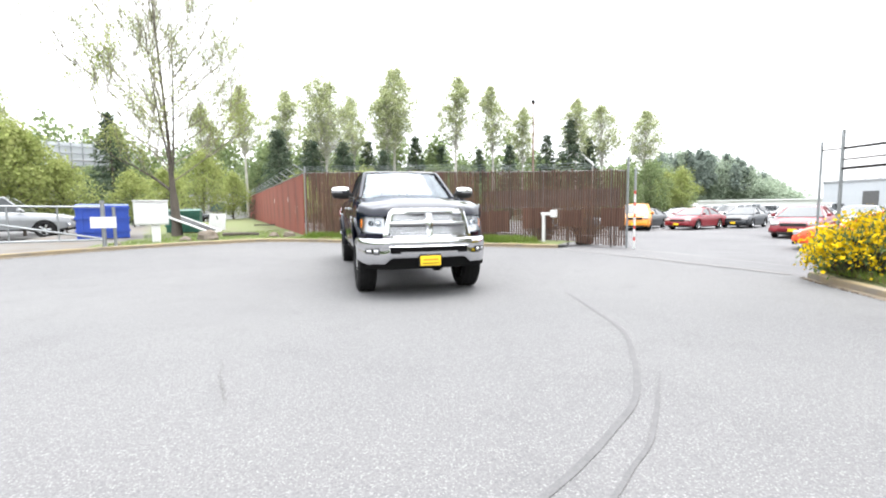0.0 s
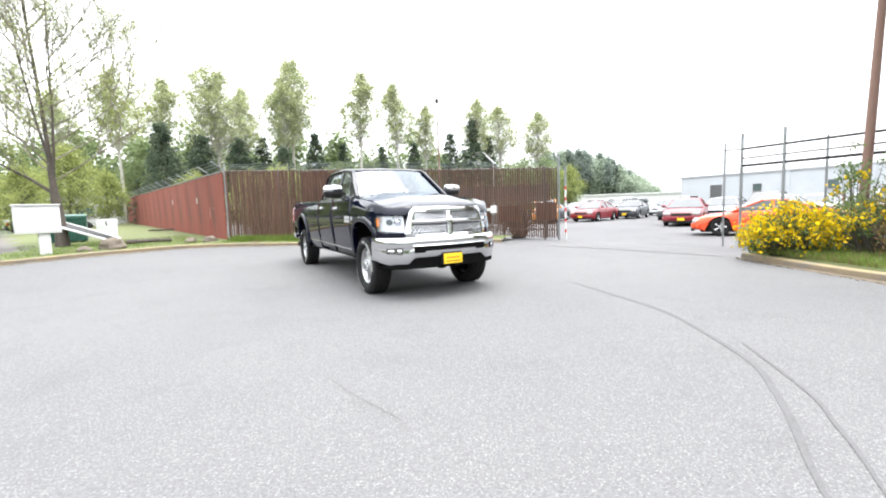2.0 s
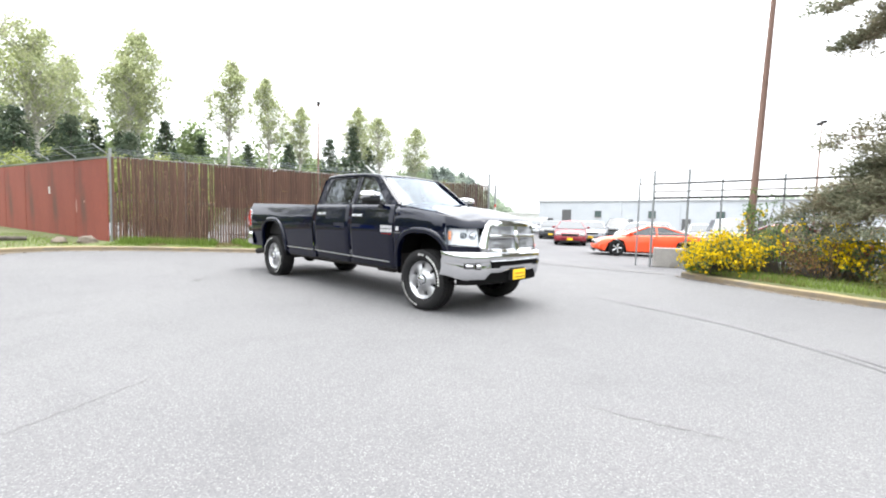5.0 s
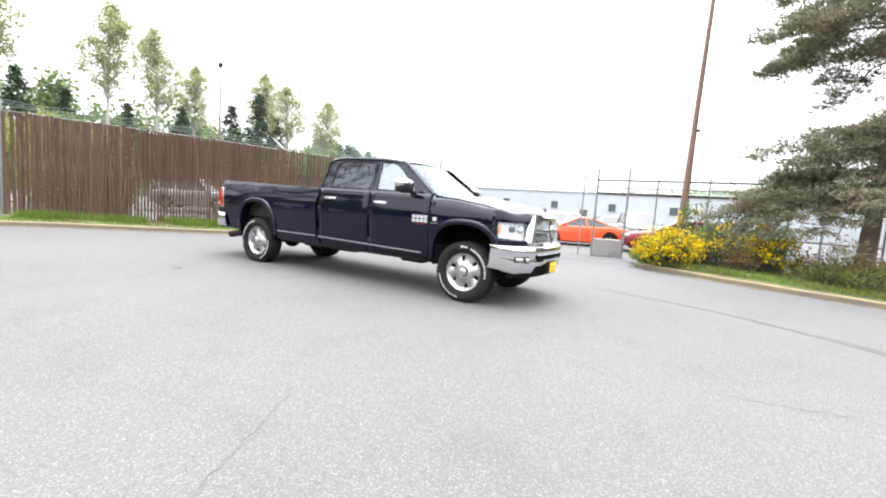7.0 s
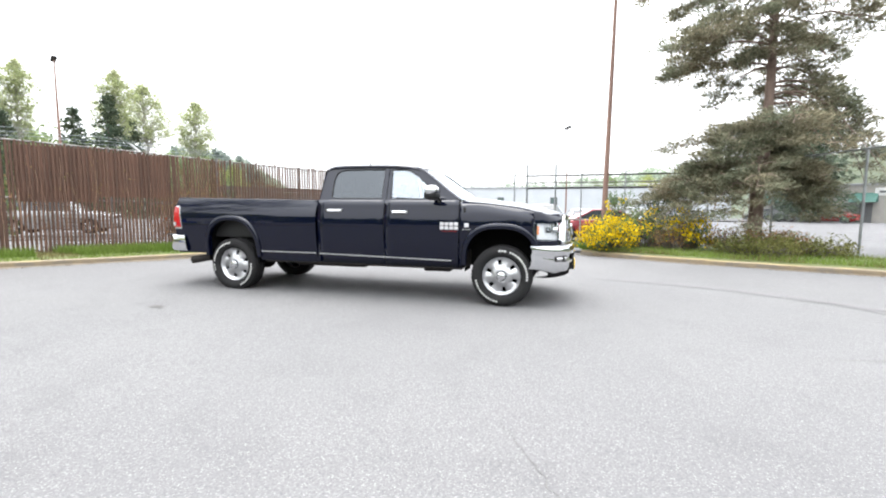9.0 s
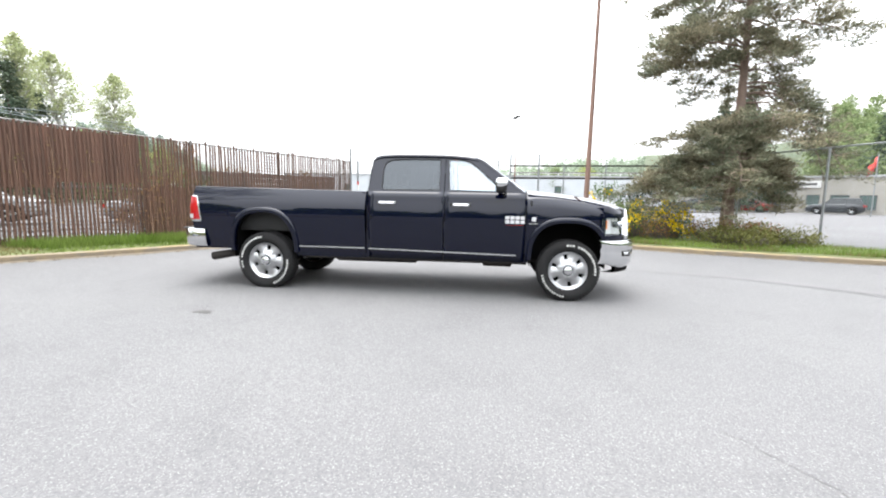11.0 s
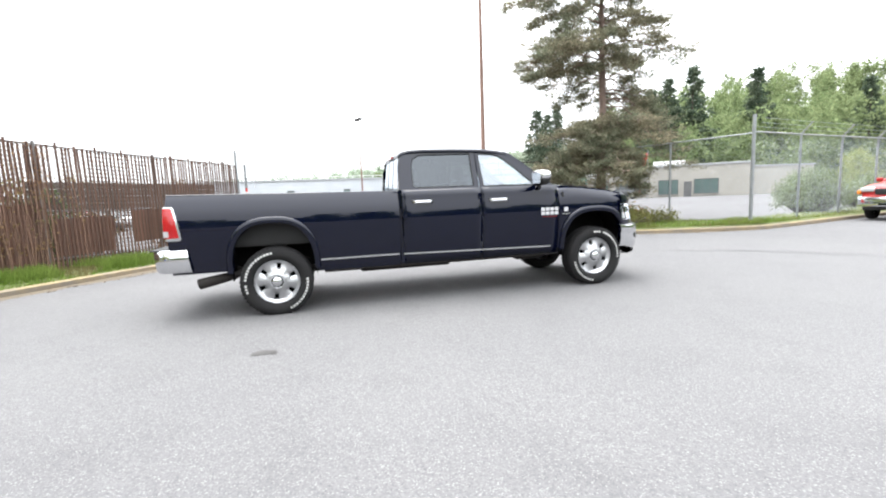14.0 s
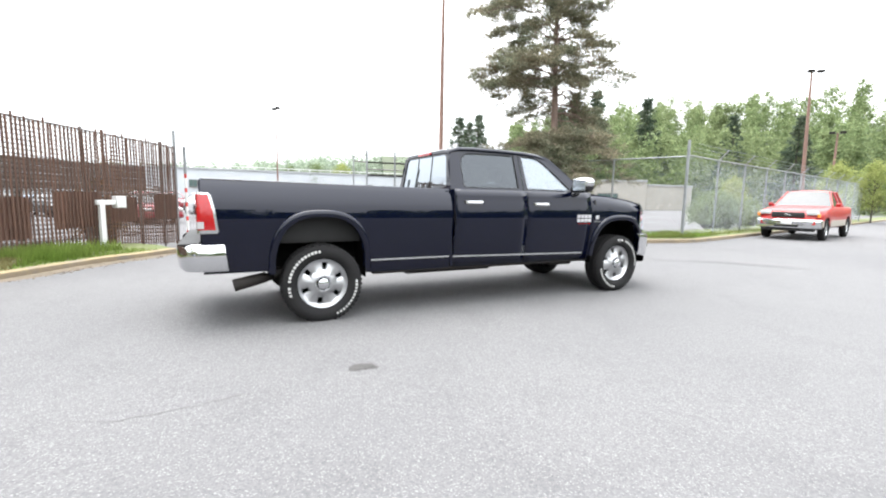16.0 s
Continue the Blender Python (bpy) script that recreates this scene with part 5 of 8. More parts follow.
def shrub(name, label, x, y, z, w, d, h, leaf, n, size, seed, flower=None, fn=0, stem=None, rz=0, upright=0.6, cat="shrub"):
    """A bush of stems with leaf clumps and, if given, flowers towards its outside."""
    r = random.Random(seed)
    e = thing(name, label, cat, x, y, z, rz)
    sm_, lf, fw = Build(), Build(), Build()
    for _ in range(n):
        a, q = r.uniform(0, 6.283), math.sqrt(r.random())
        k = r.uniform(0.25, 1.0)
        top = Vector((w * q * math.cos(a), d * q * math.sin(a), h * k * (1 - 0.45 * q * q)))
        root = Vector((top.x * 0.35, top.y * 0.35, -0.05))
        sm_.path([root, root.lerp(top, 0.6) + Vector((0, 0, 0.1 * h)), top], [0.012, 0.008, 0.003], 3, 0, False)
        clump(lf, top, 0.17 + 0.05 * w, 15, size, r, 0.35, 1.0, Vector((0, 0, upright)))
        if flower and (q > 0.35 or k > 0.6) and r.random() < fn:
            clump(fw, top + Vector((top.x * 0.05, top.y * 0.05, 0.04)), 0.17, 18, size * 0.8, r, 0.9, 1.0, Vector((0, 0, 0.3)))
    part("brushwood", sm_, stem or BARK, e, fix=False)
    part("foliage", lf, leaf, e, smooth=0, fix=False)
    if flower:
        part("blossom", fw, flower, e, "bright yellow flowers", smooth=0, fix=False)
    return e


shrub("broom_bush", "broom bush covered in bright yellow flowers", 8.05, 5.0, 0.13, 0.72, 0.74, 1.0, DARK_LEAF, 210, 0.075, 51, BROOM_FLOWER, 0.9)
shrub("broom_bush", "green broom bush with scattered yellow flowers", 8.75, 3.9, 0.17, 0.8, 0.9, 1.1, DARK_LEAF, 130, 0.08, 52, BROOM_FLOWER, 0.2)
shrub("broom_bush", "tall thin broom stems with a few flowers", 9.7, 4.6, 0.12, 0.6, 0.6, 2.1, DARK_LEAF, 60, 0.10, 53, BROOM_FLOWER, 0.25)
shrub("broom_bush", "broom bush with yellow flowers on its upper stems", 8.6, 2.75, 0.18, 0.55, 0.6, 1.15, DARK_LEAF, 110, 0.08, 54, BROOM_FLOWER, 0.6)
shrub("shrub", "brown twiggy shrub among the broom", 8.3, 3.2, 0.18, 0.5, 0.6, 0.85, BRONZE_LEAF, 80, 0.07, 55)
shrub("shrub", "dark evergreen sapling behind the broom", 10.3, 3.3, 0.12, 0.7, 0.7, 2.0, FIR_LEAF, 90, 0.12, 56)
shrub("low_shrub", "low bronze and green shrub under the pine", 8.4, 1.3, 0.19, 1.3, 0.9, 0.62, BRONZE_LEAF, 170, 0.09, 57, None, 0, None, 60, 0.2)
shrub("low_shrub", "low yellowish-green shrub under the pine", 7.7, 0.4, 0.19, 1.1, 0.8, 0.5, OLIVE_LEAF, 170, 0.085, 58, None, 0, None, 30, 0.2)
shrub("low_shrub", "low green shrub beside the chain-link fence", 7.2, 1.6, 0.19, 1.0, 0.7, 0.45, OLIVE_LEAF, 150, 0.085, 59, None, 0, None, 40, 0.2)
shrub("shrub", "rounded green shrub behind the chain-link fence", 8.15, -7.8, 0.12, 1.2, 1.1, 1.75, SLOPE_LEAF, 760, 0.09, 60)
shrub("shrub", "small rounded green shrub behind the chain-link fence", 10.9, -15.2, 0.0, 1.0, 1.0, 1.5, SLOPE_LEAF, 300, 0.10, 61)
shrub("shrub", "rusty autumn-coloured shrub behind the slats", 9.0, 17.2, -0.05, 1.1, 0.8, 2.5, BRONZE_LEAF, 130, 0.10, 62)


def blades(name, label, spots, mat, seed, lo, hi):
    r = random.Random(seed)
    bm = Build()
    for x, y, z in spots:
        a, h, w = r.uniform(0, 6.283), r.uniform(lo, hi), r.uniform(0.004, 0.009)
        lx, ly = r.gauss(0, 0.35) * h, r.gauss(0, 0.35) * h
        o = len(bm.v)
        bm.v.extend([(x - w * math.cos(a), y - w * math.sin(a), z - 0.01), (x + w * math.cos(a), y + w * math.sin(a), z - 0.01), (x + lx, y + ly, z + h)])
        bm.f.append((o, o + 1, o + 2))
        bm.m.append(0)
    return tagged(part(name, bm, mat, smooth=0, fix=False), label, "grass", kind="stuff")


r_ = random.Random(91)
near, tall, dry, right = [], [], [], []
for _ in range(30000):
    i = r_.randrange(len(kb) - 1)
    uu = r_.random()
    p0, b0 = kb[i].lerp(kb[i + 1], uu), back_line[i].lerp(back_line[i + 1], uu)
    ln = (b0 - p0).length
    t = r_.random() * min(1.0, 7.0 / ln)
    p = p0.lerp(b0, t)
    z = lerp(ground_z(p.x, p.y) + 0.115, back_z(p.x, p.y), smooth01(min(t * 3, 1)))
    if p.x > 7.3 or yard(p.x - 0.1, p.y):
        continue
    if noise.noise(Vector((p.x * 0.8, p.y * 0.8, 9))) > 0.32:
        dry.append((p.x, p.y, z))
    elif p.x > -1.2 and ln * (1 - t) < 1.25:
        tall.append((p.x, p.y, z))
    else:
        near.append((p.x, p.y, z))
for _ in range(16000):
    i = r_.randrange(len(kr) - 2)
    if kr[i].y < -14:
        continue
    uu = r_.random()
    p = kr[i].lerp(kr[i + 1], uu).lerp(right_back[i].lerp(right_back[i + 1], uu), r_.random() ** 1.5)
    right.append((p.x, p.y, 0.17 if p.x < 9 else 0.11))
blades("grass", "short mown grass on the verge", near, GRASS, 1, 0.03, 0.09)
blades("tall_grass", "long bright green grass at the foot of the fence", tall * 2, GRASS, 2, 0.08, 0.26)
blades("dry_grass", "dry straw-coloured grass patches", dry, DRY_GRASS, 3, 0.03, 0.10)
blades("grass", "rough green grass on the planted verge", right, GRASS, 4, 0.04, 0.16)
blades("dry_grass", "dry brown weeds on the planted verge", [(x + 0.03, y + 0.05, z) for x, y, z in right if noise.noise(Vector((x * 0.9, y * 0.9, 4))) > -0.15], DRY_GRASS, 5, 0.03, 0.13)


# scrub growing up behind the slats
FENCE_BACK = Vector((-FENCE_DIR.y, FENCE_DIR.x))
for s_, off, w_, h_, lf, seed in ((1.2, 0.9, 0.9, 2.6, DARK_LEAF, 71), (2.2, 0.9, 0.7, 2.5, DARK_LEAF, 72), (6.7, 0.85, 0.9, 2.4, BRONZE_LEAF, 73), (7.7, 0.9, 0.8, 1.9, DARK_LEAF, 74), (11.4, 1.1, 0.8, 2.35, BRONZE_LEAF, 75)):
    p = FENCE_A + FENCE_DIR * s_ + FENCE_BACK * off
    shrub("shrub", "bronze-brown scrub growing behind the rusty slats" if lf == BRONZE_LEAF else "green scrub growing behind the rusty slats", p.x, p.y, back_z(p.x, p.y) - 0.1, w_, 0.55, h_, lf, 170, 0.10, seed, None, 0, None, -31)

# dead vines and brambles on the slatted fence
r_ = random.Random(66)
vines, vl = Build(), Build()
for k in range(190):
    sv = r_.choice((r_.uniform(0.2, 3.2), r_.uniform(0.2, 2.6), r_.gauss(6.7, 0.5), r_.uniform(2.0, 7.5)))
    sv = min(max(sv, 0.1), 8.5)
    top = min(fence_top(sv) + 0.08, fence_base(sv) + r_.choice((r_.uniform(0.5, 1.5), r_.uniform(1.2, 2.7), r_.uniform(1.2, 2.7))))
    z, w = fence_base(sv) - 0.02 + (r_.uniform(0.4, 1.5) if r_.random() < 0.35 else 0), sv
    q = []
    off = r_.uniform(0.02, 0.10)
    while z < top:
        q.append((w, -off - abs(r_.gauss(0, 0.02)), z))
        z += 0.26
        w += r_.gauss(0, 0.022)
    if len(q) > 2:
        vines.path(q, [r_.uniform(0.002, 0.0045)] * len(q), 3, 0, False)
        for p in q[2:]:
            if r_.random() < 0.30 * (1.6 if 3.5 < sv < 9 else 0.5):
                clump(vl, p, 0.13, 4, 0.05, r_, 0.7)
ve = thing("dead_vine", "brown dead vines and brambles climbing the slatted fence", "vines", FENCE_A.x, FENCE_A.y, 0, math.degrees(math.atan2(FENCE_DIR.y, FENCE_DIR.x)))
part("bramble", vines, DEAD_VINE, ve, fix=False, smooth=0)
part("foliage", vl, BRONZE_LEAF, ve, "withered bronze leaves", smooth=0, fix=False)

# ---- black pickup truck in the middle of the circle; front towards -y ----
truck = thing("pickup_truck", "glossy black crew-cab pickup truck with chrome trim", "pickup truck", 1.405, 7.07, 0)
truck.matrix_basis = truck.matrix_basis @ Matrix.Diagonal((0.957, 1, 1, 1))
ZC, N_ARCH = 0.55, 2.6


def body_x(z):
    return curve([(0.46, 0.88), (0.50, 0.905), (0.56, 0.925), (0.64, 0.942), (0.74, 0.958), (0.85, 0.972), (0.95, 0.982), (1.04, 0.990), (1.10, 0.992), (1.16, 0.989), (1.22, 0.981), (1.28, 0.970), (1.34, 0.957), (1.40, 0.943), (1.44, 0.932), (1.50, 0.910)], z)


def door_x(z):
    return body_x(min(z, 1.33)) - 0.09 * max(0.0, z - 1.33)


def arch(u, uc, a, b):
    k = abs(u - uc) / a
    return ZC + b * max(1 - k ** N_ARCH, 0.0) ** (1 / N_ARCH)


def panel_side(name, sx, cols, zb, zt, xf, rows=12, label="", mat=None):
    """A curved body panel over columns of u between a lower and an upper edge."""
    rings = [[(sx * xf(lerp(zb(u), zt(u), j / rows), u), u, lerp(zb(u), zt(u), j / rows)) for j in range(rows + 1)] for u in cols]
    return part(name, Build().rings(rings, 0, False, False), mat or BLACK_PAINT, truck, label, smooth=50, solid=0.012)


def span(a, b, n):
    return [lerp(a, b, i / n) for i in range(n + 1)]


def cosspan(a, b, n):
    return [a + (b - a) * (0.5 - 0.5 * math.cos(math.pi * i / n)) for i in range(n + 1)]


def hood_edge(u):
    return curve([(-0.62, 1.235), (-0.5, 1.283), (-0.2, 1.345), (0.2, 1.395), (0.62, 1.425)], u)


def fender_x(z, u):
    t = max(0.0, (z - (hood_edge(u) - 0.13)) / 0.13)
    w = body_x(z) - (0.05 * smooth01((-0.2 - u) / 0.35))
    return w - (w - 0.89) * t * t


def bed_top(u):
    return lerp(1.435, 1.475, (u - 2.8) / 2.6)


def bed_x(z, u):
    t = max(0.0, (z - (bed_top(u) - 0.25)) / 0.25)
    return body_x(z) - 0.052 * t * t


for sx in (-1, 1):
    # front fender in three runs around the wheel arch
    panel_side("front_fender", sx, span(-0.46, 0.582, 30), lambda u: arch(u, 0.02, 0.50, 0.54) if -0.47 < u < 0.519 else 0.50, hood_edge, fender_x)
    panel_side("front_door", sx, span(0.594, 1.692, 10), lambda u: 0.50, lambda u: 1.44, lambda z, u: door_x(z))
    panel_side("rear_door", sx, span(1.704, 2.752, 10), lambda u: 0.50, lambda u: 1.44, lambda z, u: door_x(z))
    b_ = Build()
    MID = 1.19
    b_.rings([[(sx * bed_x(lerp(MID, bed_top(u), j / 8), u), u, lerp(MID, bed_top(u), j / 8)) for j in range(9)] for u in span(2.800, 5.40, 26)], 0, False, False)
    for cols, zb in ((span(2.800, 3.83, 8), lambda u: 0.50), (cosspan(3.83, 4.79, 30), lambda u: arch(u, 4.31, 0.48, 0.60)), (span(4.79, 5.40, 6), lambda u: 0.575)):
        b_.rings([[(sx * bed_x(lerp(zb(u), MID, j / 12), u), u, lerp(zb(u), MID, j / 12)) for j in range(13)] for u in cols], 0, False, False)
    part("bed_side", b_, BLACK_PAINT, truck, smooth=50)
    part("bed_rail", Build().rings([[(sx * x, u, bed_top(u) + dz) for x, dz in ((0.880, -0.004), (0.872, 0.003), (0.85, 0.005), (0.81, 0.004), (0.80, -0.05))] for u in span(2.8, 5.40, 8)], 0, False, False), BLACK_PAINT, truck)
    part("bed_inner_wall", Build().box(sx * 0.80, sx * 0.815, 2.86, 5.33, 0.86, 1.44), BLACK_PLASTIC, truck)
    # wheel arch flares
    for uc, ao, bo, ai, bi in ((0.02, 0.545, 0.585, 0.475, 0.505), (4.31, 0.525, 0.645, 0.455, 0.565)):
        rings = []
        for k in range(41):
            th = math.pi * k / 40
            cu, cz = math.copysign(abs(math.cos(th)) ** (2 / N_ARCH), math.cos(th)), math.sin(th) ** (2 / N_ARCH)
            ring = []
            for q, dx in ((1.0, -0.004), (0.97, 0.018), (0.80, 0.034), (0.30, 0.036), (0.05, 0.028), (0.0, 0.0), (0.02, -0.05)):
                u, z = uc - cu * lerp(ai, ao, q), ZC + cz * lerp(bi, bo, q)
                if k in (0, 40):
                    z -= 0.0
                ring.append((sx * (body_x(max(z, 0.6)) - (0.05 * smooth01((-0.2 - u) / 0.35)) + dx), u, z))
            rings.append(ring)
        part("wheel_arch_flare", Build().rings(rings, 0, False, False), BLACK_PAINT, truck, smooth=50)
        liner = []
        for k in range(21):
            th = math.pi * k / 20
            cu, cz = math.copysign(abs(math.cos(th)) ** (2 / N_ARCH), math.cos(th)), math.sin(th) ** (2 / N_ARCH)
            liner.append([(sx * x, uc - cu * (ai + 0.02), ZC - 0.1 * (k in (0, 20)) + cz * (bi + 0.02)) for x in (0.93, 0.5)])
        # well surfaces coloured near-black to deepen the shade in the arch
        part("wheel_well", Build().rings(liner, 0, False, False), MATT_BLACK, truck)
        part("wheel_well_wall", Build().box(sx * 0.49, sx * 0.50, uc - 0.5, uc + 0.5, 0.5, 1.15), MATT_BLACK, truck)

    # glasshouse: door frames with their panes
    def glass_x(z):
        return lerp(0.876, 0.705, (z - 1.44) / 0.46)

    def star_ring(outer, inner, n=56):
        cu, cz = sum(p[0] for p in inner) / len(inner), sum(p[1] for p in inner) / len(inner)

        def hit(poly, ang):
            dx, dz = math.cos(ang), math.sin(ang)
            best = None
            for (a, b), (c, d) in zip(poly, poly[1:] + poly[:1]):
                ex, ez = c - a, d - b
                den = dx * ez - dz * ex
                if abs(den) < 1e-9:
                    continue
                t = ((a - cu) * ez - (b - cz) * ex) / den
                s = ((a - cu) * dz - (b - cz) * dx) / den
                if t > 0 and -1e-6 <= s <= 1 + 1e-6:
                    best = t if best is None else max(best, t)
            return cu + dx * best, cz + dz * best
        angs = sorted({round(math.atan2(p[1] - cz, p[0] - cu), 4) for p in outer + inner} | {round(-math.pi + 2 * math.pi * k / n, 4) for k in range(n)})
        return [hit(outer, a) for a in angs], [hit(inner, a) for a in angs]

    rear_out = [(1.704, 1.43), (2.775, 1.43), (2.765, 1.74), (2.73, 1.875), (2.65, 1.935), (2.45, 1.95), (1.704, 1.955)]
    rear_in = [(1.77, 1.468), (2.555, 1.468), (2.585, 1.50), (2.585, 1.74), (2.555, 1.84), (2.48, 1.885), (2.35, 1.895), (1.77, 1.897)]
    front_out = [(0.60, 1.43), (1.692, 1.43), (1.692, 1.95), (1.42, 1.945), (1.27, 1.915), (1.14, 1.825), (0.93, 1.66), (0.66, 1.475)]
    front_in = [(0.93, 1.458), (1.63, 1.468), (1.655, 1.892), (1.46, 1.888), (1.36, 1.86), (1.25, 1.785), (1.06, 1.615), (0.91, 1.48)]
    for nm, po, pi_, gm in (("rear_door_frame", rear_out, rear_in, TINTED), ("front_door_frame", front_out, front_in, GLASS)):
        ro, ri = star_ring(po, pi_)
        fr = Build().rings([[(sx * glass_x(z), u, z) for u, z in ro + ro[:1]], [(sx * (glass_x(z) - 0.002), u, z) for u, z in ri + ri[:1]], [(sx * (glass_x(z) - 0.03), u, z) for u, z in ri + ri[:1]]], 0, False, False)
        part(nm, fr, BLACK_PAINT, truck, smooth=40)
        pane = part("side_window", Build().add([(sx * (glass_x(z) - 0.016), u, z) for u, z in ri], [tuple(range(len(ri)))]), gm, truck, "dark tinted glass" if gm == TINTED else "clear glass", smooth=0)
        pane.visible_shadow = False
        seal = Build().path([(sx * (glass_x(z) - 0.006), u, z) for u, z in ri + ri[:1]], 0.007, 5)
        part("window_seal", seal, BLACK_PLASTIC, truck)
    # handles, mirrors, trim
    for u0, u1, z in ((1.34, 1.58, 1.27), (2.37, 2.61, 1.285)):
        x_ = door_x(z)
        part("door_handle", Build().rings([[(sx * (x_ + dx), u, z + dz) for dx, dz in ((0.002, -0.02), (d_, -0.018), (d_ + 0.008, 0), (d_, 0.018), (0.002, 0.02))] for u, d_ in ((u0, 0.004), (u0 + 0.02, 0.028), (u0 + 0.12, 0.036), (u1 - 0.02, 0.028), (u1, 0.004))], 0, True, True), CHROME, truck, "chrome handle")
        part("handle_recess", Build().box(sx * (x_ - 0.02), sx * (x_ + 0.003), u0 - 0.02, u1 + 0.03, z - 0.03, z + 0.03), BLACK_PLASTIC, truck, bevel=0.01)
    part("rocker_trim", Build().box(sx * 0.925, sx * 0.945, 0.70, 2.76, 0.596, 0.614, 0, Matrix(((1, 0, 0, 0), (0, 1, 0, 0), (0, 0.018, 1, -0.018), (0, 0, 0, 1)))), SATIN_CHROME, truck, "thin chrome strip")
    part("bed_trim", Build().box(sx * 0.932, sx * 0.952, 2.82, 3.78, 0.632, 0.650), SATIN_CHROME, truck, "thin chrome strip")
    arm = Build()
    for dz in (0.0, -0.05):
        arm.path([(sx * 0.93, 0.86, 1.44 + dz), (sx * 1.02, 0.88, 1.47 + dz)], 0.018, 8)
    part("mirror_arm", arm, BLACK_PLASTIC, truck)

    def mirror_ring(x, k, lo, hi):
        return [(sx * x, 0.93 + k * a, lerp(lo, hi, b)) for a, b in ((-0.085, 0.35), (-0.075, 0.8), (-0.03, 1.0), (0.04, 0.97), (0.062, 0.8), (0.062, 0.15), (0.03, 0.0), (-0.04, 0.04))]
    part("mirror_housing", Build().rings([mirror_ring(0.93, 0.35, 1.44, 1.50), mirror_ring(0.985, 0.6, 1.455, 1.545), mirror_ring(1.01, 0.95, 1.435, 1.60), mirror_ring(1.14, 1.0, 1.43, 1.61), mirror_ring(1.27, 0.95, 1.445, 1.60), mirror_ring(1.30, 0.6, 1.48, 1.57)]), BLACK_PLASTIC, truck, smooth=60)
    part("mirror_cap", Build().rings([mirror_ring(1.005, 0.9, 1.515, 1.615), mirror_ring(1.02, 1.06, 1.50, 1.63), mirror_ring(1.14, 1.10, 1.495, 1.638), mirror_ring(1.275, 1.04, 1.505, 1.625), mirror_ring(1.305, 0.7, 1.52, 1.60)]), CHROME, truck, "chrome mirror cap", smooth=60)
    part("mirror_glass", Build().box(sx * 1.03, sx * 1.27, 0.995, 1.0, 1.46, 1.60), CHROME, truck, bevel=0.01)
    # door badges: plain bright blocks and a small emblem
    x_ = body_x(1.08) + 0.003
    bars = []
    for row, (z0, z1, cells) in enumerate(((1.085, 1.135, 4), (1.03, 1.08, 4))):
        for c in range(cells):
            u0 = 0.60 + c * 0.067
            bars.append((u0, u0 + 0.056, z0, z1))
    for u0, u1, z0, z1 in bars:
        part("badge_block", Build().box(sx * x_, sx * (x_ + 0.006), u0, u1, z0 + 0.006, z1), BADGE, truck, "silver badge block", bevel=0.002)
    part("badge_bar", Build().box(sx * x_, sx * (x_ + 0.006), 0.62, 0.84, 1.012, 1.017), RED_LENS, truck, "thin red badge bar")
    part("emblem", Build().box(sx * (x_ + 0.002), sx * (x_ + 0.008), 0.45, 0.51, 1.07, 1.125), BADGE, truck, "small silver emblem", bevel=0.008)
    part("badge_bar", Build().box(sx * (x_ + 0.002), sx * (x_ + 0.007), 0.42, 0.54, 1.035, 1.047), SATIN_CHROME, truck, "silver badge bar")
    part("fender_vent", Build().box(sx * 0.962, sx * 0.972, 0.50, 0.53, 1.27, 1.34), BLACK_PLASTIC, truck)
    # tail lamps
    def lamp_ring(z, lead, out, back):
        bx_ = body_x(z) - 0.035 * max(0.0, (z - 1.28) / 0.1) ** 2
        return [(sx * x, u, z) for x, u in ((bx_ - 0.015, lead), (bx_ + 0.005 + out, lead + 0.004), (bx_ + 0.006 + out, 5.395), (bx_ - 0.006 + out, 5.42 + back), (bx_ - 0.035, 5.435 + back), (0.80, 5.44 + back), (0.79, 5.40), (bx_ - 0.06, lead))]
    lamp = part("tail_lamp", Build().rings([lamp_ring(0.965, 5.268, 0, 0), lamp_ring(0.985, 5.254, 0.002, 0), lamp_ring(1.18, 5.278, 0.002, 0), lamp_ring(1.32, 5.312, 0.0, 0), lamp_ring(1.345, 5.335, -0.004, 0)]), SATIN_CHROME, truck, "chrome-edged red tail lamp", smooth=40)
    part("red_lens", Build().rings([lamp_ring(0.998, 5.278, 0.006, 0.006), lamp_ring(1.18, 5.300, 0.007, 0.006), lamp_ring(1.328, 5.334, 0.005, 0.006)]), RED_LENS, lamp, "red lens", smooth=40)
    part("reverse_lens", Build().rings([lamp_ring(1.012, 5.375, 0.010, 0.010), lamp_ring(1.075, 5.375, 0.010, 0.010)]), WHITE_LENS, lamp, "white reversing lens", smooth=40)

# hood with a raised centre
NOSE = [(0.0, -0.86), (0.35, -0.85), (0.6, -0.80), (0.75, -0.73), (0.87, -0.62), (0.95, -0.48), (0.985, -0.40)]


def nose(x):
    return curve(NOSE, abs(x))


def hood_z(x, u):
    base = curve([(-0.78, 1.25), (-0.74, 1.275), (-0.66, 1.305), (-0.5, 1.343), (-0.2, 1.397), (0.2, 1.442), (0.5, 1.47), (0.6, 1.478)], u)
    dome = 0.016 * smooth01((0.56 - abs(x)) / 0.26) * smooth01((u + 0.72) / 0.5)
    return lerp(base, min(base, hood_edge(u) + 0.004), smooth01((abs(x) - 0.36) / 0.53)) + dome


def hood_front(x):
    return nose(x) + 0.085


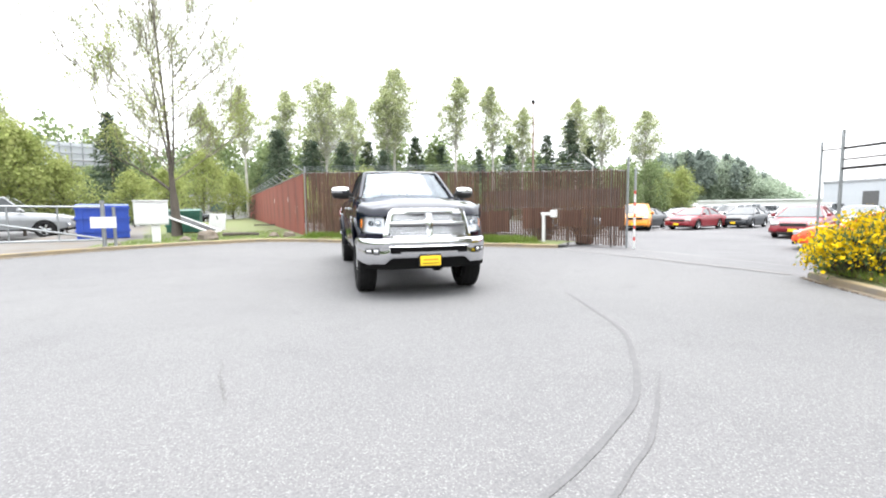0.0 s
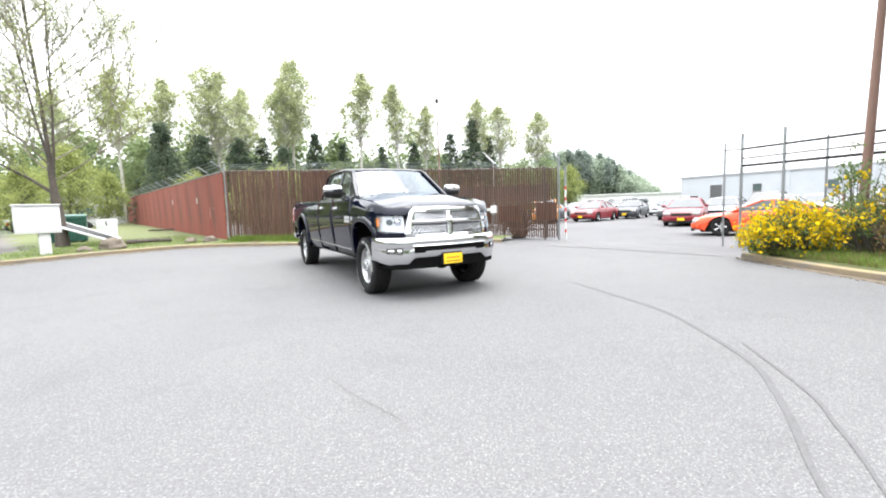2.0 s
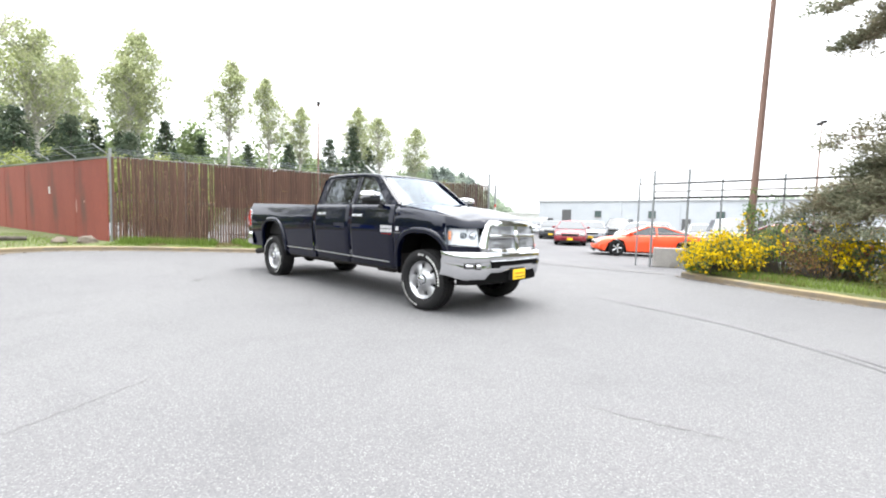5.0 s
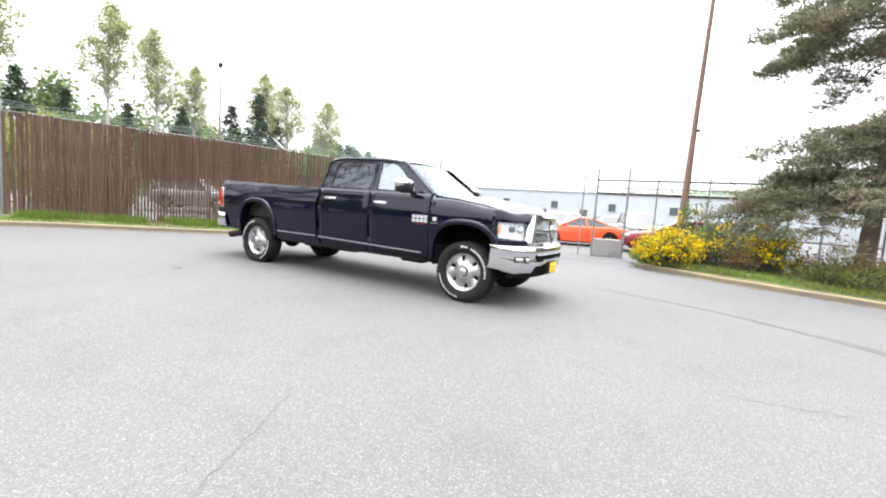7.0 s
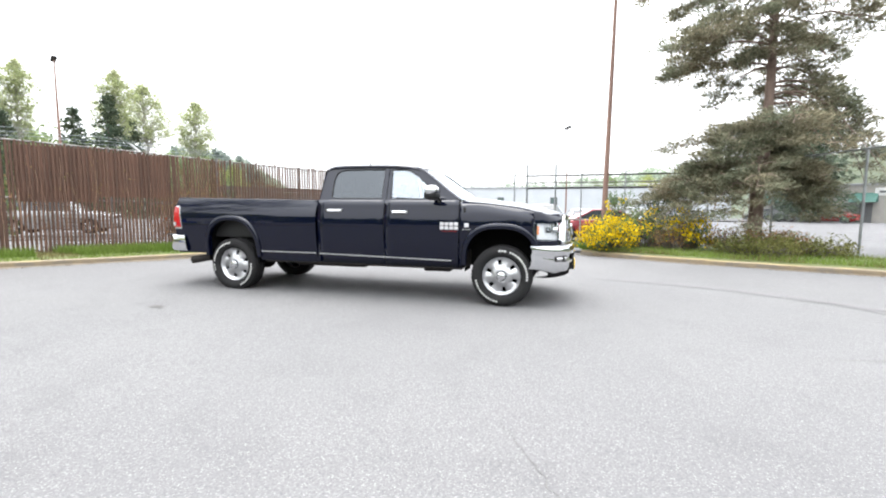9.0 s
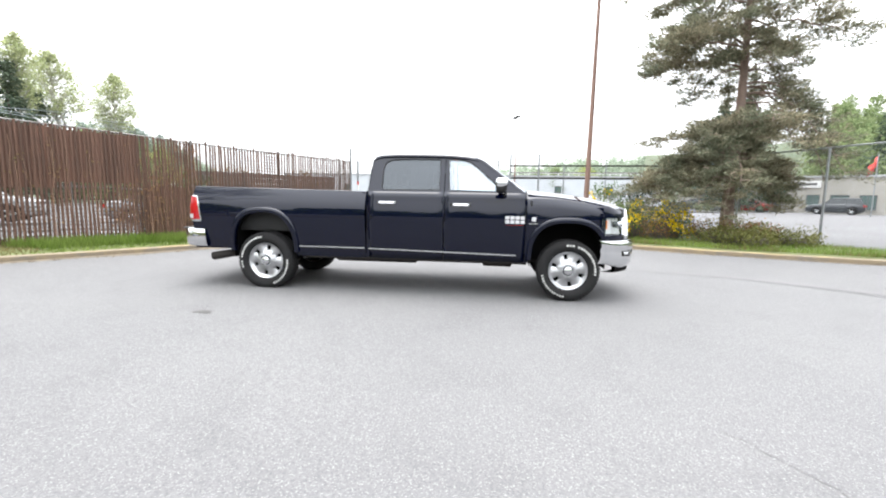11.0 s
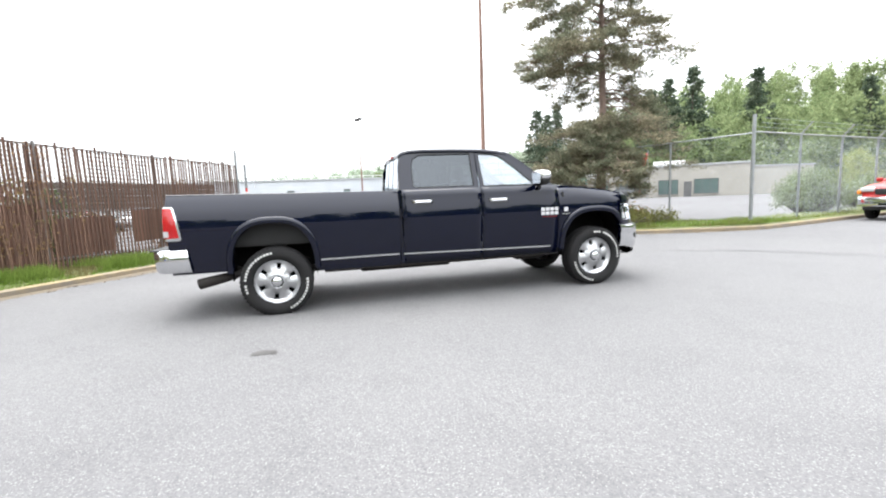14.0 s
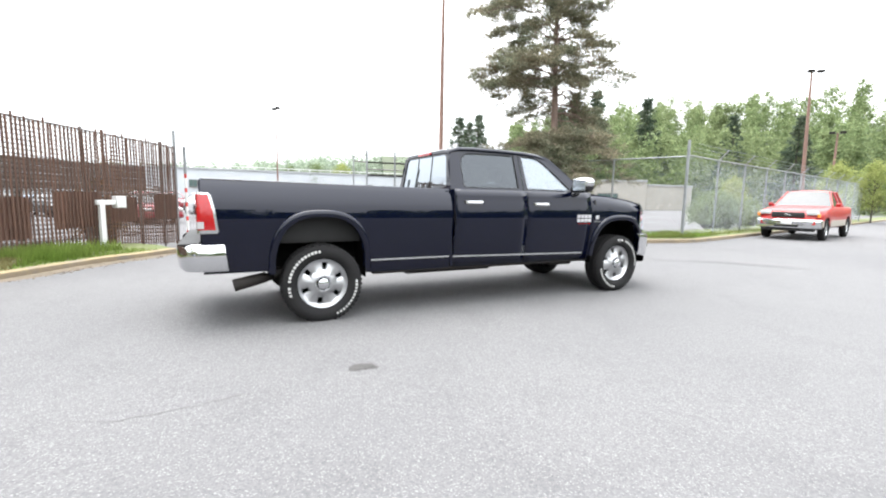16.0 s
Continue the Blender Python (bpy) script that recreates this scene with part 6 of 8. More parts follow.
hd = []
for i in range(23):
    row = []
    for j in range(29):
        x = lerp(-0.892, 0.892, j / 28)
        u = lerp(hood_front(x), 0.56, (i / 22) ** 1.2)
        row.append((x, u, hood_z(x, u)))
    hd.append(row)
part("hood", Build().rings(hd, 0, False, False), BLACK_PAINT, truck, smooth=60)
lip = []
for j in range(41):
    x = lerp(-0.96, 0.96, j / 40)
    low_z = lerp(1.248, 1.148, smooth01((abs(x) - 0.53) / 0.06))
    top = hood_z(x, hood_front(x)) if abs(x) < 0.892 else hood_edge(hood_front(x) + 0.02)
    lip.append([(x, hood_front(x) + 0.012, top + 0.001), (x, hood_front(x) - 0.004, top - 0.003), (x, hood_front(x) - 0.02, top - 0.012), (x, hood_front(x) - 0.034, top - 0.03), (x, hood_front(x) - 0.045, lerp(top, low_z, 0.45)), (x, nose(x) + 0.025, lerp(top, low_z, 0.7)), (x, nose(x) + 0.022, low_z - 0.012)])
part("hood_lip", Build().rings(lip, 0, False, False), BLACK_PAINT, truck, smooth=60)
part("cowl", Build().box(-0.86, 0.86, 0.50, 0.64, 1.36, 1.43), BLACK_PLASTIC, truck, bevel=0.02)

# windscreen, pillars, roof, back of the cab
ws = []
for i in range(9):
    t = i / 8
    row = []
    for j in range(15):
        k = lerp(-1, 1, j / 14)
        w = lerp(0.815, 0.655, t)
        row.append((k * w, lerp(0.50, 1.17, t) + 0.13 * k * k * (1 - 0.45 * t), lerp(1.455, 1.915, t) - 0.02 * k * k))
    ws.append(row)
wsp = part("windscreen", Build().rings(ws, 0, False, False), WINDSHIELD, truck, "windscreen reflecting the white sky", smooth=60)
wsp.visible_shadow = False
for sx in (-1, 1):
    part("pillar", Build().rings([[(sx * (w + a), u + b, z + c) for a, b, c in ((-0.02, -0.02, 0.01), (0.03, 0.005, 0.012), (0.035, 0.05, -0.02), (-0.015, 0.04, -0.03))] for w, u, z in ((0.825, 0.60, 1.44), (0.79, 0.78, 1.57), (0.735, 1.00, 1.74), (0.69, 1.17, 1.87), (0.668, 1.27, 1.915))]), BLACK_PAINT, truck, smooth=50)
rf = []
for u, z in ((1.15, 1.908), (1.19, 1.928), (1.30, 1.950), (1.6, 1.970), (2.0, 1.980), (2.4, 1.980), (2.60, 1.970), (2.70, 1.945), (2.745, 1.89)):
    drop = 0.012
    rf.append([(0.722 * k, u + (0.09 * k * k if u < 1.35 else 0), z - drop * k * k - (0.035 if abs(k) == 1 else 0)) for k in (-1, -0.96, -0.85, -0.6, -0.3, 0, 0.3, 0.6, 0.85, 0.96, 1)])
part("roof", Build().rings(rf, 0, False, False), BLACK_PAINT, truck, smooth=60, solid=0.02)
ro, ri = star_ring([(-0.90, 1.40), (0.90, 1.40), (0.865, 1.50), (0.735, 1.88), (0.60, 1.925), (-0.60, 1.925), (-0.735, 1.88), (-0.865, 1.50)], [(-0.76, 1.46), (0.76, 1.46), (0.665, 1.83), (0.60, 1.87), (-0.60, 1.87), (-0.665, 1.83)])
back_u = lambda z: lerp(2.785, 2.735, (z - 1.4) / 0.5)
part("cab_back", Build().rings([[(x, back_u(z), z) for x, z in ro + ro[:1]], [(x, back_u(z), z) for x, z in ri + ri[:1]], [(x, back_u(z) - 0.03, z) for x, z in ri + ri[:1]]], 0, False, False), BLACK_PAINT, truck, smooth=40)
rg = part("rear_window", Build().add([(x, back_u(z) - 0.014, z) for x, z in ri], [tuple(range(len(ri)))]), REAR_GLASS, truck, "pale reflecting sliding rear window", smooth=0)
rg.visible_shadow = False
for x_ in (-0.23, 0.23):
    part("window_divider", Build().rings([[(x_ + a, back_u(z) + b, z) for a, b in ((-0.011, -0.024), (0.011, -0.024), (0.011, -0.010), (-0.011, -0.010))] for z in (1.465, 1.865)]), BLACK_PLASTIC, truck)
part("brake_light", Build().box(-0.20, 0.20, 2.725, 2.757, 1.885, 1.92), RED_LENS, truck, "red high brake light", bevel=0.006)
# Dark box added to block daylight showing between cab and bed.
part("cab_bed_filler", Build().box(-0.88, 0.88, 2.745, 2.81, 0.56, 1.41), DARK_METAL, truck)
part("cab_lower_back", Build().box(-0.93, 0.93, 2.752, 2.79, 0.52, 1.44), BLACK_PAINT, truck)
for x0, x1 in ((-0.62, -0.08), (0.08, 0.62)):
    part("wiper", Build().path([(x0, 0.60, 1.46), (lerp(x0, x1, 0.5), 0.62, 1.485), (x1, 0.66, 1.50)], 0.009, 5), BLACK_PLASTIC, truck)
part("roof_aerial", Build().rings([[(0.02 * a, 2.35 + 0.10 * b, 1.968 + h) for a, b in ((-1, 0), (0, -1), (1, 0), (0, 1))] for h in (0, 0.02, 0.035)]), BLACK_PLASTIC, truck)

# grille
def grille_u(x, z):
    return nose(x) - 0.015 + (z - 1.0) * 0.13


go, gi = star_ring([(-0.655, 0.815), (0.655, 0.815), (0.66, 0.89), (0.575, 1.19), (0.52, 1.245), (-0.52, 1.245), (-0.575, 1.19), (-0.66, 0.89)], [(-0.58, 0.872), (0.58, 0.872), (0.585, 0.90), (0.515, 1.15), (0.48, 1.175), (-0.48, 1.175), (-0.515, 1.15), (-0.585, 0.90)], 64)
part("grille_surround", Build().rings([[(x, grille_u(x, z) + 0.06, z) for x, z in go + go[:1]], [(x * 0.995, grille_u(x, z) - 0.008, z) for x, z in go + go[:1]],
                                      [(lerp(a[0], b[0], 0.45), grille_u(a[0], a[1]) - 0.03, lerp(a[1], b[1], 0.45)) for a, b in zip(go + go[:1], gi + gi[:1])], [(x, grille_u(x, z) - 0.012, z) for x, z in gi + gi[:1]], [(x, grille_u(x, z) + 0.04, z) for x, z in gi + gi[:1]]], 0, False, False), CHROME, truck, "broad chrome surround", smooth=50)
part("grille_backing", Build().add([(x, grille_u(x, z) + 0.05, z) for x, z in gi], [tuple(range(len(gi)))]), BLACK_PLASTIC, truck, smooth=0)
part("grille_bar", Build().rings([[(x, grille_u(x, 1.04) - 0.02 + a, 1.04 + b) for a, b in ((0.04, -0.028), (-0.004, -0.022), (-0.014, 0), (-0.004, 0.022), (0.04, 0.028))] for x in span(-0.56, 0.56, 16)]), CHROME, truck, "chrome crossbar", smooth=50)
part("grille_bar", Build().rings([[(a, grille_u(0, z) - 0.026 + b, z) for a, b in ((-0.05, 0.04), (-0.042, -0.004), (0, -0.014), (0.042, -0.004), (0.05, 0.04))] for z in span(0.865, 1.18, 8)]), CHROME, truck, "chrome crossbar", smooth=50)
for x0, x1, z0, z1 in ((-0.565, -0.05, 0.88, 1.012), (0.05, 0.565, 0.88, 1.012), (-0.52, -0.05, 1.068, 1.17), (0.05, 0.52, 1.068, 1.17)):
    ms_ = Build()
    nz = 4
    for r in range(nz + 1):
        z = lerp(z0, z1, r / nz)
        ms_.path([(x, grille_u(x, z) + 0.004 + 0.0, z + (0.011 if (i + r) % 2 else -0.011)) for i, x in enumerate(span(x0, x1, 20))], 0.0065, 5)
    for i, x in enumerate(span(x0, x1, 20)):
        for r in range(nz):
            if (i + r) % 2:
                ms_.path([(x, grille_u(x, z0) + 0.004, lerp(z0, z1, r / nz) + 0.008), (x, grille_u(x, z1) + 0.004, lerp(z0, z1, (r + 1) / nz) - 0.008)], 0.006, 4)
    part("grille_mesh", ms_, SATIN_CHROME, truck, "bright honeycomb mesh", smooth=60, fix=False)
part("emblem", Build().rings([[(x, grille_u(0, z) - 0.045 + dy, z) for x, dy in ((-w, 0.012), (-w * 0.6, -0.008), (0, -0.014), (w * 0.6, -0.008), (w, 0.012), (0, 0.02))] for z, w in ((0.95, 0.012), (0.98, 0.035), (1.03, 0.052), (1.075, 0.06), (1.105, 0.04), (1.115, 0.01))]), CHROME, truck, "plain chrome shield emblem", smooth=60)
part("hood_badge", Build().box(-0.05, 0.05, -0.80, -0.79, 1.195, 1.225), DARK_METAL, truck)

# head lamps wrapped round the corners
def lamp_pt(s, sx, inset_=0.0):
    x = lerp(0.655, 0.978, s)
    u = nose(x) - 0.01
    return sx * (x - inset_ * 0.6), u + inset_


for sx in (-1, 1):
    def lo(s):
        return lerp(0.905, 0.925, s)

    def hi(s):
        return lerp(1.135, 1.165, s) - 0.03 * s * s
    for nm, ins, mt_, lab in (("head_lamp_housing", 0.06, LAMP_WHITE, "bright reflector housing"), ("head_lamp_lens", 0.0, LENS, "clear lens")):
        rows_ = []
        for i in range(13):
            s = i / 12
            px, pu = lamp_pt(s, sx, ins)
            rows_.append([(px, pu + 0.05 * (j / 4) ** 1.0, lerp(lo(s), hi(s), j / 4)) for j in range(5)])
        o = part(nm, Build().rings(rows_, 0, False, False), mt_, truck, lab, smooth=60)
        if nm == "head_lamp_lens":
            o.visible_shadow = False
    for s, rad in ((0.25, 0.040), (0.55, 0.034)):
        px, pu = lamp_pt(s, sx, 0.05)
        b_ = Build().rings([[(px + r_a * math.cos(2 * math.pi * k / 16), pu + d_, 1.045 + r_a * math.sin(2 * math.pi * k / 16)) for k in range(16)] for r_a, d_ in ((rad * 1.15, 0.04), (rad * 1.15, -0.012), (rad * 0.95, -0.02), (rad * 0.9, 0.0), (rad * 0.6, -0.018), (rad * 0.05, -0.026))])
        part("projector", b_, [CHROME if s < 0.4 else CAR_GLASS], truck, "bright round reflector" if s < 0.4 else "dark round projector lens", smooth=60)
        if s > 0.4:
            part("lamp_divider", Build().rings([[(px - sx * 0.062 + sx * a, pu + 0.012 + b, z) for a, b in ((-0.006, 0.03), (-0.006, -0.015), (0.006, -0.015), (0.006, 0.03))] for z in (0.93, 1.13)]), BLACK_PLASTIC, truck)
    px, pu = lamp_pt(0.9, sx, 0.035)
    part("turn_lens", Build().rings([[(px + sx * a, pu + b, z) for a, b in ((-0.012, -0.02), (0.012, 0.0), (0.02, 0.06), (-0.0, 0.06))] for z in (0.985, 1.10)]), AMBER_LENS, truck, "amber side lens", smooth=40)
    part("lamp_trim", Build().rings([[(sx * x, nose(x) - 0.002 + dy, z) for z, dy in ((0.83, 0.0), (0.905, 0.0), (0.91, 0.05))] for x in span(0.655, 0.978, 10)], 0, False, False), BLACK_PAINT, truck, smooth=50)
    part("fender_nose", Build().rings([[(sx * (0.975 - 0.04 * k), -0.40 - 0.03 * k, lerp(0.86, 1.20, j / 5)) for j in range(6)] for k in (-0.3, 1)], 0, False, False), BLACK_PAINT, truck)

# chrome front bumper, slot, fog lamps, black valance, dealer plate
BUMP = [(0.0, -0.955), (0.4, -0.935), (0.65, -0.885), (0.82, -0.79), (0.93, -0.66), (0.99, -0.52), (1.003, -0.40)]


def bump_u(x):
    return curve(BUMP, abs(x))


bx = sorted({*[round(v, 4) for v in span(-1.003, 1.003, 60)], *[s * v for s in (-1, 1) for v in (0.655, 0.64, 0.60, 0.585, 0.99, 0.96)]})


def bump_bottom(x):
    return curve([(0, 0.555), (0.54, 0.555), (0.64, 0.475), (0.90, 0.475), (1.003, 0.535)], abs(x))


part("front_bumper", Build().rings([[(x, bump_u(x) + du, lerp(bump_bottom(x), 0.838, k)) for du, k in ((0.07, 1.0), (0.022, 0.99), (0.004, 0.94), (-0.005, 0.82), (-0.006, 0.70), (0.003, 0.63), (0.009, 0.58), (0.003, 0.50), (0.0, 0.36), (0.010, 0.16), (0.026, 0.05), (0.05, 0.0), (0.09, 0.01))] for x in bx], 0, False, False), CHROME, truck, "wide chrome front bumper", smooth=50)
# Slot and tow recess are proud black strips: painted shade, no hollow.
part("bumper_slot", Build().rings([[(x, bump_u(x) - 0.006 + d, lerp(0.652, 0.722, k)) for d, k in ((0.02, 0), (-0.003, 0.06), (-0.003, 0.94), (0.02, 1))] for x in span(-0.57, 0.57, 18)], 0, False, False), MATT_BLACK, truck, "slot in the bumper, its shade painted black", smooth=40)
part("slot_lip", Build().path([(x, bump_u(x) - 0.010, 0.726) for x in span(-0.585, 0.585, 18)], 0.006, 6), CHROME, truck)
for sx in (-1, 1):
    part("tow_recess", Build().rings([[(x, bump_u(x) - 0.008 + d, lerp(0.628, 0.70, k)) for d, k in ((0.02, 0), (-0.004, 0.15), (-0.004, 0.85), (0.02, 1))] for x in span(sx * 0.42, sx * 0.57, 6)], 0, False, False), MATT_BLACK, truck, smooth=40)
    for xa, xb, z0, z1 in ((0.725, 0.80, 0.615, 0.705), (0.815, 0.90, 0.625, 0.70)):
        fog = part("fog_lamp", Build().rings([[(x, bump_u(x) - 0.004 + d, lerp(z0, z1, k)) for d, k in ((0.02, 0), (-0.002, 0.06), (-0.002, 0.94), (0.02, 1))] for x in span(sx * xa, sx * xb, 6)], 0, False, False), DARK_METAL, truck, "fog lamp recessed in the bumper", smooth=40)
        part("fog_lens", Build().rings([[(x, bump_u(x) - 0.008 + d, lerp(z0 + 0.012, z1 - 0.012, k)) for d, k in ((0.01, 0), (-0.004, 0.2), (-0.01, 0.5), (-0.004, 0.8), (0.01, 1))] for x in span(sx * (xa + 0.012), sx * (xb - 0.012), 6)], 0, False, False), SATIN_CHROME, fog, "pale lens", smooth=40)
part("valance", Build().rings([[(x, bump_u(x) + 0.05 + d, z) for d, z in ((-0.01, 0.57), (0.0, 0.50), (0.0, 0.425), (0.05, 0.41), (0.2, 0.42))] for x in span(-0.93, 0.93, 30)], 0, False, False), MATT_BLACK, truck, "black plastic air dam", smooth=40)
part("bumper_step", Build().rings([[(x, bump_u(x) + d, z) for d, z in ((0.05, 0.838), (0.12, 0.842), (0.2, 0.84))] for x in span(-0.98, 0.98, 30)], 0, False, False), BLACK_PLASTIC, truck)
plate = part("dealer_plate", Build().box(-0.15, 0.15, -0.972, -0.962, 0.462, 0.598), YELLOW_PLATE, truck, "yellow dealer plate with small bars of lettering", bevel=0.004)
part("plate_bar", Build().box(-0.11, 0.11, -0.976, -0.973, 0.535, 0.553), AMBER_LENS, plate)
part("plate_bar", Build().box(-0.12, 0.12, -0.976, -0.973, 0.49, 0.50), BLACK_PLASTIC, plate)
part("plate_holder", Build().box(-0.16, 0.16, -0.961, -0.90, 0.45, 0.61), BLACK_PLASTIC, truck)

# load bed, tailgate, rear bumper
part("bed_floor", Build().box(-0.80, 0.80, 2.84, 5.34, 0.84, 0.87), BLACK_PLASTIC, truck)
part("bed_front_wall", Build().box(-0.90, 0.90, 2.805, 2.86, 0.55, 1.42), BLACK_PAINT, truck)
tg = part("tailgate", Build().box(-0.785, 0.785, 5.34, 5.42, 0.86, 1.47), BLACK_PAINT, truck, bevel=0.015)
part("tailgate_handle", Build().box(-0.12, 0.12, 5.421, 5.44, 1.26, 1.34), CHROME, tg, "chrome handle", bevel=0.01)
part("bed_rear_panel", Build().box(-0.92, 0.92, 5.30, 5.40, 0.58, 0.86), BLACK_PAINT, truck)
plan = [(1.0, 5.215), (1.002, 5.30), (1.002, 5.40), (0.99, 5.47), (0.955, 5.535), (0.90, 5.58), (0.80, 5.61), (0.60, 5.635), (0.36, 5.645)]
for sx in (-1, 1):
    rings = []
    for i, (x, u) in enumerate(plan):
        a, b = plan[max(i - 1, 0)], plan[min(i + 1, len(plan) - 1)]
        t = Vector((b[0] - a[0], b[1] - a[1])).normalized()
        nx, nu = -t.y, t.x
        lean = 0.03 * (1 - i / 8)
        rings.append([(sx * (x + nx * d), u + nu * d + lean * (0.86 - z) / 0.26 * -1, z) for d, z in ((0.09, 0.864), (0.02, 0.862), (0.003, 0.845), (0.0, 0.74), (0.006, 0.64), (0.03, 0.605), (0.10, 0.60))])
    part("rear_bumper", Build().rings(rings, 0, False, False), CHROME, truck, "chrome rear bumper corner", smooth=50)
part("step_pad", Build().box(-0.95, 0.95, 5.42, 5.60, 0.855, 0.872), BLACK_PLASTIC, truck, bevel=0.008)
part("hitch", Build().box(-0.30, 0.30, 5.42, 5.62, 0.56, 0.80), BLACK_PLASTIC, truck, bevel=0.01)
rp = part("rear_plate", Build().box(-0.15, 0.15, 5.625, 5.632, 0.64, 0.78), YELLOW_PLATE, truck)

# underbody and running gear
for sx in (-1, 1):
    part("frame_rail", Build().path([(sx * 0.42, -0.7, 0.62), (sx * 0.42, 0.6, 0.58), (sx * 0.45, 3.4, 0.55), (sx * 0.45, 4.3, 0.72), (sx * 0.45, 5.4, 0.64)], 0.07, 4), DARK_METAL, truck)
    part("leaf_spring", Build().path([(sx * 0.58, 3.55, 0.60), (sx * 0.58, 3.95, 0.50), (sx * 0.58, 4.3, 0.47), (sx * 0.58, 4.65, 0.52), (sx * 0.58, 4.98, 0.62)], 0.035, 4), DARK_METAL, truck)
    part("shock_absorber", Build().path([(sx * 0.55, 4.45, 0.45), (sx * 0.50, 4.15, 0.95)], 0.035, 8), DARK_METAL, truck)
    part("sill", Build().box(sx * 0.80, sx * 0.90, 0.55, 3.75, 0.47, 0.56), DARK_METAL, truck, bevel=0.02)
part("underbody", Build().box(-0.86, 0.86, 0.56, 2.74, 0.49, 0.62), DARK_METAL, truck)
part("firewall", Build().box(-0.88, 0.88, 0.50, 0.58, 0.5, 1.38), DARK_METAL, truck)
part("engine_block", Build().box(-0.46, 0.46, -0.66, 0.50, 0.45, 1.15), DARK_METAL, truck, bevel=0.04)
part("radiator", Build().box(-0.62, 0.62, -0.70, -0.66, 0.45, 1.18), DARK_METAL, truck)
part("fuel_tank", Build().box(-0.75, -0.50, 2.1, 3.3, 0.42, 0.58), DARK_METAL, truck, bevel=0.03)
part("step_bracket", Build().box(-0.80, -0.62, 0.75, 1.15, 0.42, 0.49), DARK_METAL, truck, bevel=0.02)
for u, r_ in ((0.0, 0.055), (4.30, 0.06)):
    part("axle", Build().path([(-0.78, u, 0.412), (0.78, u, 0.412)], r_, 10), DARK_METAL, truck)
    part("differential", Build().rings([[(-0.1 + 0.17 * math.cos(a) * math.sin(b) if u else 0.35 + 0.15 * math.cos(a) * math.sin(b), u + 0.17 * math.sin(a) * math.sin(b), 0.412 + 0.16 * math.cos(b)) for a in [2 * math.pi * k / 12 for k in range(12)]] for b in [math.pi * (k + 0.02) / 8.04 for k in range(9)]]), DARK_METAL, truck, smooth=60)
part("drive_shaft", Build().path([(0, 0.8, 0.5), (-0.1, 4.1, 0.43)], 0.05, 8), DARK_METAL, truck)
part("exhaust_pipe", Build().path([(-0.35, 3.0, 0.47), (-0.45, 3.9, 0.62), (-0.66, 4.55, 0.58), (-0.78, 4.80, 0.50), (-0.84, 5.03, 0.47)], 0.042, 12, 0, False), DARK_METAL, truck, smooth=60)
part("exhaust_tip", Build().rings([[Vector((-0.80, 4.84, 0.50)).lerp(Vector((-0.90, 5.15, 0.448)), t) + Vector((0.052 * math.cos(a), 0.012 * math.sin(a), 0.052 * math.sin(a))) * k for a in [2 * math.pi * q / 16 for q in range(16)]] for t, k in ((0, 1.0), (0.5, 1.1), (1.0, 1.15), (1.0, 1.0), (0.3, 0.95))], 0, True, False), DARK_METAL, truck, "dull steel exhaust tip", smooth=60)

# cabin
part("cabin_floor", Build().box(-0.86, 0.86, 0.58, 2.74, 0.625, 0.70), SEAT_CLOTH, truck)
part("dashboard", Build().rings([[(x, u, z) for u, z in ((0.60, 1.0), (0.62, 1.40), (0.80, 1.42), (0.98, 1.36), (1.02, 1.18), (0.90, 0.95))] for x in span(-0.84, 0.84, 8)]), BLACK_PLASTIC, truck, smooth=50)
part("steering_wheel", Build().path([(0.40 + 0.19 * math.cos(a), 1.10 - 0.06 * math.sin(a), 1.33 + 0.17 * math.sin(a)) for a in [2 * math.pi * k / 20 for k in range(21)]], 0.016, 6), BLACK_PLASTIC, truck)
for xc, u, w in ((-0.42, 1.52, 0.27), (0.42, 1.52, 0.27), (0.0, 2.18, 0.72)):
    part("seat", Build().box(xc - w, xc + w, u - 0.28, u + 0.25, 0.80, 1.02), SEAT_CLOTH, truck, bevel=0.06)
    part("seat_back", Build().rings([[(xc + a * w, u + 0.22 + b + (z - 1.0) * 0.2, z) for a, b in ((-1, 0), (-0.9, -0.06), (0.9, -0.06), (1, 0), (0.9, 0.09), (-0.9, 0.09))] for z in (0.98, 1.2, 1.45, 1.54)]), SEAT_CLOTH, truck, smooth=50, bevel=0.03)
    for hx in ((xc,) if w < 0.5 else (-0.45, 0.45)):
        part("headrest", Build().box(hx - 0.12, hx + 0.12, u + 0.29, u + 0.39, 1.56, 1.74), SEAT_CLOTH, truck, bevel=0.04)

# wheels: tyre with raised white sidewall blocks, chrome six-window rim, cap and nuts
tyre = Build().lathe_x([(-0.10, 0.260), (-0.13, 0.280), (-0.150, 0.315), (-0.152, 0.345), (-0.138, 0.385), (-0.118, 0.404), (-0.085, 0.412), (-0.083, 0.402), (-0.068, 0.402), (-0.066, 0.413), (-0.02, 0.415), (-0.018, 0.403), (0.018, 0.403), (0.02, 0.415),
                        (0.066, 0.413), (0.068, 0.402), (0.083, 0.402), (0.085, 0.412), (0.118, 0.404), (0.138, 0.385), (0.152, 0.345), (0.150, 0.315), (0.13, 0.280), (0.10, 0.260)], 56)
